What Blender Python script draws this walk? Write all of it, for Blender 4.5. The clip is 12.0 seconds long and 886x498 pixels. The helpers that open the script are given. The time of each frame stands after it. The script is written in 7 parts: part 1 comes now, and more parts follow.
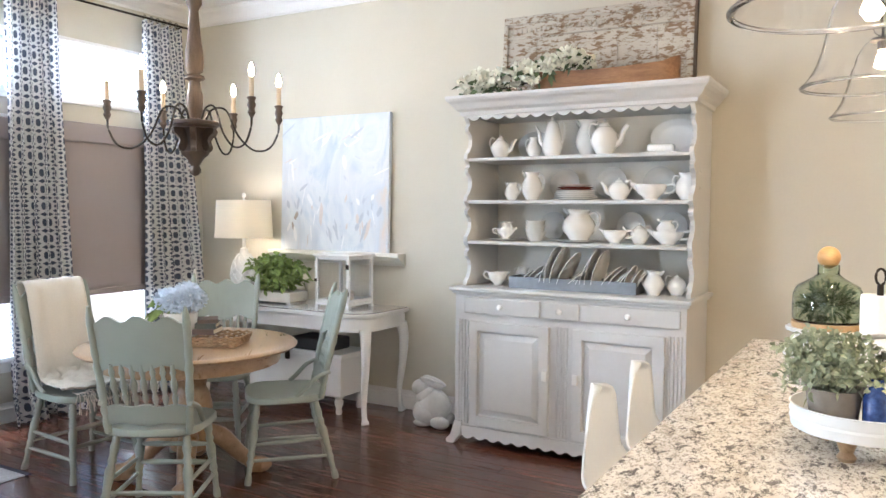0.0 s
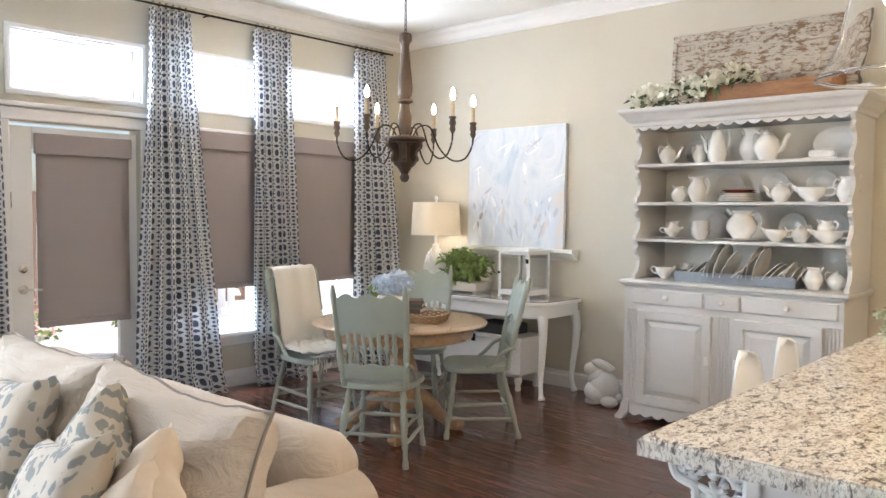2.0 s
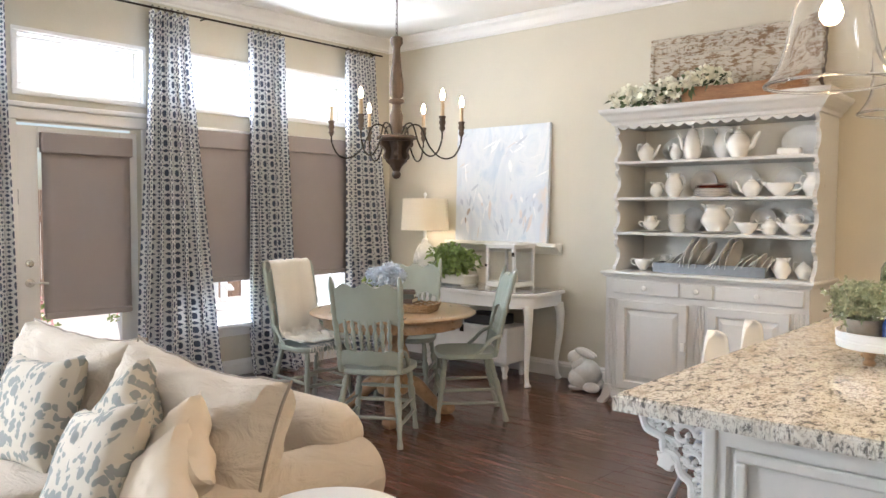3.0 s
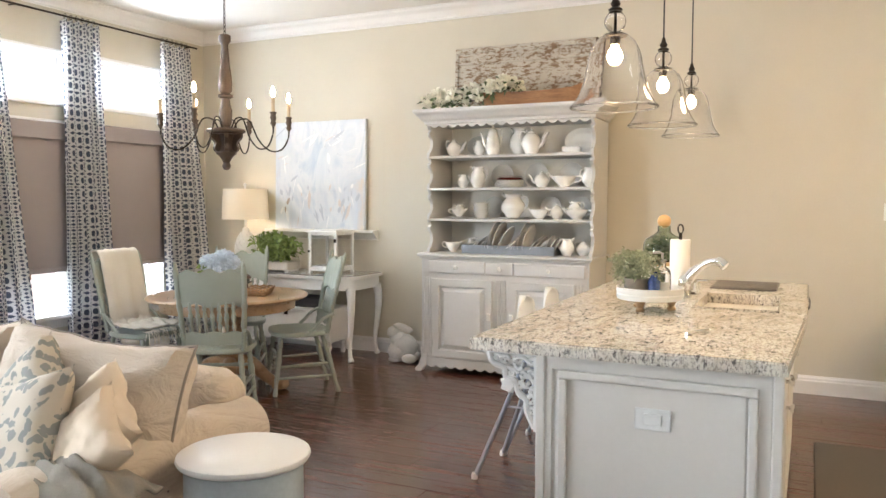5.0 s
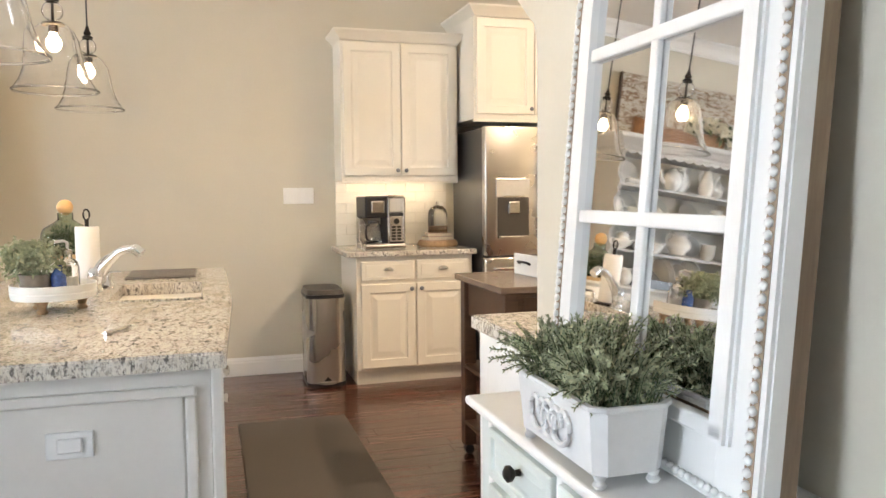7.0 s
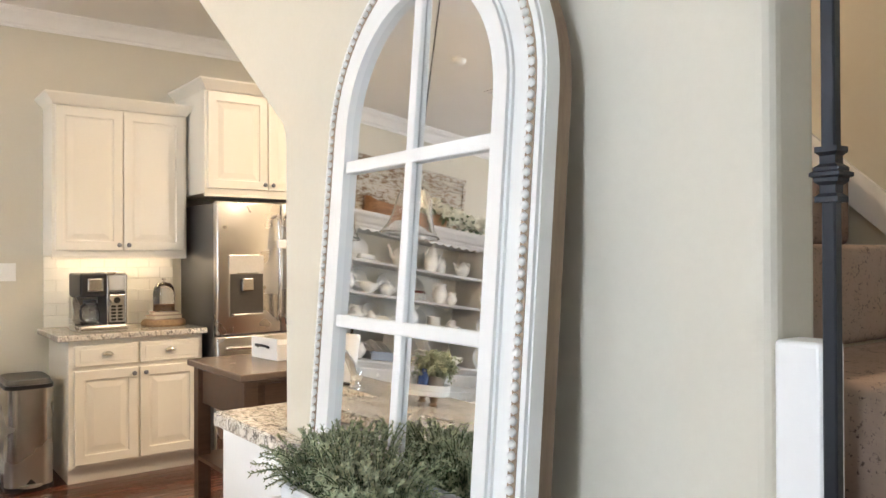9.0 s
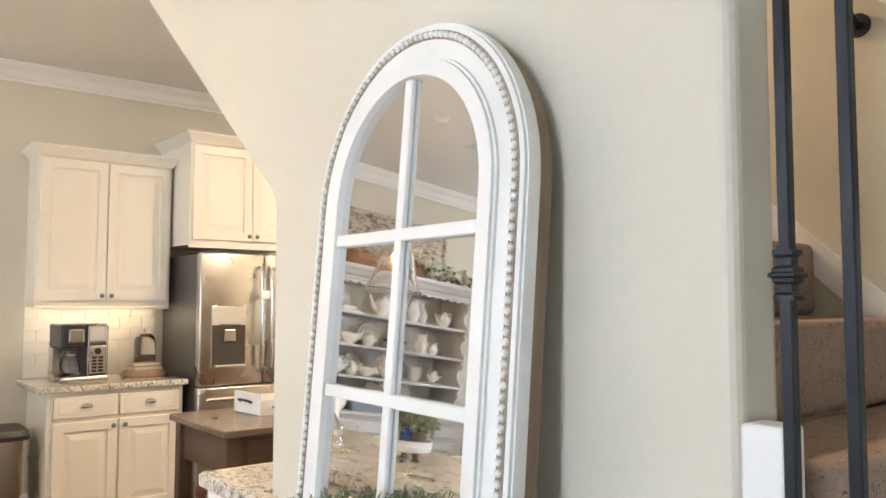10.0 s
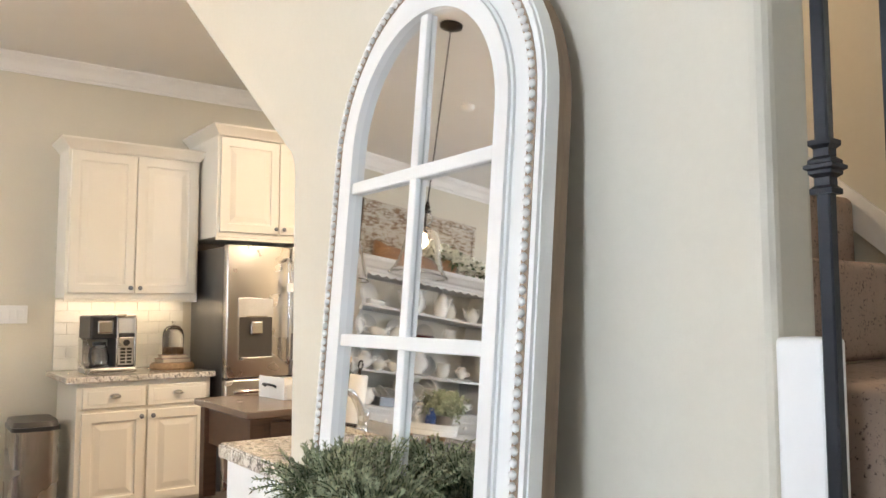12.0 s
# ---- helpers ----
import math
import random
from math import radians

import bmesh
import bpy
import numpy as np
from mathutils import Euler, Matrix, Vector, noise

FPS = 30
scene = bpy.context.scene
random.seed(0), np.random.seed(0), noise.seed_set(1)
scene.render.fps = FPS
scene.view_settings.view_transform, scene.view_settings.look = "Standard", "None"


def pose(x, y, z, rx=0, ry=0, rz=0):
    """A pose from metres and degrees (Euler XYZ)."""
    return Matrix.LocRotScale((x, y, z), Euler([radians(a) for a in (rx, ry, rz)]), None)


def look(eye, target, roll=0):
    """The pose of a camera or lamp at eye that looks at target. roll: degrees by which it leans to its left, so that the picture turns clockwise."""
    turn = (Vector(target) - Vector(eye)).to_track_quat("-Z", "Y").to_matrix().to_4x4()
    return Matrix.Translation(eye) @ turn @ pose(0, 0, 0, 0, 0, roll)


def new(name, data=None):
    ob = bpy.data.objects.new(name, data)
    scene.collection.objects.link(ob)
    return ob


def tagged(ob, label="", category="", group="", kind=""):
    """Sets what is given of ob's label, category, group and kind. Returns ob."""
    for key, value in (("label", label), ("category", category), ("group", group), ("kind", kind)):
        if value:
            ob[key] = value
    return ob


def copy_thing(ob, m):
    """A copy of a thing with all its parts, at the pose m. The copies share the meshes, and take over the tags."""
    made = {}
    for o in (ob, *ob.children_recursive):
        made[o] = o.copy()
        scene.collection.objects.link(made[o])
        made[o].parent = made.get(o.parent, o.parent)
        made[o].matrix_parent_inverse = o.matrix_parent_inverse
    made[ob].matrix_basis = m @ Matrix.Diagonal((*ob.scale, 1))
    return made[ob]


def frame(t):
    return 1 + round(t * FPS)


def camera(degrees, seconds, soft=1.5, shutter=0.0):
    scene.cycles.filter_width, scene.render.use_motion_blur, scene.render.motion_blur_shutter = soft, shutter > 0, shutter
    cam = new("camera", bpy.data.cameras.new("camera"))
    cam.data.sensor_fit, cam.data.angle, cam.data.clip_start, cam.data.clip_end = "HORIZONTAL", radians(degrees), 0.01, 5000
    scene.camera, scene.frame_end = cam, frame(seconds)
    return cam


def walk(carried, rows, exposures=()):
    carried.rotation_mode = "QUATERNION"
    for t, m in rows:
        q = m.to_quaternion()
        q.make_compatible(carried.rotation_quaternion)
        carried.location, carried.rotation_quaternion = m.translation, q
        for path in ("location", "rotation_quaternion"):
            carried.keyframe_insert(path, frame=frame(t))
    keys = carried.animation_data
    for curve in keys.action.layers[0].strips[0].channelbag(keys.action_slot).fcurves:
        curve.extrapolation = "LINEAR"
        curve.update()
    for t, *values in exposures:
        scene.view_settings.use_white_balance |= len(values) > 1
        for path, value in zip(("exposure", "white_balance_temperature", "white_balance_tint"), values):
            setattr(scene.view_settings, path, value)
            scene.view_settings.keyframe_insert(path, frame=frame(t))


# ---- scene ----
cam = camera(59.6, 12.0)
PATH = [
    (0, (0.442, -0.84, 1.389), (-0.557, 0.89, 1.291), 0.4),
    (0.5, (0.541, -0.989, 1.351), (-0.601, 0.65, 1.259), 0.4),
    (1, (0.558, -1.172, 1.317), (-0.682, 0.396, 1.241), 0.5),
    (1.5, (0.653, -1.337, 1.376), (-0.658, 0.169, 1.275), 0.5),
    (2, (0.771, -1.461, 1.382), (-0.571, 0.019, 1.285), 0.5),
    (2.5, (0.868, -1.632, 1.375), (-0.455, -0.135, 1.274), 0.5),
    (2.7, (0.902, -1.647, 1.359), (-0.42, -0.149, 1.258), 0.4),
    (4.5, (0.923, -2.132, 1.362), (-0.112, -0.424, 1.251), 0.3),
    (5, (0.983, -2.268, 1.352), (0.127, -0.465, 1.228), 0.1),
    (5.5, (0.992, -2.219, 1.339), (0.395, -0.315, 1.206), -0.0),
    (6, (0.905, -2.128, 1.312), (0.721, -0.141, 1.174), -0.0),
    (6.5, (0.868, -2.068, 1.308), (1.088, -0.086, 1.163), -0.3),
    (7, (0.909, -1.949, 1.301), (1.487, -0.04, 1.154), -0.5),
    (7.5, (0.927, -1.841, 1.283), (1.774, -0.035, 1.142), -0.5),
    (7.7, (0.935, -1.818, 1.285), (1.861, -0.051, 1.151), -0.7),
    (9.3, (0.815, -1.974, 1.409), (2.04, -0.395, 1.464), 0.0),
    (9.5, (0.803, -1.984, 1.422), (2.037, -0.412, 1.502), 0.1),
    (10, (0.785, -1.998, 1.443), (2.027, -0.435, 1.57), 0.1),
    (10.5, (0.785, -1.985, 1.434), (2.021, -0.42, 1.586), 0.1),
    (11, (0.805, -1.967, 1.4), (2.027, -0.392, 1.563), 0.1),
    (11.5, (0.826, -1.964, 1.361), (2.027, -0.374, 1.525), -0.1),
    (12, (0.845, -1.962, 1.313), (2.023, -0.352, 1.468), -0.1),
]
walk(cam, [(t, look(eye, target, roll)) for t, eye, target, roll in PATH], exposures=((0, 0.54, 5950, 14), (1, 0.46, 6050, 14), (2.5, 0.38, 6400, 15), (5.5, 0.46, 6680, 14), (7.5, 0.33, 6450, 14), (12, 0.29, 6450, 14)))

# ---- light ----
world = bpy.data.worlds.new("sky")
scene.world = world
world.use_nodes = True
wn = world.node_tree.nodes
sky = wn.new("ShaderNodeTexSky")
sky.sky_type, sky.sun_disc = "NISHITA", False
sky.sun_elevation, sky.sun_rotation = radians(47), radians(20)
sky.air_density, sky.dust_density = 1.0, 2.0
wn["Background"].inputs["Strength"].default_value = 0.15
world.node_tree.links.new(sky.outputs[0], wn["Background"].inputs[0])
sun = new("sun", bpy.data.lights.new("sun", "SUN"))
sun.data.energy, sun.data.angle, sun.data.color = 5.0, radians(2), (1.0, 0.95, 0.88)
sun.matrix_world = look((-8.0, 3.0, 12.0), (-8.0 - 0.25, 3.0 - 0.7, 12.0 - 0.8))


def area(name, eye, target, w, h, watts, color):
    ob = new(name, bpy.data.lights.new(name, "AREA"))
    ob.data.shape, ob.data.size, ob.data.size_y = "RECTANGLE", w, h
    ob.data.energy, ob.data.color = watts, color
    ob.matrix_world = look(eye, target)
    return ob


XW, YB, CEIL = -4.475, 3.70, 2.98
DAY = (0.76, 0.89, 1.0)
for y0, y1, z0, z1 in ((0.31, 1.16, 2.12, 2.5), (1.40, 2.13, 2.13, 2.52), (2.34, 3.13, 2.14, 2.53)):
    area("window_light", (XW - 0.15, (y0 + y1) / 2, (z0 + z1) / 2), (XW + 1, (y0 + y1) / 2, (z0 + z1) / 2), y1 - y0 - .005, z1 - z0 - .005, 33, DAY)
# lamp in the added living room window, out of view
area("window_light", (XW - 0.15, -2.6, 1.5), (XW + 1, -2.6, 1.5), 1.395, 1.795, 130, DAY)
# weak fill lamp in the added south window, out of view
area("window_light", (-1.3, -4.75, 1.5), (-1.3, -3.0, 1.5), 3.195, 1.795, 3, DAY)
WARM = (1.0, 0.74, 0.44)


# ---- materials ----
def nodes_of(name):
    m = bpy.data.materials.new(name)
    m.use_nodes = True
    return m, m.node_tree.nodes, m.node_tree.links, m.node_tree.nodes["Principled BSDF"]


def coords(n, l, space="Object", scale=(1, 1, 1)):
    tc, mp = n.new("ShaderNodeTexCoord"), n.new("ShaderNodeMapping")
    l.new(tc.outputs[space], mp.inputs[0])
    mp.inputs["Scale"].default_value = scale
    return mp.outputs[0]


def noise_tex(n, l, vec, scale, detail=4, rough=0.6, dist=0.0):
    t = n.new("ShaderNodeTexNoise")
    t.inputs["Scale"].default_value, t.inputs["Detail"].default_value = scale, detail
    t.inputs["Roughness"].default_value, t.inputs["Distortion"].default_value = rough, dist
    l.new(vec, t.inputs["Vector"])
    return t.outputs["Fac"]


def ramp(n, l, fac, stops):
    r = n.new("ShaderNodeValToRGB")
    while len(r.color_ramp.elements) < len(stops):
        r.color_ramp.elements.new(0.5)
    for e, (p, c) in zip(r.color_ramp.elements, stops):
        e.position, e.color = p, (*c, 1) if len(c) == 3 else c
    l.new(fac, r.inputs[0])
    return r.outputs[0]


def mixc(n, l, fac, a, b, mode="MIX"):
    m = n.new("ShaderNodeMix")
    m.data_type, m.blend_type = "RGBA", mode
    for v, sock in ((fac, m.inputs[0]), (a, m.inputs[6]), (b, m.inputs[7])):
        if isinstance(v, (int, float)):
            sock.default_value = v
        elif isinstance(v, tuple):
            sock.default_value = (*v, 1)
        else:
            l.new(v, sock)
    return m.outputs[2]


def calc(n, l, op, a, b=0.0):
    m = n.new("ShaderNodeMath")
    m.operation = op
    for v, sock in ((a, m.inputs[0]), (b, m.inputs[1])):
        if isinstance(v, (int, float)):
            sock.default_value = v
        else:
            l.new(v, sock)
    return m.outputs[0]


def bump(n, l, b, height, strength, distance=0.01):
    t = n.new("ShaderNodeBump")
    t.inputs["Strength"].default_value, t.inputs["Distance"].default_value = strength, distance
    l.new(height, t.inputs["Height"])
    l.new(t.outputs[0], b.inputs["Normal"])


def plain(name, color, rough=0.5, metal=0.0, vary=0.08, grain=60.0, relief=0.1, coat=0.0, sheen=0.0, sub=0.0, broad=2.5):
    """A surface with two scales of variation in tone, and fine relief."""
    m, n, l, b = nodes_of(name)
    v = coords(n, l)
    f1, f2 = noise_tex(n, l, v, broad, 3), noise_tex(n, l, v, grain, 3)
    f = calc(n, l, "ADD", calc(n, l, "MULTIPLY", f1, 0.6), calc(n, l, "MULTIPLY", f2, 0.4))
    lo = tuple(c * (1 - vary) for c in color)
    hi = tuple(min(1, c * (1 + vary)) for c in color)
    l.new(ramp(n, l, f, ((0.3, lo), (0.7, hi))), b.inputs["Base Color"])
    l.new(calc(n, l, "ADD", calc(n, l, "MULTIPLY", f1, 0.16), rough - 0.08), b.inputs["Roughness"])
    b.inputs["Metallic"].default_value = metal
    b.inputs["Coat Weight"].default_value = coat
    b.inputs["Sheen Weight"].default_value = sheen
    b.inputs["Subsurface Weight"].default_value = sub
    if relief:
        bump(n, l, b, f2, relief, 0.004)
    return m


def glow(name, color, strength):
    m, n, l, b = nodes_of(name)
    b.inputs["Base Color"].default_value = (*color, 1)
    b.inputs["Emission Color"].default_value = (*color, 1)
    b.inputs["Emission Strength"].default_value = strength
    return m


def clear(name, color=(1, 1, 1), rough=0.0, ior=1.45):
    m, n, l, b = nodes_of(name)
    b.inputs["Base Color"].default_value = (*color, 1)
    b.inputs["Roughness"].default_value = rough
    b.inputs["IOR"].default_value = ior
    b.inputs["Transmission Weight"].default_value = 1.0
    return m


def wood(name, dark, light, rough=0.4, axis=(1, 12, 12), scale=2.2, coat=0.0, piece=0.0, relief=0.15):
    """Grain drawn out along one axis; piece: how much single boards differ."""
    m, n, l, b = nodes_of(name)
    v = coords(n, l, "Object", axis)
    if piece:
        oi = n.new("ShaderNodeObjectInfo")
        add = n.new("ShaderNodeVectorMath")
        add.operation = "ADD"
        sc = n.new("ShaderNodeVectorMath")
        sc.operation = "SCALE"
        cmb = n.new("ShaderNodeCombineXYZ")
        for i in range(3):
            l.new(oi.outputs["Random"], cmb.inputs[i])
        l.new(cmb.outputs[0], sc.inputs[0])
        sc.inputs["Scale"].default_value = 40.0
        l.new(v, add.inputs[0])
        l.new(sc.outputs[0], add.inputs[1])
        v = add.outputs[0]
    f1, f2 = noise_tex(n, l, v, scale, 6, 0.65, 0.6), noise_tex(n, l, v, scale * 7, 4)
    f = calc(n, l, "ADD", calc(n, l, "MULTIPLY", f1, 0.7), calc(n, l, "MULTIPLY", f2, 0.3))
    col = ramp(n, l, f, ((0.3, dark), (0.7, light)))
    if piece:
        tone = calc(n, l, "ADD", calc(n, l, "MULTIPLY", oi.outputs["Random"], piece), 1 - piece / 2)
        cc = n.new("ShaderNodeCombineColor")
        for i in range(3):
            l.new(tone, cc.inputs[i])
        col = mixc(n, l, 1.0, col, cc.outputs[0], "MULTIPLY")
    l.new(col, b.inputs["Base Color"])
    l.new(calc(n, l, "ADD", calc(n, l, "MULTIPLY", f1, 0.2), rough - 0.1), b.inputs["Roughness"])
    b.inputs["Coat Weight"].default_value = coat
    b.inputs["Coat Roughness"].default_value = 0.15
    bump(n, l, b, f2, relief, 0.002)
    return m


def worn(name, paint, under, rough=0.5, amount=0.36, scale=14.0, axis=(1, 1, 1), relief=0.25):
    """Paint rubbed through to what lies under it."""
    m, n, l, b = nodes_of(name)
    v = coords(n, l, "Object", axis)
    f1, f2 = noise_tex(n, l, v, scale, 8, 0.7, 0.3), noise_tex(n, l, v, scale * 0.2, 3)
    f = calc(n, l, "ADD", calc(n, l, "MULTIPLY", f1, 0.75), calc(n, l, "MULTIPLY", f2, 0.25))
    mask = ramp(n, l, f, ((amount, (1, 1, 1)), (amount + 0.05, (0, 0, 0))))
    tone = ramp(n, l, f2, ((0.3, tuple(c * 0.9 for c in paint)), (0.7, paint)))
    l.new(mixc(n, l, mask, tone, under), b.inputs["Base Color"])
    b.inputs["Roughness"].default_value = rough
    bump(n, l, b, f1, relief, 0.003)
    return m


def granite():
    m, n, l, b = nodes_of("granite")
    v = coords(n, l, "Object", (1.9, 1.0, 1.0))
    rot = n.new("ShaderNodeVectorRotate")
    rot.inputs["Angle"].default_value = radians(55)
    l.new(v, rot.inputs["Vector"])
    v = rot.outputs[0]
    f1, f2, f3 = noise_tex(n, l, v, 34, 8, 0.72, 0.4), noise_tex(n, l, v, 9, 5, 0.6, 0.8), noise_tex(n, l, v, 85, 4, 0.7)
    base = ramp(n, l, f2, ((0.3, (0.50, 0.44, 0.36)), (0.46, (0.70, 0.65, 0.57)), (0.7, (0.80, 0.77, 0.71))))
    veins = ramp(n, l, f1, ((0.41, (1, 1, 1)), (0.47, (0, 0, 0))))
    mid = ramp(n, l, f3, ((0.42, (1, 1, 1)), (0.50, (0, 0, 0))))
    col = mixc(n, l, calc(n, l, "MULTIPLY", mid, 0.75), base, (0.30, 0.26, 0.22))
    col = mixc(n, l, calc(n, l, "MULTIPLY", veins, 0.9), col, (0.10, 0.09, 0.085))
    l.new(col, b.inputs["Base Color"])
    b.inputs["Roughness"].default_value = 0.12
    bump(n, l, b, f3, 0.03, 0.001)
    return m


def trellis():
    """White cloth printed with slate-blue bars and diamonds that leave a white lattice between them."""
    m, n, l, b = nodes_of("trellis_cloth")
    uv = n.new("ShaderNodeUVMap")
    sep = n.new("ShaderNodeSeparateXYZ")
    l.new(uv.outputs[0], sep.inputs[0])
    P, Q = 0.045, 0.108

    def off(coord, period, shift):
        f = calc(n, l, "FRACT", calc(n, l, "ADD", calc(n, l, "DIVIDE", coord, period), shift + 0.5))
        return calc(n, l, "MULTIPLY", calc(n, l, "ABSOLUTE", calc(n, l, "SUBTRACT", f, 0.5)), period)

    def blob(du, dv, w, h, power):
        """1 inside a rounded diamond or bar, 0 outside."""
        e = calc(n, l, "ADD", calc(n, l, "POWER", calc(n, l, "DIVIDE", du, w), power), calc(n, l, "POWER", calc(n, l, "DIVIDE", dv, h), power))
        return ramp(n, l, e, ((0.85, (1, 1, 1)), (1.0, (0, 0, 0))))

    U, V = sep.outputs[0], sep.outputs[1]
    u0, u1, v0, v1 = off(U, P, 0), off(U, P, 0.5), off(V, Q, 0), off(V, Q, 0.5)
    mark = blob(u0, v0, 0.0085, 0.025, 2.6)
    for du, dv, w, h in ((u1, v0, 0.0065, 0.012), (u0, v1, 0.0135, 0.014), (u1, off(V, Q, 0.28), 0.010, 0.0115), (u1, off(V, Q, -0.28), 0.010, 0.0115), (u1, v1, 0.005, 0.0065)):
        mark = calc(n, l, "MAXIMUM", mark, blob(du, dv, w, h, 1.15))
    v = coords(n, l)
    weave = noise_tex(n, l, v, 500, 2)
    blue = ramp(n, l, noise_tex(n, l, v, 6, 3), ((0.3, (0.095, 0.115, 0.165)), (0.7, (0.145, 0.17, 0.235))))
    col = mixc(n, l, mark, (0.86, 0.86, 0.86), blue)
    l.new(col, b.inputs["Base Color"])
    b.inputs["Roughness"].default_value = 0.9
    b.inputs["Sheen Weight"].default_value = 0.1
    tr = n.new("ShaderNodeBsdfTranslucent")
    l.new(col, tr.inputs[0])
    mx = n.new("ShaderNodeMixShader")
    mx.inputs[0].default_value = 0.4
    l.new(b.outputs[0], mx.inputs[1])
    l.new(tr.outputs[0], mx.inputs[2])
    l.new(mx.outputs[0], n["Material Output"].inputs[0])
    bump(n, l, b, weave, 0.2, 0.001)
    return m


def floral(name, ground, leaf):
    m, n, l, b = nodes_of(name)
    v = coords(n, l)
    vo = n.new("ShaderNodeTexVoronoi")
    vo.inputs["Scale"].default_value = 25.0
    dist = noise_tex(n, l, v, 8, 3)
    add = n.new("ShaderNodeVectorMath")
    add.operation = "ADD"
    cmb = n.new("ShaderNodeCombineXYZ")
    for i in range(3):
        l.new(calc(n, l, "MULTIPLY", dist, 0.13), cmb.inputs[i])
    l.new(v, add.inputs[0])
    l.new(cmb.outputs[0], add.inputs[1])
    l.new(add.outputs[0], vo.inputs["Vector"])
    big = noise_tex(n, l, v, 5.5, 2)
    spot = calc(n, l, "ADD", vo.outputs["Distance"], calc(n, l, "MULTIPLY", big, 0.55))
    mask = ramp(n, l, spot, ((0.70, (1, 1, 1)), (0.75, (0, 0, 0))))
    l.new(mixc(n, l, mask, ground, leaf), b.inputs["Base Color"])
    b.inputs["Roughness"].default_value = 0.95
    bump(n, l, b, noise_tex(n, l, v, 400, 2), 0.25, 0.001)
    return m


def canvas():
    m, n, l, b = nodes_of("painted_canvas")
    v = coords(n, l, "Object", (1, 1, 0.55))
    f1, f2, f3 = noise_tex(n, l, v, 3.2, 5, 0.6, 1.2), noise_tex(n, l, v, 7, 6, 0.7, 2.0), noise_tex(n, l, v, 15, 5, 0.75, 1.5)
    base = ramp(n, l, f1, ((0.30, (0.48, 0.57, 0.66)), (0.45, (0.70, 0.73, 0.76)), (0.58, (0.60, 0.65, 0.71)), (0.72, (0.68, 0.60, 0.55))))
    strokes = ramp(n, l, f2, ((0.33, (1, 1, 1)), (0.38, (0, 0, 0))))
    col = mixc(n, l, calc(n, l, "MULTIPLY", strokes, 0.55), base, (0.42, 0.46, 0.55))
    dark = ramp(n, l, f3, ((0.27, (1, 1, 1)), (0.31, (0, 0, 0))))
    col = mixc(n, l, calc(n, l, "MULTIPLY", dark, 0.7), col, (0.30, 0.22, 0.20))
    l.new(col, b.inputs["Base Color"])
    b.inputs["Roughness"].default_value = 0.6
    bump(n, l, b, f3, 0.4, 0.004)
    return m


def slipcover(name, color):
    """Washed cotton: long soft creases over a fine weave."""
    m, n, l, b = nodes_of(name)
    v = coords(n, l)
    crease, broad, weave = noise_tex(n, l, coords(n, l, "Object", (1.0, 1.0, 2.2)), 5.0, 4, 0.55, 1.6), noise_tex(n, l, v, 2.2, 3), noise_tex(n, l, v, 420, 2)
    tone = calc(n, l, "ADD", calc(n, l, "MULTIPLY", crease, 0.4), calc(n, l, "MULTIPLY", broad, 0.6))
    l.new(ramp(n, l, tone, ((0.3, tuple(c * 0.92 for c in color)), (0.7, tuple(c * 1.06 for c in color)))), b.inputs["Base Color"])
    b.inputs["Roughness"].default_value = 0.95
    b.inputs["Sheen Weight"].default_value = 0.15
    bump(n, l, b, calc(n, l, "ADD", crease, calc(n, l, "MULTIPLY", weave, 0.03)), 0.75, 0.03)
    return m


WALL = plain("wall_paint", (0.60, 0.56, 0.465), 0.8, vary=0.03, grain=70, relief=0.14)
CEILING = plain("ceiling_paint", (0.80, 0.79, 0.76), 0.9, vary=0.02, grain=150, relief=0.08)
TRIM = plain("trim_paint", (0.80, 0.79, 0.77), 0.4, vary=0.02, relief=0.02)
HUTCH = plain("hutch_paint", (0.62, 0.615, 0.60), 0.45, vary=0.035, grain=45, relief=0.12)
HUTCH_IN = plain("hutch_inside_paint", (0.76, 0.735, 0.67), 0.5, vary=0.04)
CHINA = plain("china", (0.84, 0.83, 0.80), 0.12, vary=0.02, relief=0.0, coat=0.5)
IRONSTONE = plain("clear_plate", (0.62, 0.62, 0.60), 0.15, vary=0.05, relief=0.0, coat=0.5)
SAGE = worn("sage_paint", (0.33, 0.365, 0.315), (0.34, 0.33, 0.27), 0.38, 0.25, 18)
OAK = wood("oak", (0.25, 0.145, 0.07), (0.44, 0.29, 0.165), 0.3, (14, 1.2, 14), 2.0, 0.45)
FLOORWOOD = wood("walnut_floor", (0.028, 0.0085, 0.005), (0.15, 0.045, 0.022), 0.26, (1.2, 14, 14), 2.2, 0.5, 0.5, 0.06)
GAP = plain("floor_gap", (0.008, 0.005, 0.004), 0.8)
WHITE = plain("white_paint", (0.82, 0.82, 0.80), 0.35, vary=0.03, relief=0.04)
WORNWHITE = worn("distressed_white_paint", (0.80, 0.80, 0.78), (0.50, 0.36, 0.28), 0.5, 0.27, 16, (1, 1, 0.35))
CABINET = plain("cabinet_paint", (0.80, 0.76, 0.67), 0.35, vary=0.02, relief=0.02)
ISLAND = plain("island_paint", (0.74, 0.71, 0.66), 0.4, vary=0.03, relief=0.03)
GRANITE = granite()
STEEL = plain("brushed_steel", (0.58, 0.56, 0.53), 0.28, 1.0, 0.06, 200, 0.05)
CHROME = plain("chrome", (0.80, 0.80, 0.80), 0.08, 1.0, 0.02, relief=0.0)
BLACK = plain("black_plastic", (0.018, 0.018, 0.02), 0.35, vary=0.1)
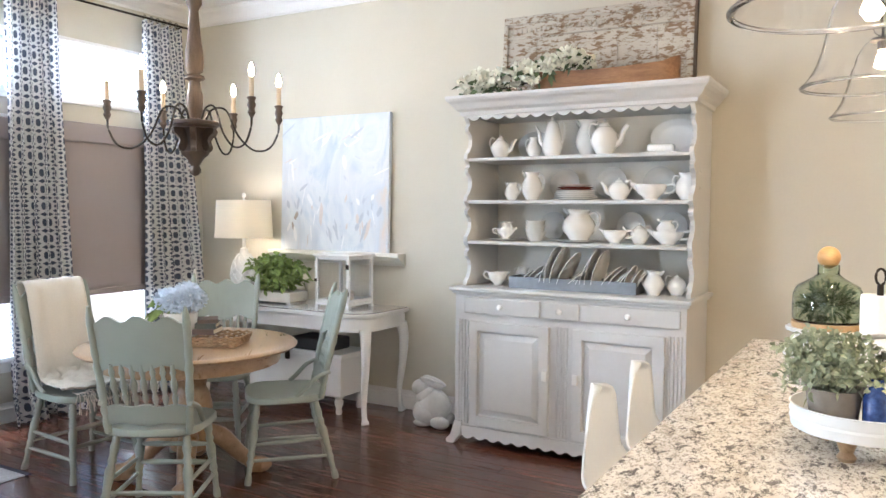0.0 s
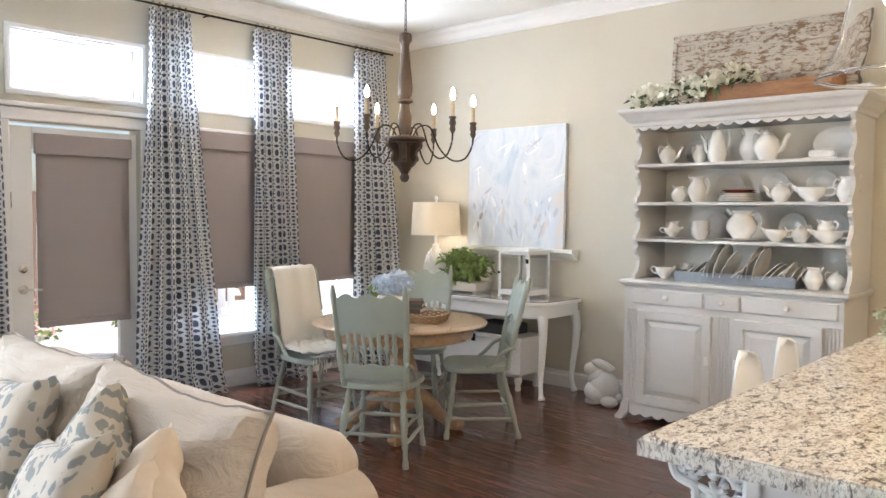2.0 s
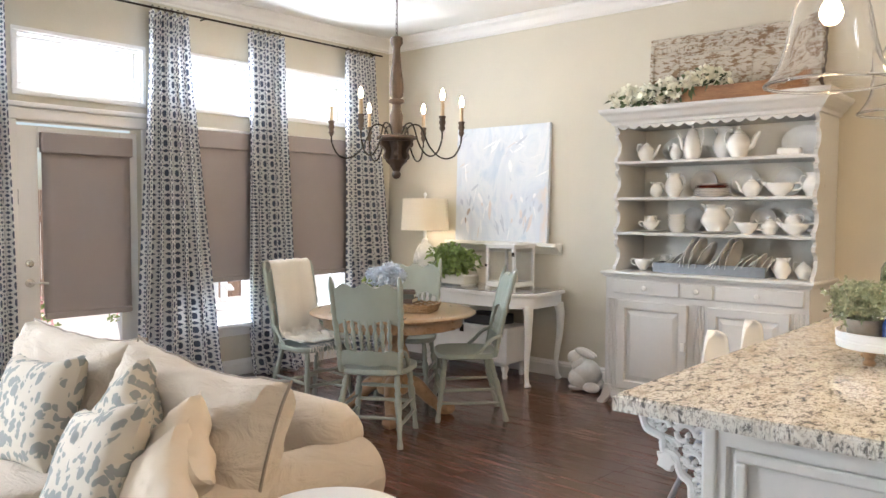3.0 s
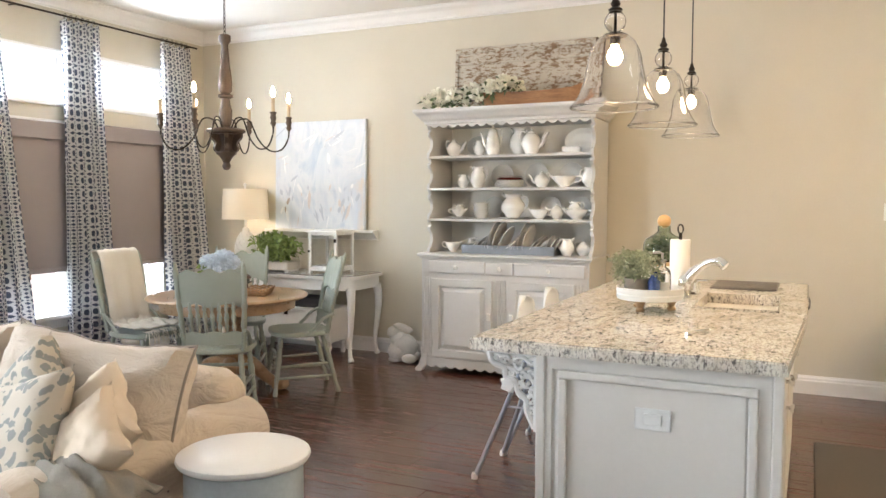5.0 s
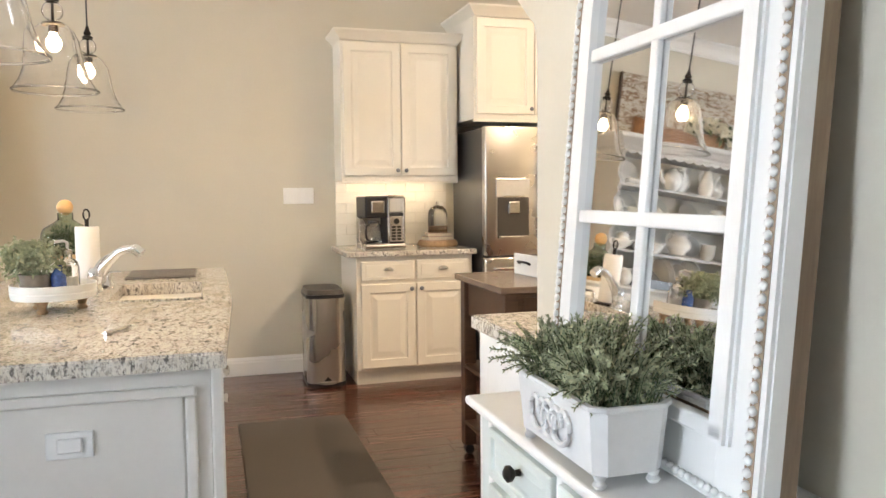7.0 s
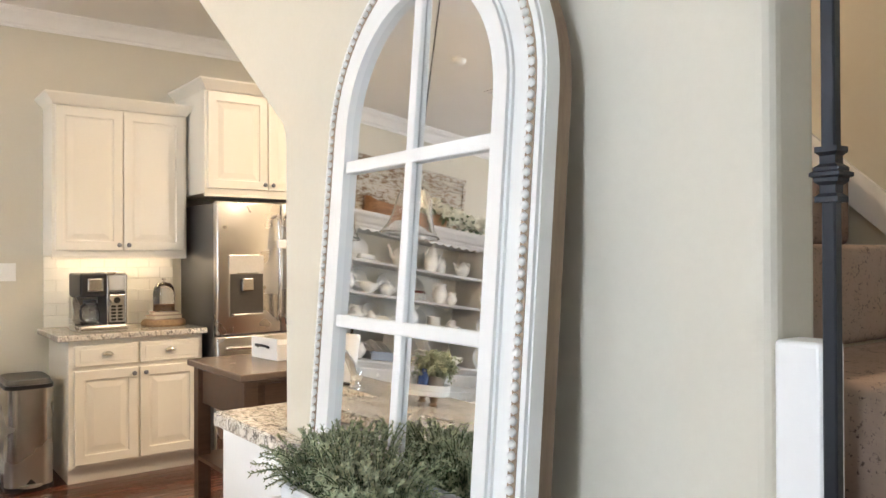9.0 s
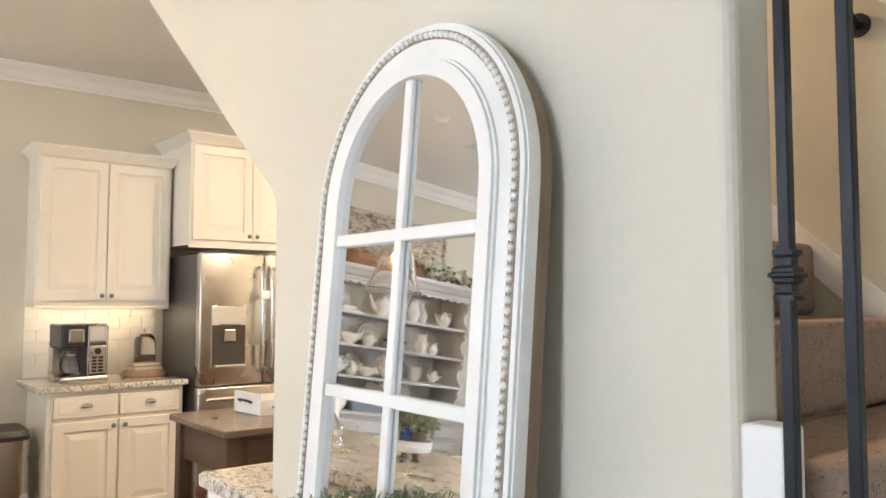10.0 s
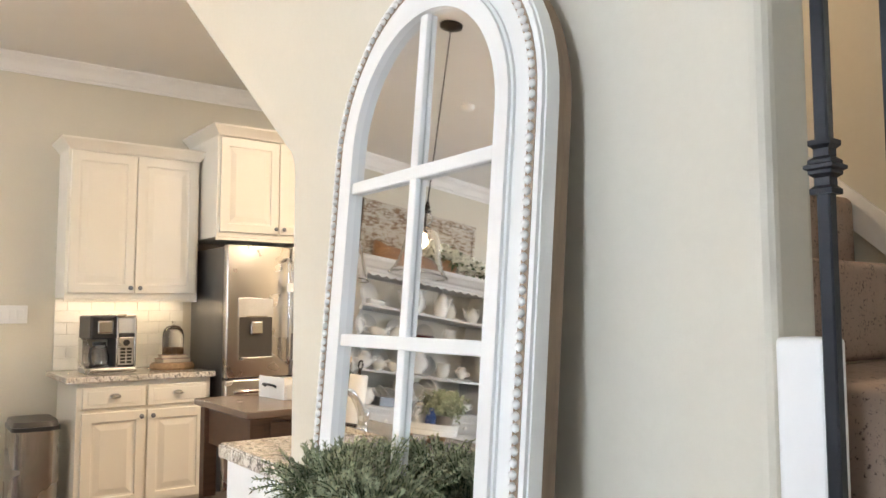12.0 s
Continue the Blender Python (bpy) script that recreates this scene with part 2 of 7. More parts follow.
IRON = plain("black_iron", (0.022, 0.024, 0.03), 0.45, 0.6, 0.15, relief=0.2)
BRONZE = plain("dark_bronze", (0.035, 0.028, 0.022), 0.4, 0.8, 0.2, relief=0.2)
CHANDWOOD = wood("weathered_wood", (0.04, 0.026, 0.017), (0.125, 0.085, 0.056), 0.6, (12, 12, 1.2), 3.0, 0.0, 0.0, 0.4)
SHADE = plain("roman_shade_cloth", (0.33, 0.285, 0.275), 0.95, vary=0.05, grain=300, relief=0.15, sheen=0.1)
CURTAIN = trellis()
CREAM = slipcover("cream_slipcover", (0.56, 0.47, 0.375))
PIPING = plain("taupe_piping", (0.30, 0.25, 0.21), 0.9)
THROW = plain("ivory_throw", (0.72, 0.67, 0.58), 0.95, vary=0.07, grain=120, relief=0.5, sheen=0.2)
TAUPE = plain("taupe_knit", (0.27, 0.24, 0.205), 0.95, vary=0.15, grain=160, relief=0.6)
FLORAL = floral("floral_linen", (0.56, 0.49, 0.40), (0.27, 0.275, 0.255))
LEAF = plain("leaf", (0.20, 0.28, 0.075), 0.5, vary=0.5, grain=40, broad=14)
LEAFDARK = plain("dark_leaf", (0.07, 0.11, 0.045), 0.5, vary=0.4, broad=14)
ROSEMARY = plain("rosemary_leaf", (0.34, 0.365, 0.225), 0.7, vary=0.4, broad=22)
SAGELEAF = plain("dusty_leaf", (0.33, 0.36, 0.24), 0.7, vary=0.35, broad=22)
PETAL = plain("white_petal", (0.88, 0.87, 0.76), 0.7, vary=0.08, broad=22)
BLUEPETAL = plain("blue_petal", (0.66, 0.73, 0.82), 0.7, vary=0.14, broad=22)
LINEN = plain("lamp_linen", (0.80, 0.70, 0.55), 0.9, vary=0.04, grain=300, relief=0.2)
STONE = plain("white_stone", (0.62, 0.61, 0.59), 0.8, vary=0.12, grain=40, relief=0.6)
BARN = worn("chippy_board", (0.53, 0.485, 0.41), (0.22, 0.14, 0.08), 0.75, 0.455, 24, (0.7, 1.0, 1.9), 0.9)
DOUGH = wood("carved_trough_wood", (0.17, 0.075, 0.03), (0.42, 0.22, 0.10), 0.55, (1.5, 8, 8), 3.0)
GALV = plain("galvanised_zinc", (0.20, 0.21, 0.225), 0.45, 0.7, 0.2, 30, 0.1)
GLASS = clear("clear_glass")
GREENGLASS = clear("green_glass", (0.74, 0.82, 0.70))
PANE = clear("window_pane", (1, 1, 1), 0.0, 1.02)
MIRROR = plain("mirror_glass", (0.9, 0.9, 0.9), 0.02, 1.0, 0.0, relief=0.0)
MIRROR.node_tree.nodes["Principled BSDF"].inputs["Roughness"].default_value = 0.02
for k in list(MIRROR.node_tree.nodes["Principled BSDF"].inputs["Roughness"].links):
    MIRROR.node_tree.links.remove(k)
BULB = glow("bulb_glow", (1.0, 0.78, 0.52), 170.0)
PENDBULB = glow("pendant_glow", (1.0, 0.74, 0.44), 380.0)
CARPET = worn("speckled_carpet", (0.34, 0.24, 0.18), (0.08, 0.052, 0.037), 0.98, 0.40, 150)
RUBBER = plain("kitchen_mat_foam", (0.105, 0.09, 0.076), 0.75, vary=0.08, relief=0.1)
KRAFT = plain("bark_slab", (0.30, 0.19, 0.10), 0.85, vary=0.4, grain=50, relief=0.7)


# ---- shaping ----
def box(bm, x0, x1, y0, y1, z0, z1, bevel=0.0, seg=2):
    made = bmesh.ops.create_cube(bm, size=1, matrix=Matrix.Translation(((x0 + x1) / 2, (y0 + y1) / 2, (z0 + z1) / 2)) @ Matrix.Diagonal((abs(x1 - x0), abs(y1 - y0), abs(z1 - z0), 1)))
    if bevel:
        edges = list({e for v in made["verts"] for e in v.link_edges})
        bmesh.ops.bevel(bm, geom=edges, offset=bevel, segments=seg, affect="EDGES", profile=0.5)
    return bm


def lathe(bm, profile, seg=20, at=(0, 0, 0), turn=None, sx=1.0, sy=1.0, lobes=0, depth=0.0):
    """A turned body: profile of (radius, height)."""
    m = Matrix.Translation(at) @ (turn or Matrix())
    rings = []
    for r, z in profile:
        if r < 1e-5:
            rings.append([bm.verts.new(m @ Vector((0, 0, z)))])
        else:
            ring = []
            for i in range(seg):
                a = 2 * math.pi * i / seg
                q = r * (1 + depth * math.cos(lobes * a)) if lobes else r
                ring.append(bm.verts.new(m @ Vector((q * sx * math.cos(a), q * sy * math.sin(a), z))))
            rings.append(ring)
    for a, b in zip(rings, rings[1:]):
        for i in range(seg):
            j = (i + 1) % seg
            if len(a) == 1 and len(b) == 1:
                break
            if len(a) == 1:
                bm.faces.new((a[0], b[i], b[j]))
            elif len(b) == 1:
                bm.faces.new((a[i], a[j], b[0]))
            else:
                bm.faces.new((a[i], a[j], b[j], b[i]))
    return bm


def tube(bm, pts, r, seg=8, closed=False, taper=None):
    """A round bar along points; taper: radius for each point."""
    pts = [Vector(p) for p in pts]
    rings, up = [], Vector((0, 0, 1))
    for i, p in enumerate(pts):
        if closed:
            d = pts[(i + 1) % len(pts)] - pts[i - 1]
        else:
            d = pts[min(i + 1, len(pts) - 1)] - pts[max(i - 1, 0)]
        d.normalize()
        ref = up if abs(d.z) < 0.95 else Vector((1, 0, 0))
        a = d.cross(ref).normalized()
        b = d.cross(a).normalized()
        q = taper[i] if taper else r
        rings.append([bm.verts.new(p + q * (a * math.cos(2 * math.pi * k / seg) + b * math.sin(2 * math.pi * k / seg))) for k in range(seg)])
    pairs = list(zip(rings, rings[1:])) + ([(rings[-1], rings[0])] if closed else [])
    for a, b in pairs:
        for k in range(seg):
            bm.faces.new((a[k], a[(k + 1) % seg], b[(k + 1) % seg], b[k]))
    if not closed:
        bm.faces.new(rings[0][::-1])
        bm.faces.new(rings[-1])
    return bm


def curve_pts(pts, n=24):
    """A smooth line through points (Catmull-Rom)."""
    p = [Vector(q) for q in pts]
    p = [p[0] * 2 - p[1]] + p + [p[-1] * 2 - p[-2]]
    out = []
    k = len(p) - 3
    for s in range(k):
        a, b, c, d = p[s:s + 4]
        for i in range(n // k):
            t = i / (n // k)
            out.append(0.5 * ((2 * b) + (c - a) * t + (2 * a - 5 * b + 4 * c - d) * t * t + (3 * b - a - 3 * c + d) * t ** 3))
    out.append(p[-2])
    return out


def prism(bm, poly, depth, m=None):
    """An outline in x and z, drawn out by depth along y from y=0."""
    m = m or Matrix()
    a = [bm.verts.new(m @ Vector((x, 0, z))) for x, z in poly]
    b = [bm.verts.new(m @ Vector((x, depth, z))) for x, z in poly]
    n = len(poly)
    bm.faces.new(a)
    bm.faces.new(b[::-1])
    for i in range(n):
        bm.faces.new((a[i], b[i], b[(i + 1) % n], a[(i + 1) % n]))
    return bm


def part(name, bm, material, parent=None, label="", smooth=False, at=None):
    """Links a bmesh as one mesh object under a thing or part."""
    me = bpy.data.meshes.new(name)
    bmesh.ops.recalc_face_normals(bm, faces=bm.faces)
    bm.to_mesh(me)
    bm.free()
    me.materials.append(material)
    if smooth:
        me.polygons.foreach_set("use_smooth", [True] * len(me.polygons))
        me.set_sharp_from_angle(angle=radians(42))
    ob = new(name, me)
    if parent:
        ob.parent = parent
    if at is not None:
        ob.matrix_local = at
    if label:
        ob["label"] = label
    return ob


def again(ob, parent, at, name=None):
    """One more object on the same mesh."""
    o = new(name or ob.name.split(".")[0], ob.data)
    o.parent = parent
    o.matrix_local = at
    return o


def thing(name, m, label, category, group="", kind=""):
    ob = new(name)
    ob.empty_display_size = 0.1
    ob.matrix_world = m
    return tagged(ob, label, category, group, kind)


def setting(name, bm, material, label="", category=""):
    return tagged(part(name, bm, material), label, category or name.split("_")[0], "", "structure")


def B():
    return bmesh.new()


def raised_panel(bm, x0, x1, z0, z1, y, t=0.02, frame=0.055, g=0.012, h=0.035, dip=0.011):
    """A door leaf facing -y: rails and stiles, a bevelled field."""
    X0, X1, Z0, Z1 = x0 + frame + g, x1 - frame - g, z0 + frame + g, z1 - frame - g
    e = 0.003
    loops = [((x0, x1, z0, z1), t), ((x0, x1, z0, z1), e), ((x0 + e, x1 - e, z0 + e, z1 - e), 0.0),
             ((x0 + frame - 0.004, x1 - frame + 0.004, z0 + frame - 0.004, z1 - frame + 0.004), 0.0), ((x0 + frame, x1 - frame, z0 + frame, z1 - frame), dip),
             ((X0, X1, Z0, Z1), dip + 0.0005), ((X0 + h, X1 - h, Z0 + h, Z1 - h), 0.003)]
    rings = [[bm.verts.new((x, y + d, z)) for x, z in ((a, c), (b, c), (b, q), (a, q))] for (a, b, c, q), d in loops]
    for p, r in zip(rings, rings[1:]):
        for k in range(4):
            bm.faces.new((p[k], p[(k + 1) % 4], r[(k + 1) % 4], r[k]))
    bm.faces.new(rings[-1])
    bm.faces.new(rings[0][::-1])
    return bm


def pillow_mesh(w, h, t, wrinkle=0.012, seed=0, nu=26, nv=20, corner=0.0):
    """A stuffed cushion standing in x and z, thickness along y."""
    bm = B()
    rows = {}
    for side in (1, -1):
        for i in range(nu + 1):
            for j in range(nv + 1):
                u, v = 2 * i / nu - 1, 2 * j / nv - 1
                edge = i in (0, nu) or j in (0, nv)
                if edge and side == -1:
                    rows[side, i, j] = rows[1, i, j]
                    continue
                puff = ((1 - abs(u) ** 4.5) * (1 - abs(v) ** 4.5)) ** 0.45
                pinch = 1 - 0.06 * (1 - abs(u)) * abs(v) ** 3
                x = w / 2 * u * (1 - 0.05 * (1 - v * v))
                z = h / 2 * v * (1 - 0.07 * (1 - u * u)) * pinch
                x += corner * abs(u * v) ** 4 * (1 if u > 0 else -1)
                z += corner * abs(u * v) ** 4 * (1 if v > 0 else -1)
                nz = noise.noise((u * 2.3 + seed, v * 2.3, side)) + 0.5 * noise.noise((u * 5 + seed, v * 5, side * 2))
                y = side * (t / 2 * puff + wrinkle * nz * puff)
                rows[side, i, j] = bm.verts.new((x, y, z + wrinkle * 0.6 * nz))
    for side in (1, -1):
        for i in range(nu):
            for j in range(nv):
                f = [rows[side, a, b] for a, b in ((i, j), (i + 1, j), (i + 1, j + 1), (i, j + 1))]
                if len(set(f)) == 4:
                    bm.faces.new(f if side == -1 else f[::-1])
    rim = [rows[1, i, 0].co.copy() for i in range(nu)] + [rows[1, nu, j].co.copy() for j in range(nv)]
    rim += [rows[1, i, nv].co.copy() for i in range(nu, 0, -1)] + [rows[1, 0, j].co.copy() for j in range(nv, 0, -1)]
    return bm, rim


def leaf_cloud(bm, centre, radii, count, length, width, rng, droop=0.2, shell=0.35):
    """Small bent leaves spread through a rounded crown."""
    c = Vector(centre)
    for _ in range(count):
        while True:
            d = Vector((rng.uniform(-1, 1), rng.uniform(-1, 1), rng.uniform(-1, 1)))
            if shell < d.length < 1:
                break
        p = c + Vector((d.x * radii[0], d.y * radii[1], d.z * radii[2]))
        out = (Vector((d.x, d.y, d.z + 0.35)) + Vector((rng.uniform(-.7, .7), rng.uniform(-.7, .7), rng.uniform(-.6, .6)))).normalized()
        side = out.cross(Vector((rng.uniform(-1, 1), rng.uniform(-1, 1), rng.uniform(-1, 1)))).normalized()
        L, w = length * rng.uniform(0.6, 1.2), width * rng.uniform(0.7, 1.2)
        dn = Vector((0, 0, -droop * L))
        v = [p, p + out * L * 0.5 + side * w / 2, p + out * L + dn, p + out * L * 0.5 - side * w / 2]
        bm.faces.new([bm.verts.new(q) for q in v])
    return bm


# ---- structure ----
FL = (XW, 4.6, -4.6, YB)
setting("floor", box(B(), FL[0], FL[1], FL[2], FL[3], -0.12, -0.011), GAP, "dark walnut plank floor with a satin finish", "floor")
setting("ceiling", box(B(), FL[0] - 0.16, FL[1] + 0.16, FL[2] - 0.16, FL[3] + 0.16, CEIL, CEIL + 0.15), CEILING, "flat white painted ceiling", "ceiling")
setting("wall_north", box(B(), XW - 0.16, 4.76, YB, YB + 0.16, -0.12, CEIL), WALL, "warm beige painted wall", "wall")
bm = B()
for q in ((XW - 0.16, -2.9, -0.12, CEIL), (0.3, 4.76, -0.12, CEIL), (-2.9, 0.3, -0.12, 0.6), (-2.9, 0.3, 2.4, CEIL)):
    box(bm, q[0], q[1], -4.76, -4.6, q[2], q[3])
setting("wall_south", bm, WALL, "warm beige painted wall with a wide window", "wall")
setting("wall_east", box(B(), 4.6, 4.76, -4.6, YB, -0.12, CEIL), WALL, "warm beige painted wall", "wall")


def wall_with_holes(name, holes, y0, y1, label):
    """The wall towards the garden, with openings (y0, y1, z0, z1) cut through it."""
    ys = sorted({y0, y1, *(h[0] for h in holes), *(h[1] for h in holes)})
    zs = sorted({-0.12, CEIL, *(h[2] for h in holes), *(h[3] for h in holes)})
    bm = B()
    for a, b in zip(ys, ys[1:]):
        run = None
        for c, d in zip(zs, zs[1:]):
            solid = not any(h[0] < (a + b) / 2 < h[1] and h[2] < (c + d) / 2 < h[3] for h in holes)
            if solid:
                run = (run[0], d) if run else (c, d)
            if run and (not solid or d == zs[-1]):
                box(bm, XW - 0.16, XW, a, b, *run)
                run = None
    bmesh.ops.remove_doubles(bm, verts=bm.verts, dist=0.0005)
    return setting(name, bm, WALL, label, "wall")


TRANSOMS = ((0.31, 1.16, 2.12, 2.5), (1.40, 2.13, 2.13, 2.52), (2.34, 3.13, 2.14, 2.53))
LOWER = ((1.46, 2.16, 0.44, 1.97), (2.36, 3.10, 0.44, 1.97))
DOOR = (0.30, 1.15, -0.12, 1.93)
# opening out of view, added to let light onto the stair wall
LIVING = ((-3.3, -1.9, 0.6, 2.4),)
wall_with_holes("wall_west", TRANSOMS + LOWER + (DOOR,) + LIVING, -4.6, YB, "beige wall with transom windows and a garden door")


def window(name, y0, y1, z0, z1, casing=0.055, label="white framed window", sill=False, depth=0.09, rail=False):
    w = thing(name, Matrix.Translation((XW, (y0 + y1) / 2, z0)), label, "window", kind="structure")
    h, a = z1 - z0, (y1 - y0) / 2
    for nm, q in (("window_frame", (-a, a, h - 0.06, h)), ("window_frame", (-a, a, 0, 0.055)), ("window_frame", (-a, -a + 0.075, 0.055, h - 0.06)), ("window_frame", (a - 0.075, a, 0.055, h - 0.06))):
        part(nm, box(B(), -depth - 0.04, -depth, *q, 0.006), TRIM, w)
    if rail:
        part("window_rail", box(B(), -depth - 0.035, -depth + 0.01, -a + 0.045, a - 0.045, h * 0.5 - 0.02, h * 0.5 + 0.02, 0.005), TRIM, w)
    for q in ((-a - casing, a + casing, h, h + casing), (-a - casing, a + casing, -casing, 0), (-a - casing, -a, 0, h), (a, a + casing, 0, h)):
        part("casing", box(B(), 0.0, 0.018, *q, 0.005), TRIM, w)
    for q in ((-a, a, h - 0.012, h), (-a, a, 0, 0.012), (-a, -a + 0.012, 0.012, h - 0.012), (a - 0.012, a, 0.012, h - 0.012)):
        part("jamb", box(B(), -depth + 0.001, 0.0, *q), TRIM, w)
    p = part("pane", box(B(), -depth - 0.024, -depth - 0.018, -a + 0.045, a - 0.045, 0.04, h - 0.04), PANE, w)
    p.visible_shadow = False
    if sill:
        part("window_sill", box(B(), 0.0, 0.075, -a - 0.08, a + 0.08, -0.035, 0.0, 0.008), TRIM, w)
        part("apron", box(B(), 0.0, 0.02, -a - 0.05, a + 0.05, -0.11, -0.036, 0.005), TRIM, w)
    return w


for i, q in enumerate(TRANSOMS):
    window(f"window_{i + 1}", *q, casing=0.03, label="white framed transom window, bright daylight behind")
for i, q in enumerate(LOWER):
    window(f"window_{i + 4}", *q, casing=0.02, label="tall white window half covered by a shade", sill=True, rail=True)
for i, q in enumerate(LIVING):
    window(f"window_{i + 6}", *q, casing=0.06, label="white framed living room window", rail=True)

# south window behind the camera, added as an opening for fill light
w = thing("window_7", Matrix.Translation((-1.3, -4.6, 0.6)), "wide white framed living room window", "window", kind="structure")
for x in (-1.6, -0.56, 0.51, 1.555):
    part("window_frame", box(B(), x, x + 0.045, -0.12, -0.06, 0.045, 1.755, 0.005), TRIM, w)
for z in (0.0, 1.7555):
    part("window_frame", box(B(), -1.6, 1.6, -0.12, -0.06, z, z + 0.0445, 0.005), TRIM, w)
part("window_sill", box(B(), -1.68, 1.68, 0.0, 0.07, -0.035, 0.0, 0.008), TRIM, w)

# garden door
d = thing("door_1", Matrix.Translation((XW, 0.725, 0)), "white glazed garden door, closed, with a roman shade", "door", kind="structure")
part("door_leaf", box(box(box(box(B(), -0.07, -0.03, -0.41, -0.28, 0.01, 1.90, 0.004), -0.07, -0.03, 0.28, 0.41, 0.01, 1.90, 0.004), -0.07, -0.03, -0.28, 0.28, 1.76, 1.90, 0.004), -0.07, -0.03, -0.28, 0.28, 0.01, 0.26, 0.004), TRIM, d)
p = part("pane", box(B(), -0.053, -0.047, -0.29, 0.29, 0.25, 1.77), PANE, d)
p.visible_shadow = False
for y0, y1, z0, z1 in ((-0.50, -0.425, 0.0, 1.93), (0.425, 0.50, 0.0, 1.93), (-0.50, 0.50, 1.932, 2.01)):
    part("door_casing", box(B(), 0.0, 0.022, y0, y1, z0, z1, 0.006), TRIM, d)
part("door_head_moulding", box(B(), 0.0, 0.045, -0.53, 0.53, 2.012, 2.045, 0.01), TRIM, d)
part("threshold", box(B(), -0.12, 0.01, -0.424, 0.424, 0.0, 0.009), BRONZE, d)
part("deadbolt", lathe(B(), [(0, 0), (0.026, 0), (0.026, 0.01), (0.012, 0.014), (0.012, 0.03), (0, 0.03)], 16, (-0.03, -0.345, 0.99), Matrix.Rotation(radians(90), 4, "Y")), STEEL, d, "brushed steel deadbolt", True)
hd = part("door_handle", lathe(B(), [(0, 0), (0.03, 0), (0.03, 0.008), (0.011, 0.012), (0.011, 0.045), (0, 0.045)], 16, (-0.03, -0.345, 0.86), Matrix.Rotation(radians(90), 4, "Y")), STEEL, d, "brushed steel lever handle", True)
part("lever", tube(B(), [(0.012, -0.345, 0.86), (0.016, -0.30, 0.862), (0.014, -0.245, 0.855)], 0.008), STEEL, hd, smooth=True)
for z in (0.25, 1.43):
    part("hinge", box(B(), -0.032, -0.026, -0.423, -0.405, z - 0.05, z + 0.05, 0.002), BRONZE, d, "dark bronze hinge")


def run_profile(bm, prof, start, end, inward):
    """A moulding: profile of (out from wall, height) from start to end along a wall; inward: unit vector into the room."""
    s, e, n = Vector(start), Vector(end), Vector(inward)
    a = [bm.verts.new(s + n * o + Vector((0, 0, z))) for o, z in prof]
    b = [bm.verts.new(e + n * o + Vector((0, 0, z))) for o, z in prof]
    for i in range(len(prof)):
        j = (i + 1) % len(prof)
        bm.faces.new((a[i], a[j], b[j], b[i]))
    bm.faces.new(a)
    bm.faces.new(b[::-1])
    return bm


CROWN = [(0.0, -0.115), (0.012, -0.115), (0.014, -0.10), (0.03, -0.088), (0.055, -0.05), (0.085, -0.028), (0.095, -0.012), (0.105, -0.01), (0.105, -0.001), (0.0, -0.001)]
BASE = [(0.0, 0.0), (0.017, 0.0), (0.017, 0.092), (0.012, 0.10), (0.012, 0.112), (0.006, 0.122), (0.004, 0.130), (0.0, 0.130)]
setting("crown_moulding_north", run_profile(B(), CROWN, (XW, YB, CEIL), (4.6, YB, CEIL), (0, -1, 0)), TRIM, "white crown moulding", "trim")
setting("crown_moulding_west", run_profile(B(), CROWN, (XW, -4.6, CEIL), (XW, YB - 0.002, CEIL), (1, 0, 0)), TRIM, "white crown moulding", "trim")
setting("baseboard_north", run_profile(B(), BASE, (XW + 0.018, YB, 0.001), (1.83, YB, 0.001), (0, -1, 0)), TRIM, "white baseboard", "baseboard")
setting("baseboard_west", run_profile(B(), BASE, (XW, 1.24, 0.001), (XW, YB, 0.001), (1, 0, 0)), TRIM, "white baseboard", "baseboard")
setting("baseboard_west_south", run_profile(B(), BASE, (XW, -4.6, 0.001), (XW, 0.22, 0.001), (1, 0, 0)), TRIM, "white baseboard", "baseboard")

# wall beside the stairs, with the slanting underside of the flight
XM = 1.75
bm = B()
outline = [(-1.423, 0.0), (-0.044, 0.0), (-0.044, 1.68), (-0.039, 1.71), (-0.022, 1.741), (1.558, CEIL), (-1.423, CEIL)]
prism(bm, [(-y, z) for y, z in outline], 0.115, Matrix.Translation((XM, 0, 0)) @ Matrix.Rotation(radians(-90), 4, "Z"))
bmesh.ops.bevel(bm, geom=[e for e in bm.edges if all(abs(v.co.y + 1.423) < 1e-4 for v in e.verts) and abs(e.verts[0].co.x - e.verts[1].co.x) < 1e-4], offset=0.022, segments=4, profile=0.5, affect="EDGES")
setting("wall_stair", bm, WALL, "pale textured wall with a slanted end under the stairs", "wall")
# closed underside and far wall of the flight
bm = B()
prism(bm, [(0.042, 1.724), (-1.558, CEIL), (-1.558, CEIL - 0.02), (0.042, 1.704)], 0.92, Matrix.Translation((XM + 0.116, 0, 0)) @ Matrix.Rotation(radians(-90), 4, "Z"))
setting("stair_soffit", bm, WALL, "sloping plaster underside of the stairs", "wall")
setting("wall_stair_far", box(B(), 2.78, 2.92, -4.6, -0.02, 0.0, CEIL), WALL, "beige wall behind the stairs", "wall")
bm = B()
prism(bm, [(0.21, 0.0), (0.06, 0.0), (0.06, 1.68), (0.21, 1.56)], 0.80, Matrix.Translation((XM + 0.141, 0, 0)) @ Matrix.Rotation(radians(-90), 4, "Z"))
setting("wall_stair_under", bm, WALL, "plain wall closing the space under the stairs", "wall")

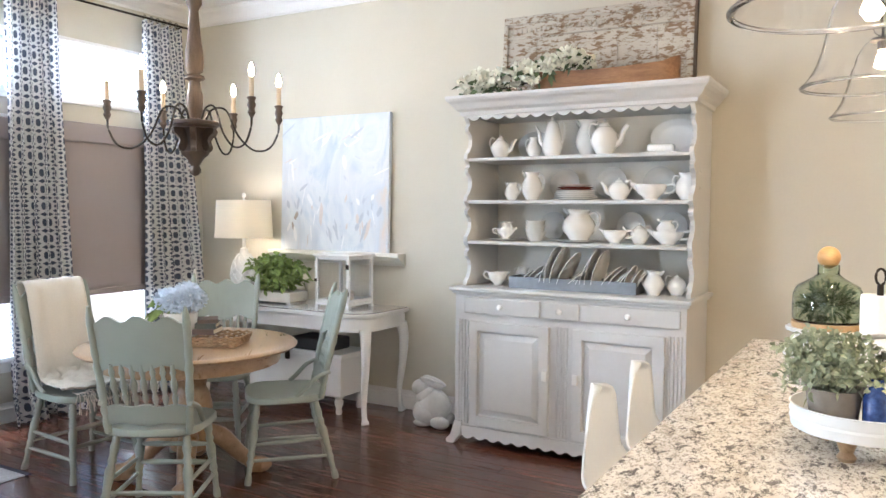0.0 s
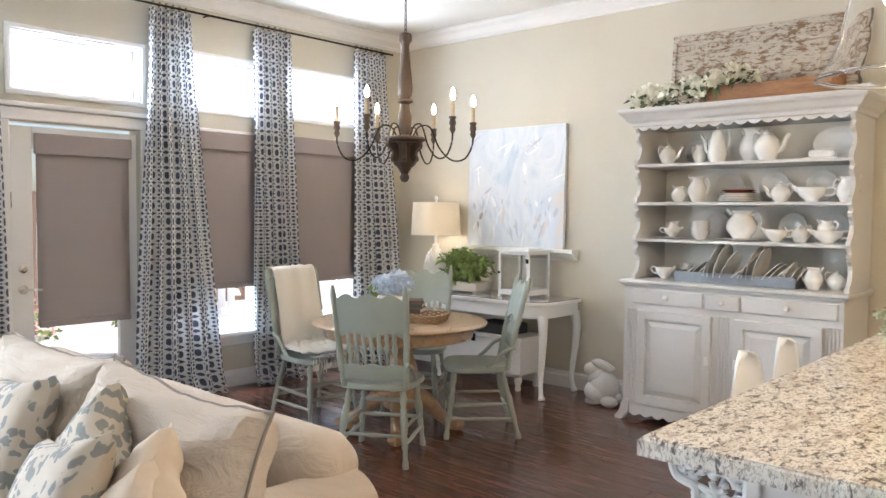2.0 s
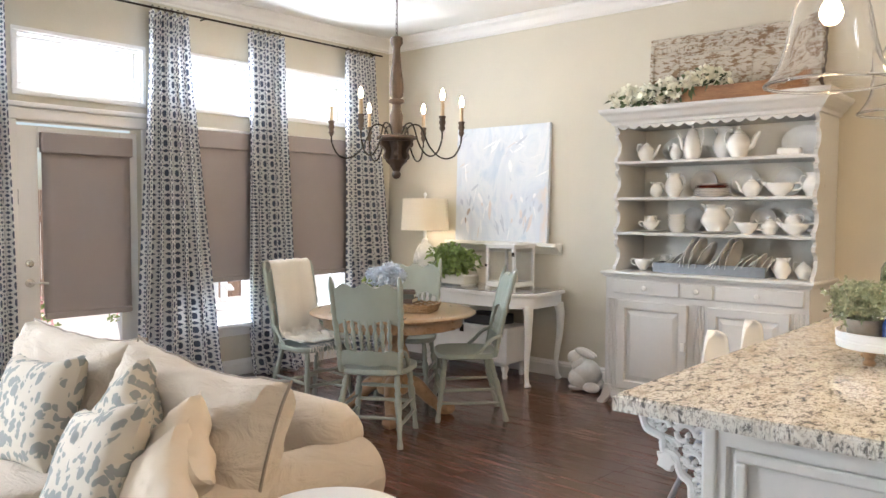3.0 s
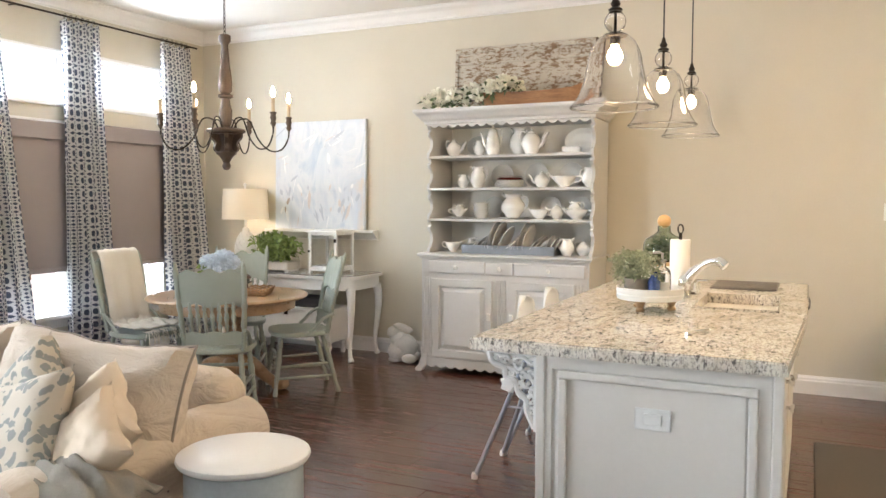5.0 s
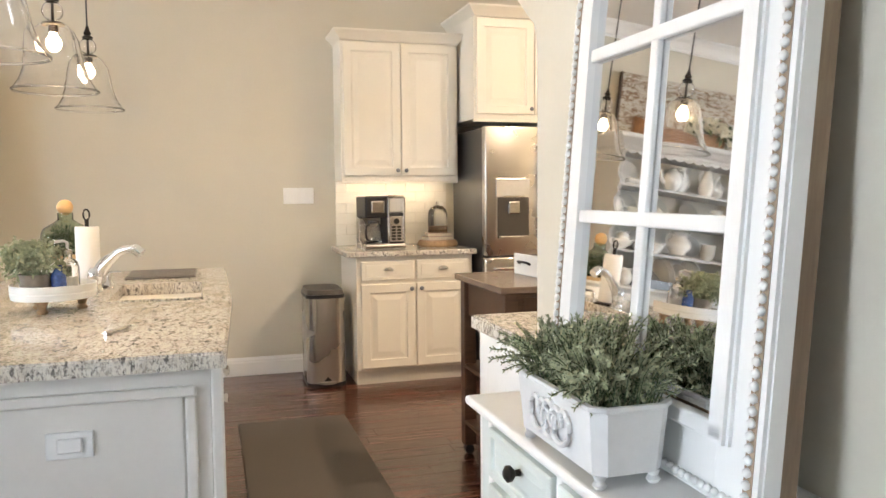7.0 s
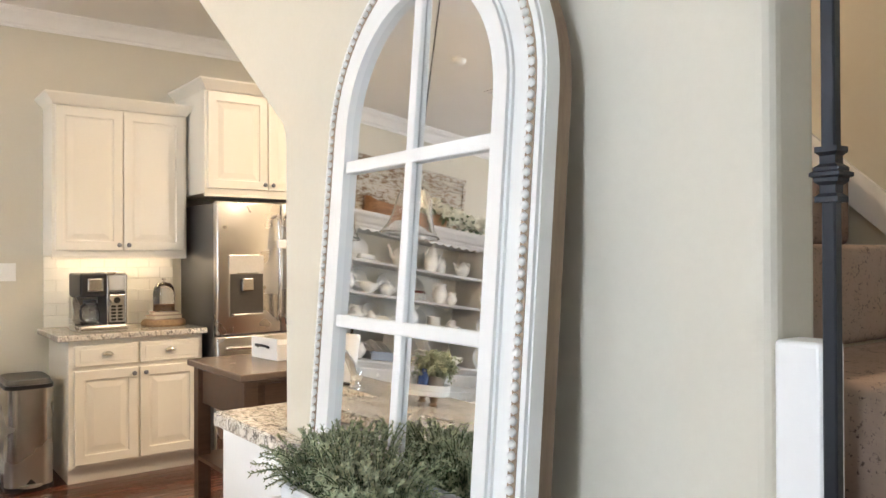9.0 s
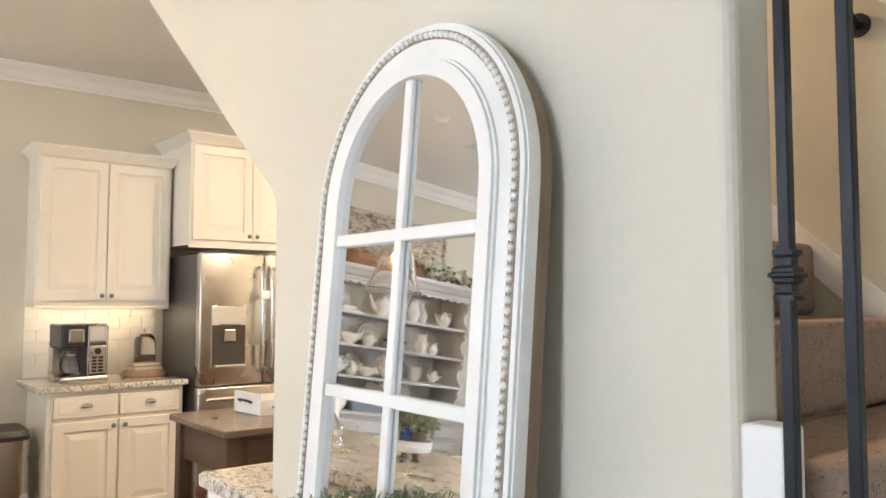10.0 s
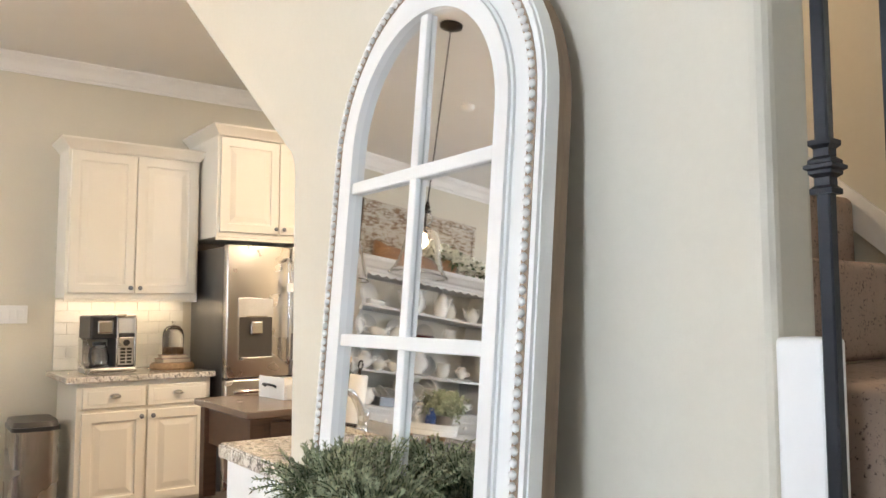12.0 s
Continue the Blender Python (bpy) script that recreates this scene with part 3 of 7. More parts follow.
# steps
st = thing("staircase", Matrix.Translation((2.37, -1.277, .037)), "carpeted stairs in speckled tan between painted walls", "stairs", kind="structure")
RISE, RUN = 0.185, 0.235
for k in range(-7, 6):
    z, y = 1.365 + k * RISE, k * RUN
    bm = box(B(), -0.50, 0.40, y, y + RUN + 0.03, z - RISE, z - 0.002, 0.022, 3)
    part("step", bm, CARPET, st, smooth=True)
bm = B()
prism(bm, [(0.20 + 0.9, 0.12), (0.20, 1.06 + 0.1), (-0.6, 1.88), (-0.6, 1.98), (0.2, 1.26), (1.1, 0.52), (1.6, 0.10), (1.6, 0.0), (1.1, 0.0)], 0.015, Matrix.Translation((0.393, 0.0, -0.09)) @ Matrix.Rotation(radians(-90), 4, "Z"))
part("skirt_board", bm, TRIM, st, "white skirt board")
# knee wall with cap, balusters
kn = thing("stair_knee_wall", Matrix.Translation((1.77, -1.424, 0)), "white painted stringer and beige knee wall", "wall", kind="structure")
prof = [(0.064, 0.0), (0.064, 0.80), (1.05, 0.02), (1.05, 0.0)]
bm = B()
prism(bm, prof, 0.12, Matrix.Translation((-0.06, 0, 0)) @ Matrix.Rotation(radians(-90), 4, "Z"))
part("stringer", bm, WALL, kn)
part("newel_block", box(B(), -0.024, 0.034, -0.062, -0.001, 0.0, 1.278, 0.007, 3), TRIM, kn, "white painted block at the foot of the wall end")
bal = thing("baluster", Matrix.Translation((1.705, -1.519, 1.091)), "black iron baluster with a moulded knuckle", "baluster", "stair balusters")
part("bar", box(B(), -0.008, 0.008, -0.008, 0.008, -0.6, 1.91, 0.002, 1), IRON, bal)
part("knuckle", lathe(B(), [(0.0115, -0.031), (0.018, -0.031), (0.018, -0.025), (0.0125, -0.021), (0.0125, -0.012), (0.019, -0.008), (0.019, -0.004), (0.024, -0.002), (0.024, 0.002), (0.019, 0.004), (0.019, 0.008), (0.0125, 0.012), (0.0125, 0.021), (0.018, 0.025), (0.018, 0.031), (0.0115, 0.031)], 4, (0, 0, 0.381), Matrix.Rotation(radians(45), 4, "Z")), IRON, bal)
for k in range(1, 5):
    copy_thing(bal, Matrix.Translation((1.705, -1.519 - 0.076 * k, 1.091 - 0.075 * k - (0.3 if k % 2 else 0))))
hr = thing("handrail", Matrix.Translation((2.71, -1.19, 2.20)), "white wall handrail on a black bracket", "handrail", kind="structure")
part("rail", tube(B(), [(0, -2.2, -1.8 + 0.02), (0, 0, 0.02), (0, 0.9, 0.02 + 0.74)], 0.026, 12), TRIM, hr, smooth=True)
part("bracket", tube(B(), [(0.0, 0.03, 0.01), (0.0, 0.03, -0.05), (0.04, 0.03, -0.075), (0.068, 0.03, -0.075)], 0.012), IRON, hr, "black iron bracket", True)
part("bracket_plate", lathe(B(), [(0, 0), (0.03, 0), (0.03, 0.008), (0, 0.008)], 14, (0.06, 0.03, -0.075), Matrix.Rotation(radians(90), 4, "Y")), IRON, hr, "black iron plate")

# switch plate
sw = thing("light_switch", Matrix.Translation((1.535, YB, 1.283)), "white four-gang light switch plate on the wall", "switch")
part("plate", box(B(), -0.108, 0.108, -0.007, 0.0, -0.058, 0.058, 0.003), WHITE, sw)
for k in range(4):
    part("rocker", box(B(), -0.087 + k * 0.046, -0.054 + k * 0.046, -0.011, -0.0072, -0.033, 0.033, 0.002), WHITE, sw)

# outdoors
setting("ground", box(B(), -300, XW - 0.17, -300, 300, -0.5, -0.14), plain("patio_stone", (0.55, 0.52, 0.47), 0.9, vary=0.2, grain=8), "pale sunlit patio and lawn", "ground")
fe = thing("fence", Matrix.Translation((-10.5, 1.5, -0.14)), "weathered brown board fence", "fence")
FENCE = wood("fence_board", (0.16, 0.10, 0.07), (0.30, 0.20, 0.14), 0.85, (12, 12, 1), 2.0)
bd = None
for k in range(60):
    m = Matrix.Translation((0, -4.5 + k * 0.155, 0))
    if bd is None:
        bd = part("board", box(B(), -0.01, 0.01, -0.072, 0.072, 0, 1.75, 0.003, 1), FENCE, fe, at=m)
    else:
        again(bd, fe, m)
for z in (0.4, 1.3):
    part("rail", box(B(), -0.06, -0.012, -4.6, 4.8, z, z + 0.09), FENCE, fe)
rng = random.Random(5)
for px, py, s in ((-6.4, 1.05, 1.0), (-6.9, 2.35, 1.25)):
    pl = thing("garden_planter", Matrix.Translation((px, py, -0.14)), "white pot with pink and white flowers on the patio", "planter", "patio planters")
    part("pot", lathe(B(), [(0, 0), (0.14, 0), (0.2, 0.34), (0.22, 0.36), (0.2, 0.38), (0.18, 0.34), (0, 0.33)], 20), WHITE, pl, smooth=True)
    part("foliage", leaf_cloud(B(), (0, 0, 0.48), (0.26 * s, 0.26 * s, 0.2), 260, 0.07, 0.04, rng), LEAF, pl)
    part("blossom", leaf_cloud(B(), (0, 0, 0.54), (0.27 * s, 0.27 * s, 0.17), 160, 0.05, 0.05, rng), plain("pink_petal", (0.78, 0.42, 0.42), 0.7, vary=0.3), pl)
pc = thing("patio_chair", Matrix.Translation((-6.6, 3.0, -0.14)) @ Matrix.Rotation(radians(60), 4, "Z"), "white slatted patio chair", "chair")
part("seat", box(B(), -0.26, 0.26, -0.25, 0.25, 0.40, 0.43, 0.01), WHITE, pc)
for k in range(5):
    part("slat", box(B(), -0.24 + k * 0.1, -0.16 + k * 0.1, 0.24, 0.265, 0.44, 0.95, 0.008), WHITE, pc)
for a in (-0.24, 0.24):
    for b_ in (-0.23, 0.23):
        part("leg", box(B(), a - 0.025, a + 0.025, b_ - 0.025, b_ + 0.025, 0, 0.40, 0.005), WHITE, pc)
    part("armrest", box(B(), a - 0.04, a + 0.04, -0.26, 0.26, 0.62, 0.645, 0.008), WHITE, pc)

# daylight slipping in under the shades
for q in LOWER:
    area("window_light", (XW - .13, (q[0] + q[1]) / 2, 1.35), (XW + .6, (q[0] + q[1]) / 2, .55), q[1] - q[0] - .1, .4, 85, DAY)

# vent and smoke alarm overhead
cv = thing("ceiling_vent", Matrix.Translation((-1.03, 2.31, CEIL)), "white louvred air vent in the ceiling", "vent")
for q in ((-.17, .17, -.095, -.075), (-.17, .17, .075, .095), (-.17, -.15, -.0745, .0745), (.15, .17, -.0745, .0745)):
    part("frame", box(B(), *q, -.008, -.0005, .002, 1), TRIM, cv)
for k in range(9):
    part("slat", box(B(), -.1495, .1495, -.007, .007, -.0015, .0015), TRIM, cv, at=Matrix.Translation((0, -.064 + k * .016, -.006)) @ Matrix.Rotation(radians(35), 4, "X"))
# no hole here: a dark sheet gives the shade behind the slats
part("dark_backing_sheet", box(B(), -.1495, .1495, -.0745, .0745, -.0012, -.0004), BRONZE, cv, "dark sheet for the shade behind the slats")
sm = thing("smoke_alarm", Matrix.Translation((-.352, 2.025, CEIL)), "round white smoke alarm on the ceiling", "smoke alarm")
part("cover", lathe(B(), [(0, -.035), (.03, -.034), (.042, -.026), (.046, -.012), (.05, -.0115), (.05, -.0005), (0, -.0005)], 28), WHITE, sm, smooth=True)

# recessed ceiling lights over the kitchen, out of view, added to brighten it
for x, y in ((2.55, .3), (3.6, .3), (2.55, 1.4), (3.6, 1.4)):
    rl = thing("recessed_light", Matrix.Translation((x, y, CEIL)), "unseen recessed ceiling lamp, added to warm the kitchen", "ceiling light", "kitchen downlights")
    part("trim_ring", lathe(B(), [(.065, -.001), (.09, -.001), (.09, -.006), (.066, -.008), (.065, -.001)], 28), TRIM, rl, smooth=True)
    lamp = area("added_downlight", (x, y, CEIL - .012), (x, y, 0), .12, .12, 40, (1.0, 0.80, 0.56))
    lamp.data.shape = "DISK"


# ---- dining room ----
def curtain(y0t, y1t, y0b, y1b, label, seed):
    """A gathered panel hanging from the rod, wider where it meets the floor."""
    th = thing("curtain", Matrix.Translation((XW + 0.11, (y0b + y1b) / 2, 0)), label, "curtain", "trellis curtains")
    c = (y0b + y1b) / 2
    bm = B()
    uv = bm.loops.layers.uv.new("UVMap")
    nu, nv, cloth = 110, 46, 0.72
    grid = []
    for j in range(nv + 1):
        f = j / nv
        z = 0.012 + 2.76 * f
        g = 1 - f
        a, b = y0t + (y0b - y0t) * g ** 1.15, y1t + (y1b - y1t) * g ** 1.15
        row = []
        for i in range(nu + 1):
            u = i / nu
            amp = 0.026 + 0.03 * g
            ph = 2 * math.pi * (5.2 * u + 0.25 * noise.noise((u * 3 + seed, f * 1.3, 0)))
            x = amp * math.sin(ph) + 0.02 * noise.noise((u * 4, f * 3, seed))
            y = a + (b - a) * u + 0.012 * math.sin(2 * ph + 1) * (0.4 + g)
            if f < 0.06:
                x += 0.10 * (1 - f / 0.06) * (0.5 + noise.noise((u * 5, seed, 1)))
                z2 = max(0.008, z + 0.02 * noise.noise((u * 7, f * 30, seed)))
            else:
                z2 = z + (0.012 * math.sin(ph * 1.0) if j == nv else 0)
            row.append((bm.verts.new((x, y - c, z2)), (u * cloth, z)))
        grid.append(row)
    for j in range(nv):
        for i in range(nu):
            q = (grid[j][i], grid[j][i + 1], grid[j + 1][i + 1], grid[j + 1][i])
            fc = bm.faces.new([w[0] for w in q])
            for lp, w in zip(fc.loops, q):
                lp[uv].uv = w[1]
    ob = part("panel", bm, CURTAIN, th, smooth=True)
    sol = ob.modifiers.new("thick", "SOLIDIFY")
    sol.thickness = 0.004
    n = 6
    for i in range(n):
        y = y0t + (y1t - y0t) * (i + 0.5) / n - c
        part("ring", tube(B(), [(0.016 * math.cos(a), y, 2.80 + 0.018 * math.sin(a)) for a in [k * math.pi / 6 for k in range(12)]], 0.0025, 6, True), BRONZE, th, smooth=True)
    return th


CL = "white floor-length curtain printed with a navy trellis pattern"
curtain(1.17, 1.47, 1.03, 1.72, CL, 1.0)
curtain(2.02, 2.34, 2.00, 2.47, CL, 5.3)
curtain(3.03, 3.38, 3.08, 3.66, CL, 9.1)
curtain(-0.10, 0.20, -0.22, 0.24, CL, 12.4)
rod = thing("curtain_rod", Matrix.Translation((XW + 0.11, 1.65, 2.80)), "thin dark bronze curtain rod on brackets", "curtain rod")
part("bar", tube(B(), [(0, -1.85, 0), (0, 1.85, 0)], 0.008, 10), BRONZE, rod, smooth=True)
for y in (-1.83, 0, 1.8):
    part("bracket", tube(B(), [(0, y, 0), (-0.05, y, 0.008), (-0.108, y, 0.008)], 0.006), BRONZE, rod, smooth=True)


def roman_shade(x, y0, y1, z0, z1, seed):
    th = thing("roman_shade", Matrix.Translation((x, (y0 + y1) / 2, z0)), "mauve-grey linen roman shade with a valance", "window shade", "roman shades")
    a, h = (y1 - y0) / 2, z1 - z0
    part("valance", box(B(), -0.008, 0.034, -a - 0.012, a + 0.012, h - 0.135, h, 0.008), SHADE, th)
    bm = B()
    rows = []
    n = 26
    for j in range(n + 1):
        f = j / n
        z = h * 0.985 * f
        fold = 0.018 * max(0, 1 - f / 0.14) * (0.5 + 0.5 * math.cos(f / 0.14 * math.pi * 3))
        rows.append([bm.verts.new((0.004 + fold + 0.002 * noise.noise((i * 0.4, f * 3, seed)), -a + 2 * a * i / 10, z + (0.012 * math.sin(i / 10 * math.pi) * (f < 0.05)))) for i in range(11)])
    for p, q in zip(rows, rows[1:]):
        for i in range(10):
            bm.faces.new((p[i], p[i + 1], q[i + 1], q[i]))
    ob = part("panel", bm, SHADE, th, smooth=True)
    ob.modifiers.new("thick", "SOLIDIFY").thickness = 0.004
    part("hem", box(B(), 0.003, 0.026, -a + 0.003, a - 0.003, -0.012, 0.03, 0.008), SHADE, th)
    return th


roman_shade(XW - 0.024, 0.465, 1.075, 0.62, 1.86, 0)
roman_shade(XW + 0.022, 1.42, 2.19, 0.79, 1.965, 3)
roman_shade(XW + 0.022, 2.33, 3.14, 0.79, 1.985, 6)

# hutch: base with drawers and doors, open shelves above
HX, HY = -1.115, 3.15
hu = thing("hutch", Matrix.Translation((HX, HY, 0)), "grey painted hutch with open shelves, drawers and panelled doors", "hutch")
xl, xr = -1.79 - HX, -0.44 - HX
part("body", box(box(B(), xl, xr, 0.03, 0.53, 0.10, 0.905, 0.004), xl + 0.03, xr - 0.03, 0.045, 0.52, 0.055, 0.11), HUTCH, hu)
part("worktop", box(box(B(), xl - 0.03, xr + 0.03, -0.005, 0.545, 0.918, 0.942, 0.008), xl - 0.015, xr + 0.015, 0.012, 0.54, 0.902, 0.919, 0.005), HUTCH, hu)
for d0, d1 in ((-1.722, -1.245), (-1.222, -1.018), (-1.005, -0.47)):
    dr = part("drawer", box(B(), d0 - HX, d1 - HX, 0.012, 0.035, 0.79, 0.885, 0.006), HUTCH, hu)
    part("knob", lathe(B(), [(0, 0), (0.008, 0), (0.007, 0.008), (0.016, 0.014), (0.018, 0.022), (0.012, 0.03), (0, 0.032)], 14, ((d0 + d1) / 2 - HX, 0.012, 0.838), Matrix.Rotation(radians(90), 4, "X")), CHINA, dr, "white china knob", True)
for d0, d1, kx in ((-1.685, -1.185, -1.16), (-1.045, -0.545, -1.07)):
    bm = raised_panel(B(), d0 - HX, d1 - HX, 0.13, 0.745, 0.004, 0.03, 0.058, 0.008, 0.032, 0.02)
    dr = part("cabinet_door", bm, HUTCH, hu)
    ins = -0.03 if kx < -1.115 else 0.03
    ex = (d1 - 0.02 if kx < -1.115 else d0 + 0.02) - HX
    part("latch", box(B(), ex - 0.016, ex + 0.016, -0.012, 0.0075, 0.44, 0.50, 0.006), CHINA, dr, "white china latch")
    hx = (d0 if kx < -1.115 else d1) - HX
    for z in (0.24, 0.62):
        part("hinge", tube(B(), [(hx, 0.006, z - 0.03), (hx, 0.006, z + 0.03)], 0.006), HUTCH, dr)
for cx in (-1.735, -1.115, -0.495):
    for k in (-1.5, -0.5, 0.5, 1.5):
        part("reed", tube(B(), [(cx - HX + k * 0.02, 0.028, 0.13), (cx - HX + k * 0.02, 0.028, 0.75)], 0.0065), HUTCH, hu, smooth=True)
bm = B()
n, w = 15, (xr - xl - 0.10) / 15
poly = [(xl + 0.05, 0.115)]
for k in range(n):
    for q in range(6):
        t = (q + 0.5) / 6
        poly.append((xl + 0.05 + (k + t) * w, 0.062 - 0.022 * math.sin(t * math.pi)))
poly.append((xr - 0.05, 0.115))
prism(bm, poly[::-1], 0.015, Matrix.Translation((0, 0.016, 0)))
part("scalloped_apron", bm, HUTCH, hu)
for x, s in ((xl, -1), (xr, 1)):
    bm = B()
    prism(bm, [(-0.01 * s, 0.14), (-0.055 * s, 0.14), (-0.05 * s, 0.06), (-0.02 * s, 0.03), (0.0, 0.0), (0.045 * s, 0.0), (0.05 * s, 0.02), (0.02 * s, 0.05)], 0.055, Matrix.Translation((x, 0.01, 0)))
    part("foot", bm, HUTCH, hu)
    part("foot", box(B(), x - 0.04 if s > 0 else x, x if s > 0 else x + 0.04, 0.48, 0.53, 0, 0.11), HUTCH, hu)
# upper part
ux0, ux1 = -1.775 - HX, -0.437 - HX
for x0, x1 in ((ux0, ux0 + 0.024), (ux1 - 0.024, ux1)):
    pts = []
    zs = [0.943, 1.213, 1.455, 1.705, 1.95]
    for a, b in zip(zs, zs[1:]):
        h = b - a
        for t, dd in ((0.0, 0.09), (0.10, 0.095), (0.16, 0.12), (0.3, 0.145), (0.45, 0.15), (0.56, 0.14), (0.66, 0.105), (0.74, 0.10), (0.80, 0.122), (0.86, 0.118), (0.93, 0.098), (0.985, 0.09)):
            pts.append((dd, a + h * t))
    pts += [(0.09, 1.95), (0.53, 1.95), (0.53, 0.943)]
    bm = B()
    prism(bm, [(y, z) for y, z in pts], x1 - x0, Matrix.Translation((x1, 0, 0)) @ Matrix.Rotation(radians(90), 4, "Z"))
    part("side_panel", bm, HUTCH, hu)
part("back_panel", box(B(), ux0 + 0.025, ux1 - 0.025, 0.515, 0.53, 0.943, 1.95), HUTCH_IN, hu)
SHELF = (1.213, 1.455, 1.705)
for z in SHELF:
    part("shelf", box(B(), ux0 + 0.0245, ux1 - 0.0245, 0.10, 0.514, z - 0.02, z, 0.004), HUTCH, hu)
    part("plate_groove", box(B(), ux0 + 0.05, ux1 - 0.05, 0.40, 0.406, z + 0.0005, z + 0.006), HUTCH, hu)
part("top", box(B(), ux0, ux1, 0.09, 0.53, 1.951, 1.975), HUTCH, hu)
bm = B()
prof = [(0.09, 1.952), (0.075, 1.955), (0.07, 1.975), (0.05, 1.99), (0.03, 2.02), (0.012, 2.035), (0.005, 2.05), (0.005, 2.065)]
rings = []
for off, z in prof:
    e = 0.09 - off
    rings.append([bm.verts.new(v) for v in ((ux0 - e, 0.53, z), (ux0 - e, off, z), (ux1 + e, off, z), (ux1 + e, 0.53, z))])
for a, b in zip(rings, rings[1:]):
    for k in range(4):
        bm.faces.new((a[k], a[(k + 1) % 4], b[(k + 1) % 4], b[k]))
bm.faces.new(rings[-1])
bm.faces.new(rings[0][::-1])
part("cornice", bm, HUTCH, hu)
bm = B()
n = 16
w = (ux1 - ux0 - 0.05) / n
poly = [(ux0 + 0.025, 1.955)]
for k in range(n):
    for q in range(7):
        t = q / 6
        poly.append((ux0 + 0.025 + (k + t * 0.999) * w, 1.925 + 0.020 * (1 - abs(math.sin(t * math.pi))) * 1.0))
poly.append((ux1 - 0.025, 1.955))
prism(bm, poly[::-1], 0.016, Matrix.Translation((0, 0.092, 0)))
part("scalloped_valance", bm, HUTCH, hu)


# ---- china ----
def pour(name, m, label, h, r, kind, group="white china"):
    """Jugs, pots, bowls: body, and lid, handle, spout where they have them."""
    th = thing(name, m, label, name.replace("_", " "), group)
    B_ = {
        "jug": [(0, 0), (.55, 0), (.6, .03), (.62, .08), (.95, .3), (1, .45), (.9, .62), (.62, .82), (.6, .9), (.72, 1), (.68, 1), (.55, .9), (.5, .8), (0, .75)],
        "pot": [(0, 0), (.62, 0), (.6, .04), (.7, .1), (.98, .32), (1, .45), (.88, .62), (.6, .76), (.45, .8), (0, .8)],
        "tall": [(0, 0), (.75, 0), (.72, .03), (.95, .2), (1, .3), (.8, .6), (.6, .8), (.55, .84), (0, .84)],
        "bowl": [(0, 0), (.45, 0), (.42, .1), (.5, .2), (.85, .5), (1, .9), (.98, 1), (.93, .95), (.75, .5), (0, .3)],
        "vase": [(0, 0), (.7, 0), (.75, .04), (1, .25), (1, .4), (.7, .6), (.6, .75), (.75, .97), (.8, 1), (.72, .98), (.55, .75), (0, .6)],
    }[kind]
    part("body", lathe(B(), [(a * r, b * h) for a, b in B_], 26), CHINA, th, smooth=True)
    if kind in ("pot", "tall"):
        z0 = 0.8 * h if kind == "pot" else 0.84 * h
        q = 0.45 * r if kind == "pot" else 0.55 * r
        part("lid", lathe(B(), [(q * 1.08, z0), (q * 1.05, z0 + 0.02 * h), (q * 0.7, z0 + 0.09 * h), (q * 0.2, z0 + 0.12 * h), (q * 0.18, z0 + 0.14 * h), (q * 0.32, z0 + 0.17 * h), (q * 0.25, z0 + 0.2 * h), (0, z0 + 0.21 * h)], 20), CHINA, th, smooth=True)
    if kind != "vase":
        top, low = (0.86 * h, 0.3 * h) if kind != "bowl" else (0.95 * h, 0.45 * h)
        rr = 0.62 * r if kind != "bowl" else 0.95 * r
        part("handle", tube(B(), curve_pts([(rr, 0, top), (rr + 0.42 * r, 0, top + 0.04 * h), (rr + 0.62 * r, 0, (top + low) / 2 + 0.08 * h), (rr + 0.35 * r, 0, low + 0.06 * h), (0.85 * r, 0, low)], 16), 0.07 * r + 0.001, 8), CHINA, th, smooth=True)
    if kind in ("pot", "tall"):
        part("spout", tube(B(), curve_pts([(-0.8 * r, 0, 0.3 * h), (-1.2 * r, 0, 0.4 * h), (-1.4 * r, 0, 0.62 * h), (-1.75 * r, 0, 0.82 * h)], 15), 0.1, 10, taper=[(0.26 - 0.13 * k / 15) * r for k in range(16)]), CHINA, th, smooth=True)
    elif kind in ("jug", "bowl"):
        z1 = h
        part("spout", tube(B(), curve_pts([(-0.62 * r, 0, 0.86 * z1), (-0.8 * r, 0, 0.95 * z1), (-1.0 * r, 0, 1.03 * z1)] if kind == "jug" else [(-0.85 * r, 0, 0.8 * z1), (-1.1 * r, 0, 0.98 * z1), (-1.3 * r, 0, 1.08 * z1)], 8), 0.1, 10, taper=[(0.2 - 0.09 * k / 8) * r for k in range(9)]), CHINA, th, smooth=True)
    return th


def plate(x, y, z, r, label, tilt=80, sx=1.0, material=None, name="plate"):
    """A plate leaning back against the hutch."""
    m = Matrix.Translation((x, y, z)) @ Matrix.Rotation(radians(tilt), 4, "X") @ Matrix.Translation((0, r, 0))
    th = thing(name, m, label, "plate", "display plates")
    part("disc", lathe(B(), [(0, 0.004), (r * .62, 0.004), (r * .68, 0.008), (r * .97, 0.02), (r, 0.021), (r, 0.017), (r * .7, 0.002), (r * .6, -0.004), (0, -0.004)], 32, sx=sx), material or CHINA, th, smooth=True)
    return th


def at_(x, y, z, rz=0):
    return Matrix.Translation((x, y, z)) @ Matrix.Rotation(radians(rz), 4, "Z")


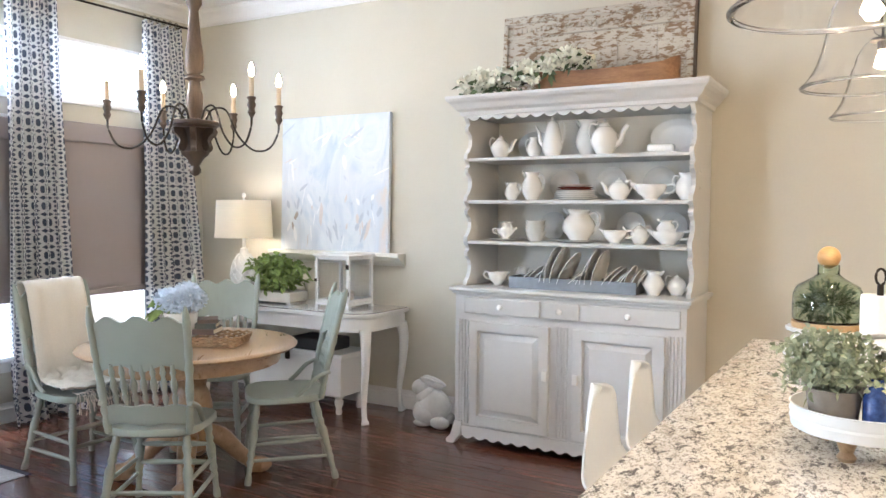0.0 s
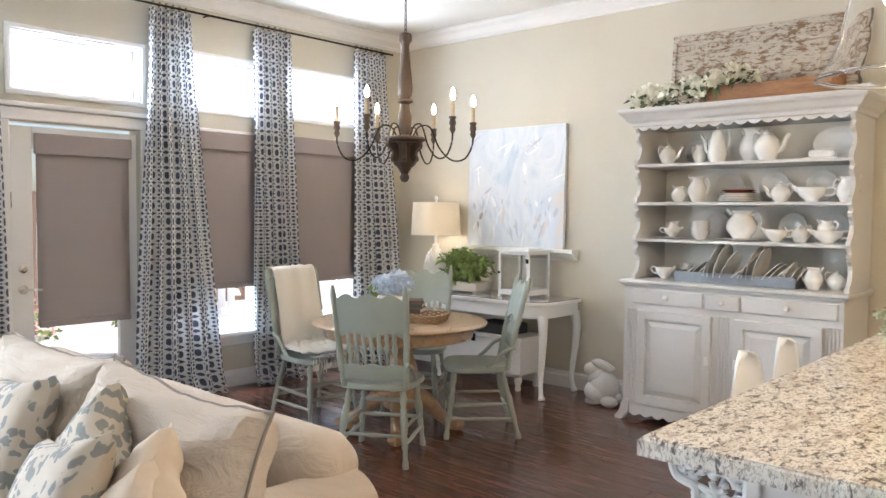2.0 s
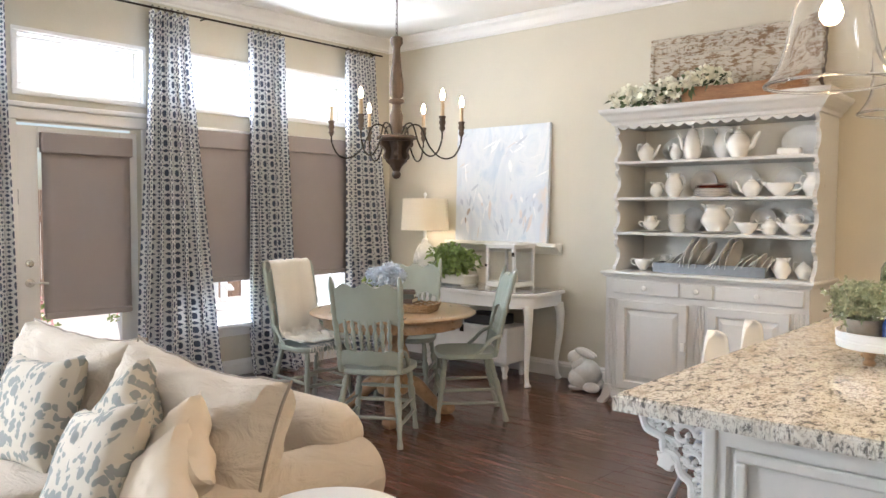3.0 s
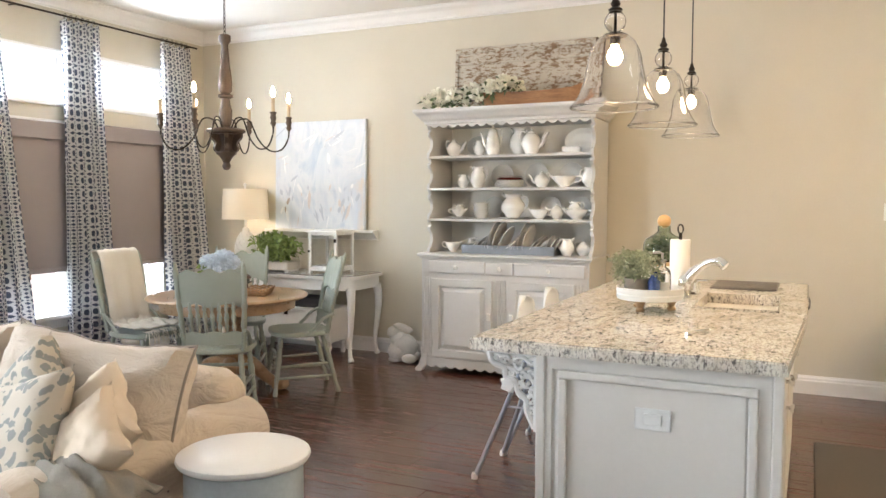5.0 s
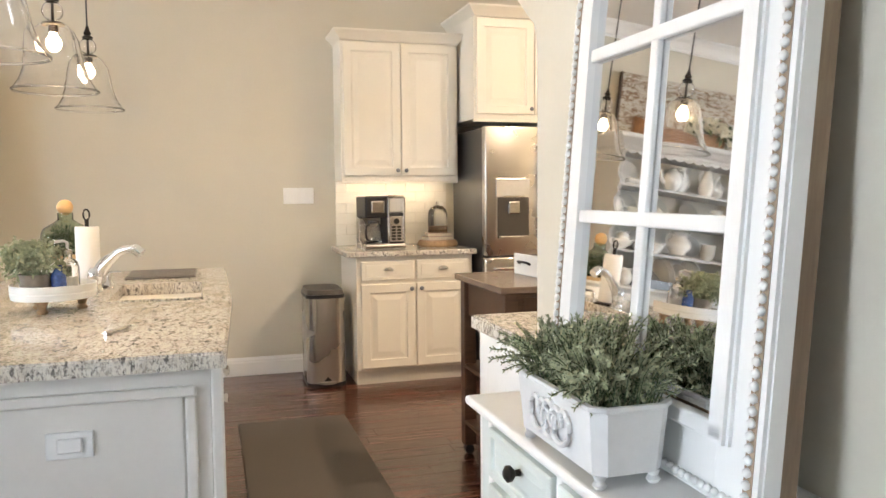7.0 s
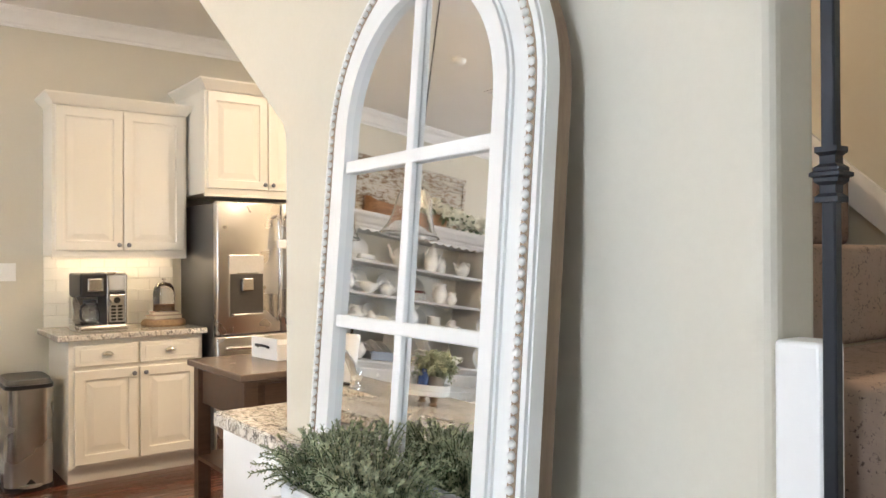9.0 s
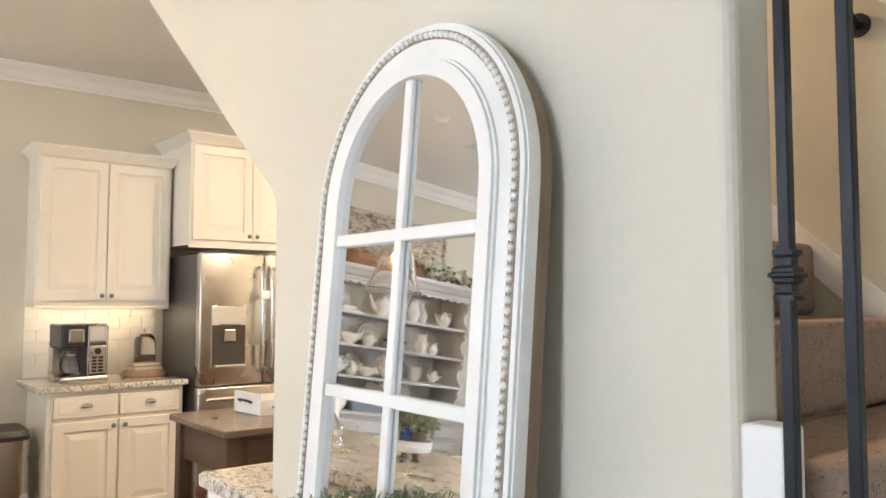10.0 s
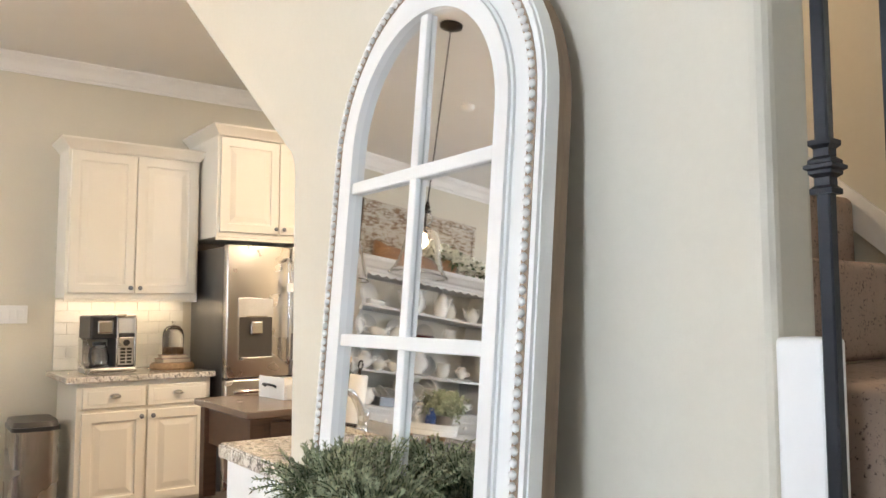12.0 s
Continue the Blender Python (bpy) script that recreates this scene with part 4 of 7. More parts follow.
S1, S2, S3, CT = 1.706, 1.456, 1.214, 0.943
YS = HY + 0.25
pour("sugar_bowl", at_(-1.61, YS, S1, 180), "white lidded china sugar bowl", 0.14, 0.058, "pot")
pour("creamer", at_(-1.41, YS + .05, S1, 180), "small white china jug", 0.125, 0.045, "jug")
pour("coffee_pot", at_(-1.275, YS, S1, 0), "tall white china coffee pot with a lid", 0.225, 0.06, "tall")
pour("pitcher", at_(-1.095, YS + .1, S1, 0), "white fluted china pitcher", 0.21, 0.075, "jug")
pour("teapot", at_(-0.955, YS - .02, S1, 180), "white china teapot with a domed lid", 0.20, 0.075, "pot")
plate(-0.60, YS + .16, S1 + .005, 0.10, "large oval white platter on a shelf", 82, 1.45, name="platter")
plate(-1.47, YS + .20, S1 + .005, 0.085, "clear pressed glass plate", 82, 1.3, IRONSTONE)
bw = thing("butter_dish", at_(-0.645, YS, S1), "white covered china butter dish", "butter dish", "white china")
part("tray", box(B(), -0.095, 0.095, -0.05, 0.05, 0, 0.012, 0.005), CHINA, bw)
part("cover", box(B(), -0.07, 0.07, -0.035, 0.035, 0.012, 0.055, 0.014, 3), CHINA, bw, smooth=True)
pour("creamer", at_(-1.53, YS, S2, 0), "small white china jug", 0.105, 0.045, "jug")
pour("pitcher", at_(-1.40, YS, S2, 0), "white china milk pitcher", 0.165, 0.062, "jug")
for x in (-1.27, -0.98, -0.70):
    plate(x, YS + .20, S2 + .005, 0.095, "round glass plate on edge", 82, 1.0, IRONSTONE)
sp = thing("plate_stack", at_(-1.13, YS, S2), "stack of white plates with two red plates on top", "plate stack", "white china")
for k in range(7):
    part("plate", lathe(B(), [(0, 0), (.06, 0), (.128 - .004 * k, .01), (.13 - .004 * k, .012), (.126 - .004 * k, .013), (0, .006)], 28, (0.004 * math.sin(k * 2), 0.003 * math.cos(k * 3), k * 0.0105)), CHINA if k < 5 else plain("red_glaze", (0.20, 0.05, 0.035), 0.25, coat=0.4), sp, "red plate" if k > 4 else "", True)
part("plate", lathe(B(), [(0, 0), (.05, 0), (.092, .01), (.094, .012), (.09, .013), (0, .006)], 28, (0, 0, 0.076)), CHINA, sp, smooth=True)
pour("sugar_bowl", at_(-0.875, YS, S2, 0), "white lidded china sugar bowl", 0.125, 0.058, "pot")
pour("gravy_boat", at_(-0.69, YS - .02, S2, 0), "white china sauce tureen", 0.085, 0.085, "bowl")
pour("pitcher", at_(-0.50, YS, S2, 180), "white china milk pitcher", 0.145, 0.065, "jug")


def tea_cups(x, rz):
    pour("teacup", at_(x, YS, S3 + 0.012, rz), "white china cup on a saucer", 0.06, 0.055, "bowl")
    s = thing("saucer", at_(x, YS, S3), "white china saucer on a hutch shelf", "saucer", "white china")
    part("disc", lathe(B(), [(0, 0), (.05, 0), (.10, .012), (.102, .014), (.096, .014), (.045, .008), (0, .008)], 28, sx=1.15), CHINA, s, smooth=True)


tea_cups(-1.57, 180)
pour("creamer", at_(-1.565, YS + .005, S3 + 0.04, 180), "small white china creamer set in a cup", 0.075, 0.04, "jug")
cs = thing("cup_stack", at_(-1.375, YS, S3), "stack of white ribbed china bowls", "bowl stack", "white china")
for k in range(7):
    part("bowl", lathe(B(), [(0, 0), (.032, 0), (.055, .035), (.062, .042), (.058, .042), (.03, .006), (0, .006)], 24, (0.003 * math.sin(k * 2.1), 0.003 * math.cos(k), k * 0.0135)), CHINA, cs, smooth=True)
pour("pitcher", at_(-1.105, YS, S3 + .014, 0), "large white ironstone pitcher on a plate", 0.175, 0.095, "jug")
s = thing("plate", at_(-1.11, YS, S3), "white china plate under a pitcher", "plate", "white china")
part("disc", lathe(B(), [(0, 0), (.07, 0), (.128, .011), (.13, .013), (.126, .014), (.06, .008), (0, .008)], 28), CHINA, s, smooth=True)
for x in (-1.34, -0.86, -0.62):
    plate(x, YS + .20, S3 + .005, 0.085, "round glass plate on edge", 82, 1.0, IRONSTONE)
pour("gravy_boat", at_(-0.88, YS - .04, S3, 0), "white china gravy boat", 0.075, 0.068, "bowl")
pour("sugar_bowl", at_(-0.755, YS, S3, 0), "white lidded china sugar bowl", 0.115, 0.052, "pot")
pour("gravy_boat", at_(-0.595, YS - .02, S3, 0), "white china gravy boat", 0.075, 0.085, "bowl")
pour("creamer", at_(-0.605, YS - .02, S3 + .05, 0), "white china creamer set in a gravy boat", 0.085, 0.05, "jug")
pour("gravy_boat", at_(-1.60, YS - .04, CT, 180), "white two-handled china cup", 0.08, 0.06, "bowl")
pour("creamer", at_(-1.50, YS + .1, CT, 180), "small white china jug", 0.11, 0.045, "jug")
pour("pitcher", at_(-0.655, YS - .06, CT, 180), "white china cream pitcher", 0.13, 0.055, "jug")
pour("sugar_bowl", at_(-0.545, YS, CT, 180), "white lidded china sugar bowl", 0.115, 0.052, "pot")
zt = thing("plate_tray", at_(-1.105, YS - .05, CT), "long galvanised trough holding plates on edge", "tray")
L = 0.375
part("tray_front", box(B(), -L, L, -0.09, -0.085, 0.0, 0.068, 0.001), GALV, zt)
part("tray_back", box(B(), -L, L, 0.085, 0.09, 0.0, 0.068, 0.001), GALV, zt)
part("tray_base", box(B(), -L, L, -0.0845, 0.0845, 0.001, 0.006), GALV, zt)
for s in (-1, 1):
    part("tray_end", box(B(), s * L - 0.002, s * L + 0.002, -0.0845, 0.0845, 0.0065, 0.068), GALV, zt)
rng = random.Random(8)
heights = (.6, .75, .75, .7, 1.05, 1.15, 1.15, 1.1, .8, .8, .95, 1.05, 1.1, 1.1, .85, .8, .75, .8, .7, .62, .6)
for k, h in enumerate(heights):
    r = 0.10 * h + 0.012
    lean = 28 + 14 * math.sin(k * 0.9) + (12 if k in (0, 8, 14, 19, 20) else 0)
    m = at_(-1.455 + k * 0.0345, YS - .05, CT + 0.008) @ Matrix.Rotation(radians(lean), 4, "Y") @ Matrix.Translation((0, 0, r))
    t = thing("plate", m, "white china plate stood on edge in a trough", "plate", "plates in the trough")
    part("disc", lathe(B(), [(0, 0.003), (r * .6, 0.003), (r * .97, 0.014), (r, 0.015), (r, 0.012), (r * .62, -0.003), (0, -0.003)], 26, turn=Matrix.Rotation(radians(90), 4, "Y")), CHINA, t, smooth=True)

# on top of the hutch
HT = 2.066
bb = thing("barn_board", Matrix.Translation((-1.115, 3.60, HT)) @ Matrix.Rotation(radians(-4), 4, "X"), "weathered chippy white wooden panel leaning on the wall", "wooden panel")
part("panel", box(B(), -0.585, 0.585, 0.0, 0.02, 0.0, 0.53, 0.003), BARN, bb)
for q in ((-0.585, 0.585, 0.49, 0.535), (-0.585, 0.585, 0.395, 0.41), (-0.585, -0.555, 0.0, 0.49), (0.545, 0.585, 0.0, 0.49)):
    part("moulding", box(B(), q[0], q[1], -0.014, -0.0005, q[2], q[3], 0.005), BARN, bb)
for k in range(34):
    part("dentil", box(B(), -0.54 + k * 0.032, -0.525 + k * 0.032, -0.008, -0.0005, 0.43, 0.458, 0.002, 1), BARN, bb)
for x in (-0.38, -0.12, 0.13, 0.36):
    part("stile", box(B(), x - 0.02, x + 0.02, -0.006, -0.0005, 0.0, 0.385, 0.002, 1), BARN, bb)
part("edge_band", box(B(), 0.586, 0.60, -0.015, 0.022, 0.0, 0.535, 0.002), CHANDWOOD, bb)
tr = thing("dough_trough", Matrix.Translation((-0.95, 3.38, HT)), "long hand-carved wooden dough trough", "trough")
bm = B()
rows = []
for i in range(25):
    u = 2 * i / 24 - 1
    w = 0.085 * (1 - abs(u) ** 6) ** 0.5 + 0.02
    zt_ = 0.125 - 0.02 * (1 - u * u) + 0.03 * max(0, abs(u) - 0.85) / 0.15
    wob = 0.006 * noise.noise((u * 3, 0, 0))
    rows.append([bm.verts.new((u * 0.40, y, z)) for y, z in ((-w * .7, 0.0), (-w, zt_ * .5 + wob), (-w - .006, zt_), (-w + .018, zt_), (-w * .5, 0.045), (w * .5, 0.045), (w - .018, zt_), (w + .006, zt_), (w, zt_ * .5), (w * .7, 0.0))])
for a, b in zip(rows, rows[1:]):
    for k in range(10):
        bm.faces.new((a[k], a[(k + 1) % 10], b[(k + 1) % 10], b[k]))
bm.faces.new(rows[0])
bm.faces.new(rows[-1][::-1])
part("trough_body", bm, DOUGH, tr, smooth=True)
fl = thing("flower_garland", Matrix.Translation((-1.42, 3.30, HT)), "spray of cream hydrangea blossoms with dark leaves", "flowers")
rng = random.Random(3)
bm, bl, bs = B(), B(), B()
for k in range(24):
    u = k / 23
    c = (-0.36 + 0.74 * u + rng.uniform(-.03, .03), rng.uniform(-.06, .06), 0.05 + 0.10 * u * rng.uniform(.5, 1.05) + rng.uniform(0, .075))
    leaf_cloud(bm, c, (.04, .04, .036), 52, 0.036, 0.034, rng, 0.1, 0.5)
    leaf_cloud(bl, (c[0] + .02, c[1] - .015, c[2] - .025), (.075, .065, .05), 5, 0.055, 0.034, rng, 0.4)
tube(bs, curve_pts([(-.38, 0, .03), (-.1, .02, .05), (.2, 0, .1), (.40, 0, .17)], 18), 0.004, 6)
part("blossoms", bm, PETAL, fl)
part("leaves", bl, LEAFDARK, fl)
part("stem", bs, BRONZE, fl)


# ---- table and chairs ----
tb = thing("dining_table", at_(-2.685, 1.955, 0, 42), "round oak pedestal dining table with carved claw feet", "table")
part("tabletop", lathe(B(), [(0, .70), (.515, .70), (.541, .697), (.55, .688), (.544, .678), (.515, .672), (0, .672)], 64), OAK, tb, smooth=True)
part("apron", lathe(B(), [(.455, .672), (.462, .65), (.458, .60), (.45, .597), (.44, .62), (.44, .672)], 64, lobes=24, depth=0.006), OAK, tb, "carved oak apron", True)
part("pedestal", lathe(B(), [(0, .13), (.06, .13), (.10, .15), (.115, .19), (.085, .23), (.07, .26), (.10, .31), (.115, .36), (.10, .43), (.08, .47), (.085, .50), (.11, .53), (.12, .56), (.09, .585), (.16, .597), (.16, .64), (0, .64)], 28), OAK, tb, smooth=True)
for k in range(4):
    m = Matrix.Rotation(radians(90 * k), 4, "Z")
    lg = part("leg", tube(B(), curve_pts([(.06, 0, .22), (.15, 0, .20), (.24, 0, .11), (.31, 0, .055), (.335, 0, .05)], 16), .04, 10, taper=[.05, .052, .052, .05, .05, .048, .046, .044, .042, .04, .038, .037, .036, .036, .036, .036, .036][:17]), OAK, tb, smooth=True, at=m)
    part("claw_foot", lathe(B(), [(0, .0), (.035, .005), (.05, .03), (.045, .06), (.025, .078), (0, .08)], 14, (.345, 0, 0), lobes=5, depth=0.12, sx=1.25), OAK, lg, smooth=True)


def dining_chair():
    """A pressed-back chair: seat at z 0.43, facing +y, its feet round the origin."""
    c = thing("dining_chair", Matrix(), "sage green painted wooden dining chair with a spindle back", "chair", "chairs round the table")
    bm = B()
    rows = []
    for z, k in ((0.405, 0.955), (0.412, 1.0), (0.432, 1.0), (0.44, 0.97)):
        ring = []
        for i in range(40):
            a = 2 * math.pi * i / 40
            ca, sa = math.cos(a), math.sin(a)
            s = (abs(ca) ** 3.5 + abs(sa) ** 3.5) ** (-1 / 3.5)
            x, y = 0.215 * s * ca, 0.205 * s * sa
            x *= 1 + 0.06 * (y / 0.2)
            ring.append(bm.verts.new((x * k, y * k, z)))
        rows.append(ring)
    for a, b in zip(rows, rows[1:]):
        for i in range(40):
            bm.faces.new((a[i], a[(i + 1) % 40], b[(i + 1) % 40], b[i]))
    bm.faces.new(rows[0][::-1])
    mid = bm.verts.new((0, 0.01, 0.430))
    inner = [bm.verts.new((v.co.x * 0.55, v.co.y * 0.55, 0.432)) for v in rows[-1]]
    for i in range(40):
        j = (i + 1) % 40
        bm.faces.new((rows[-1][i], rows[-1][j], inner[j], inner[i]))
        bm.faces.new((inner[i], inner[j], mid))
    part("seat", bm, SAGE, c, smooth=True)

    def turned(p, q, name, radii):
        p, q = Vector(p), Vector(q)
        n = len(radii)
        part(name, tube(B(), [p.lerp(q, i / (n - 1)) for i in range(n)], 0.01, 10, taper=radii), SAGE, c, smooth=True)
    rl = [.013, .017, .016, .02, .018, .014, .02, .014, .021, .022, .021, .019, .018, .015, .02, .014, .019, .013, .014, .012, .016, .018, .016]
    rl = rl[::-1]
    for sx in (-1, 1):
        turned((sx * .155, .15, .41), (sx * .19, .20, 0), "leg", rl[::-1])
        turned((sx * .15, -.14, .41), (sx * .195, -.245, 0), "leg", rl[::-1])
        turned((sx * .176, .178, .20), (sx * .176, -.19, .21), "stretcher", [.008, .011, .008])
        turned((sx * .181, .186, .12), (sx * .183, -.215, .12), "stretcher", [.008, .011, .008])
    turned((-.165, .165, .27), (.165, .165, .27), "stretcher", [.008, .014, .01, .014, .008])
    turned((-.172, .172, .18), (.172, .172, .18), "stretcher", [.008, .014, .01, .014, .008])
    turned((-.175, -.19, .16), (.175, -.19, .16), "stretcher", [.008, .011, .008])
    for sx in (-1, 1):
        pts = curve_pts([(sx * .175, -.17, .42), (sx * .185, -.20, .58), (sx * .195, -.245, .78), (sx * .20, -.30, .985)], 18)
        rr = [.015, .017, .018, .014, .019, .013, .017, .018, .017, .015, .02, .014, .019, .016, .017, .017, .018, .014, .007]
        part("back_post", tube(B(), pts, .015, 10, taper=rr), SAGE, c, smooth=True)
        part("arm_brace", tube(B(), curve_pts([(sx * .19, -.215, .56), (sx * .20, -.14, .53), (sx * .20, -.08, .47), (sx * .195, -.04, .438)], 12), .012, 8), SAGE, c, smooth=True)

    def slab(z0, z1, name, wave, carve):
        bm = B()
        top, bot = [], []
        n = 24
        grid = {}
        for i in range(n + 1):
            u = 2 * i / n - 1
            zt = z1 + wave * (0.5 * math.cos(u * math.pi * 3) + 0.35 * (1 - u * u))
            zb = z0 - wave * 0.5 * (math.cos(u * math.pi * 2))
            for j in range(7):
                f = j / 6
                z = zb + (zt - zb) * f
                y = -.17 - .13 * ((z - .42) / .56) ** 1.3 - .022 * (1 - u * u)
                for s in (0, 1):
                    rel = carve * noise.noise((u * 6, f * 5, 3)) * (1 - u * u) * math.sin(f * math.pi) if s == 0 else 0
                    grid[i, j, s] = bm.verts.new((u * .188, y + (.009 if s == 0 else -.009) + rel, z))
        for i in range(n):
            for j in range(6):
                bm.faces.new([grid[k] for k in ((i, j, 0), (i + 1, j, 0), (i + 1, j + 1, 0), (i, j + 1, 0))])
                bm.faces.new([grid[k] for k in ((i, j, 1), (i, j + 1, 1), (i + 1, j + 1, 1), (i + 1, j, 1))])
            bm.faces.new([grid[k] for k in ((i, 0, 1), (i + 1, 0, 1), (i + 1, 0, 0), (i, 0, 0))])
            bm.faces.new([grid[k] for k in ((i, 6, 0), (i + 1, 6, 0), (i + 1, 6, 1), (i, 6, 1))])
        for i in (0, n):
            for j in range(6):
                bm.faces.new([grid[k] for k in ((i, j, 0), (i, j + 1, 0), (i, j + 1, 1), (i, j, 1))])
        part(name, bm, SAGE, c, smooth=True)
    slab(.715, .925, "crest_rail", .028, .016)
    slab(.465, .545, "lower_rail", .012, 0)
    for k in range(7):
        x = -.125 + k * .0417
        p = (x, -.185 - .015, .545)
        q = (x * 1.04, -.245 - .012, .735)
        turned(p, q, "spindle", [.007, .010, .014, .008, .013, .016, .013, .008, .013, .010, .007])
    return c


ch = dining_chair()


def chair_at(x, y, ang):
    return at_(x, y, 0, ang)


ch.matrix_world = chair_at(-2.40, 1.54, 31)
for x, y, a in ((-2.32, 2.27, 136), (-3.26, 1.745, -93), (-3.02, 2.44, 212)):
    copy_thing(ch, chair_at(x, y, a))

# ---- on and round the table ----
th = thing("throw_blanket", at_(-3.26, 1.745, 0, -93), "ivory fringed throw draped over a chair", "blanket")
bm = B()
rows = []
path = [(-.262, .50), (-.302, .72), (-.352, .945), (-.338, .992), (-.275, .975), (-.222, .80), (-.178, .62), (-.155, .50), (-.12, .462), (-.05, .462), (.08, .458), (.17, .452)]
path = [(p.x, p.y) for p in curve_pts([(a, b, 0) for a, b in path], 55)]
for j, (y, z) in enumerate(path):
    row = []
    f = j / len(path)
    for i in range(31):
        u = i / 30
        x = -.175 + .33 * u + (0.09 * max(0, f - .62) / .38) * (u - .5)
        w = .005 * math.sin(u * 15 + 3 * f) + .008 * noise.noise((u * 4, f * 6, 2)) + (.03 * noise.noise((u * 6, f * 14, 7)) if f > .62 else 0)
        row.append(bm.verts.new((x, y + (w if f < .62 else w * .6), z + (abs(w) * 1.2 + (.02 if f > .62 else 0)))))
    rows.append(row)
for a, b in zip(rows, rows[1:]):
    for i in range(30):
        bm.faces.new((a[i], a[i + 1], b[i + 1], b[i]))
ob = part("cloth", bm, THROW, th, smooth=True)
ob.modifiers.new("thick", "SOLIDIFY").thickness = 0.008
rng = random.Random(4)
bm = B()
for k in range(46):
    x = -.19 + .36 * k / 45
    y = .165 + rng.uniform(-.02, .04)
    tube(bm, curve_pts([(x, y, .458), (x + rng.uniform(-.01, .01), y + .03, .452), (x + rng.uniform(-.02, .02), y + .055, .41 - rng.uniform(0, .06))], 6), .0022, 4)
part("fringe", bm, THROW, th)

hy = thing("hydrangea_vase", at_(-2.80, 2.0, .70), "white ceramic vase of blue hydrangeas", "vase")
part("vase", lathe(B(), [(0, 0), (.07, 0), (.085, .02), (.09, .08), (.088, .13), (.09, .145), (.082, .145), (.08, .02), (0, .015)], 28, lobes=12, depth=0.015), CHINA, hy, smooth=True)
rng = random.Random(11)
for k, (dx, dy, dz) in enumerate(((-.06, -.03, .205), (.025, -.05, .215), (.08, .0, .22), (0, .045, .235), (-.035, .06, .215))):
    part("bloom", leaf_cloud(B(), (dx, dy, dz), (.07, .068, .058), 420, .022, .021, rng, 0.1, 0.72), BLUEPETAL, hy)
part("leaves", leaf_cloud(B(), (-.08, 0, .16), (.1, .08, .05), 26, .085, .05, rng, 0.5), LEAF, hy)
for k, (w, d_, h, col) in enumerate(((.155, .11, .03, (.10, .06, .045)), (.145, .105, .028, (.07, .075, .06)), (.135, .10, .02, (.12, .08, .06)))):
    bk = thing("book", at_(-2.585, 1.985, .702 + .052 + sum((.03, .028, .02)[:k]), 118 + 9 * k), "small old dark-bound book in a stack", "book", "stacked books")
    M = plain("book_cloth", col, 0.7, vary=0.25, relief=0.4)
    part("cover", box(box(box(B(), -w / 2, w / 2, -d_ / 2, d_ / 2, 0, .003), -w / 2, w / 2, -d_ / 2, d_ / 2, h - .004, h - .001), -w / 2, -w / 2 + .003, -d_ / 2, d_ / 2, .0031, h - .0041), M, bk)
    part("pages", box(B(), -w / 2 + .0035, w / 2 - .005, -d_ / 2 + .004, d_ / 2 - .004, .0035, h - .0045), plain("paper", (.62, .55, .42), .9, vary=.1), bk)
bk = thing("basket", at_(-2.56, 1.975, .70, 25), "low woven rattan tray basket", "basket")
part("base", box(B(), -.17, .17, -.11, .11, .001, .01, .003), KRAFT, bk)
for k in range(5):
    part("weave", tube(B(), [((.172 + .004 * k) * max(-1, min(1, 1.25 * math.cos(a))), (.112 + .004 * k) * max(-1, min(1, 1.25 * math.sin(a))), .012 + k * .009 + .004 * math.sin(a * 24 + k * math.pi)) for a in [2 * math.pi * q / 96 for q in range(96)]], .0055, 6, True), KRAFT, bk, smooth=True)

# ---- console table and what stands on it ----
CX0, CX1, CY0, CY1, CZ = -4.0, -2.42, 3.13, 3.675, .725
co = thing("console_table", Matrix.Translation((-3.18, 3.40, 0)), "white painted console table with cabriole legs and glass top", "console table")
a0, a1, b0, b1 = CX0 + 3.18, CX1 + 3.18, CY0 - 3.40, CY1 - 3.40
bm = B()
out = []
for cx, cy, s in ((a1 - .16, b0 + .16, -90), (a1 - .16, b1 - .02, 0), (a0 + .16, b1 - .02, 90), (a0 + .16, b0 + .16, 180)):
    r = .16 if abs(cy - b0 - .16) < .01 else .02
    rx = .16
    for k in range(9):
        a = radians(s + 90 * k / 8)
        out.append((cx + rx * math.cos(a), cy + r * math.sin(a)))
for z0, z1, e in ((.695, .72, 0.0), (.60, .69, -.035)):
    q = B()
    lo = [q.verts.new((x * (1 + e / 1.0), y * (1 + e * 1.6), z0)) for x, y in out]
    hi = [q.verts.new((x * (1 + e / 1.0), y * (1 + e * 1.6), z1)) for x, y in out]
    q.faces.new(lo[::-1])
    q.faces.new(hi)
    for i in range(len(lo)):
        q.faces.new((lo[i], lo[(i + 1) % len(lo)], hi[(i + 1) % len(hi)], hi[i]))
    bmesh.ops.bevel(q, geom=[e_ for e_ in q.edges if abs(e_.verts[0].co.z - e_.verts[1].co.z) < 1e-6], offset=.006, segments=2, affect="EDGES")
    part("tabletop" if e == 0 else "frieze", q, WHITE, co, smooth=True)
q = B()
lo = [q.verts.new((x * .985, y * .97, .7205)) for x, y in out]
hi = [q.verts.new((x * .985, y * .97, .7245)) for x, y in out]
q.faces.new(lo[::-1])
q.faces.new(hi)
for i in range(len(lo)):
    q.faces.new((lo[i], lo[(i + 1) % len(lo)], hi[(i + 1) % len(hi)], hi[i]))
part("glass_top", q, GLASS, co, "clear glass top").visible_shadow = False
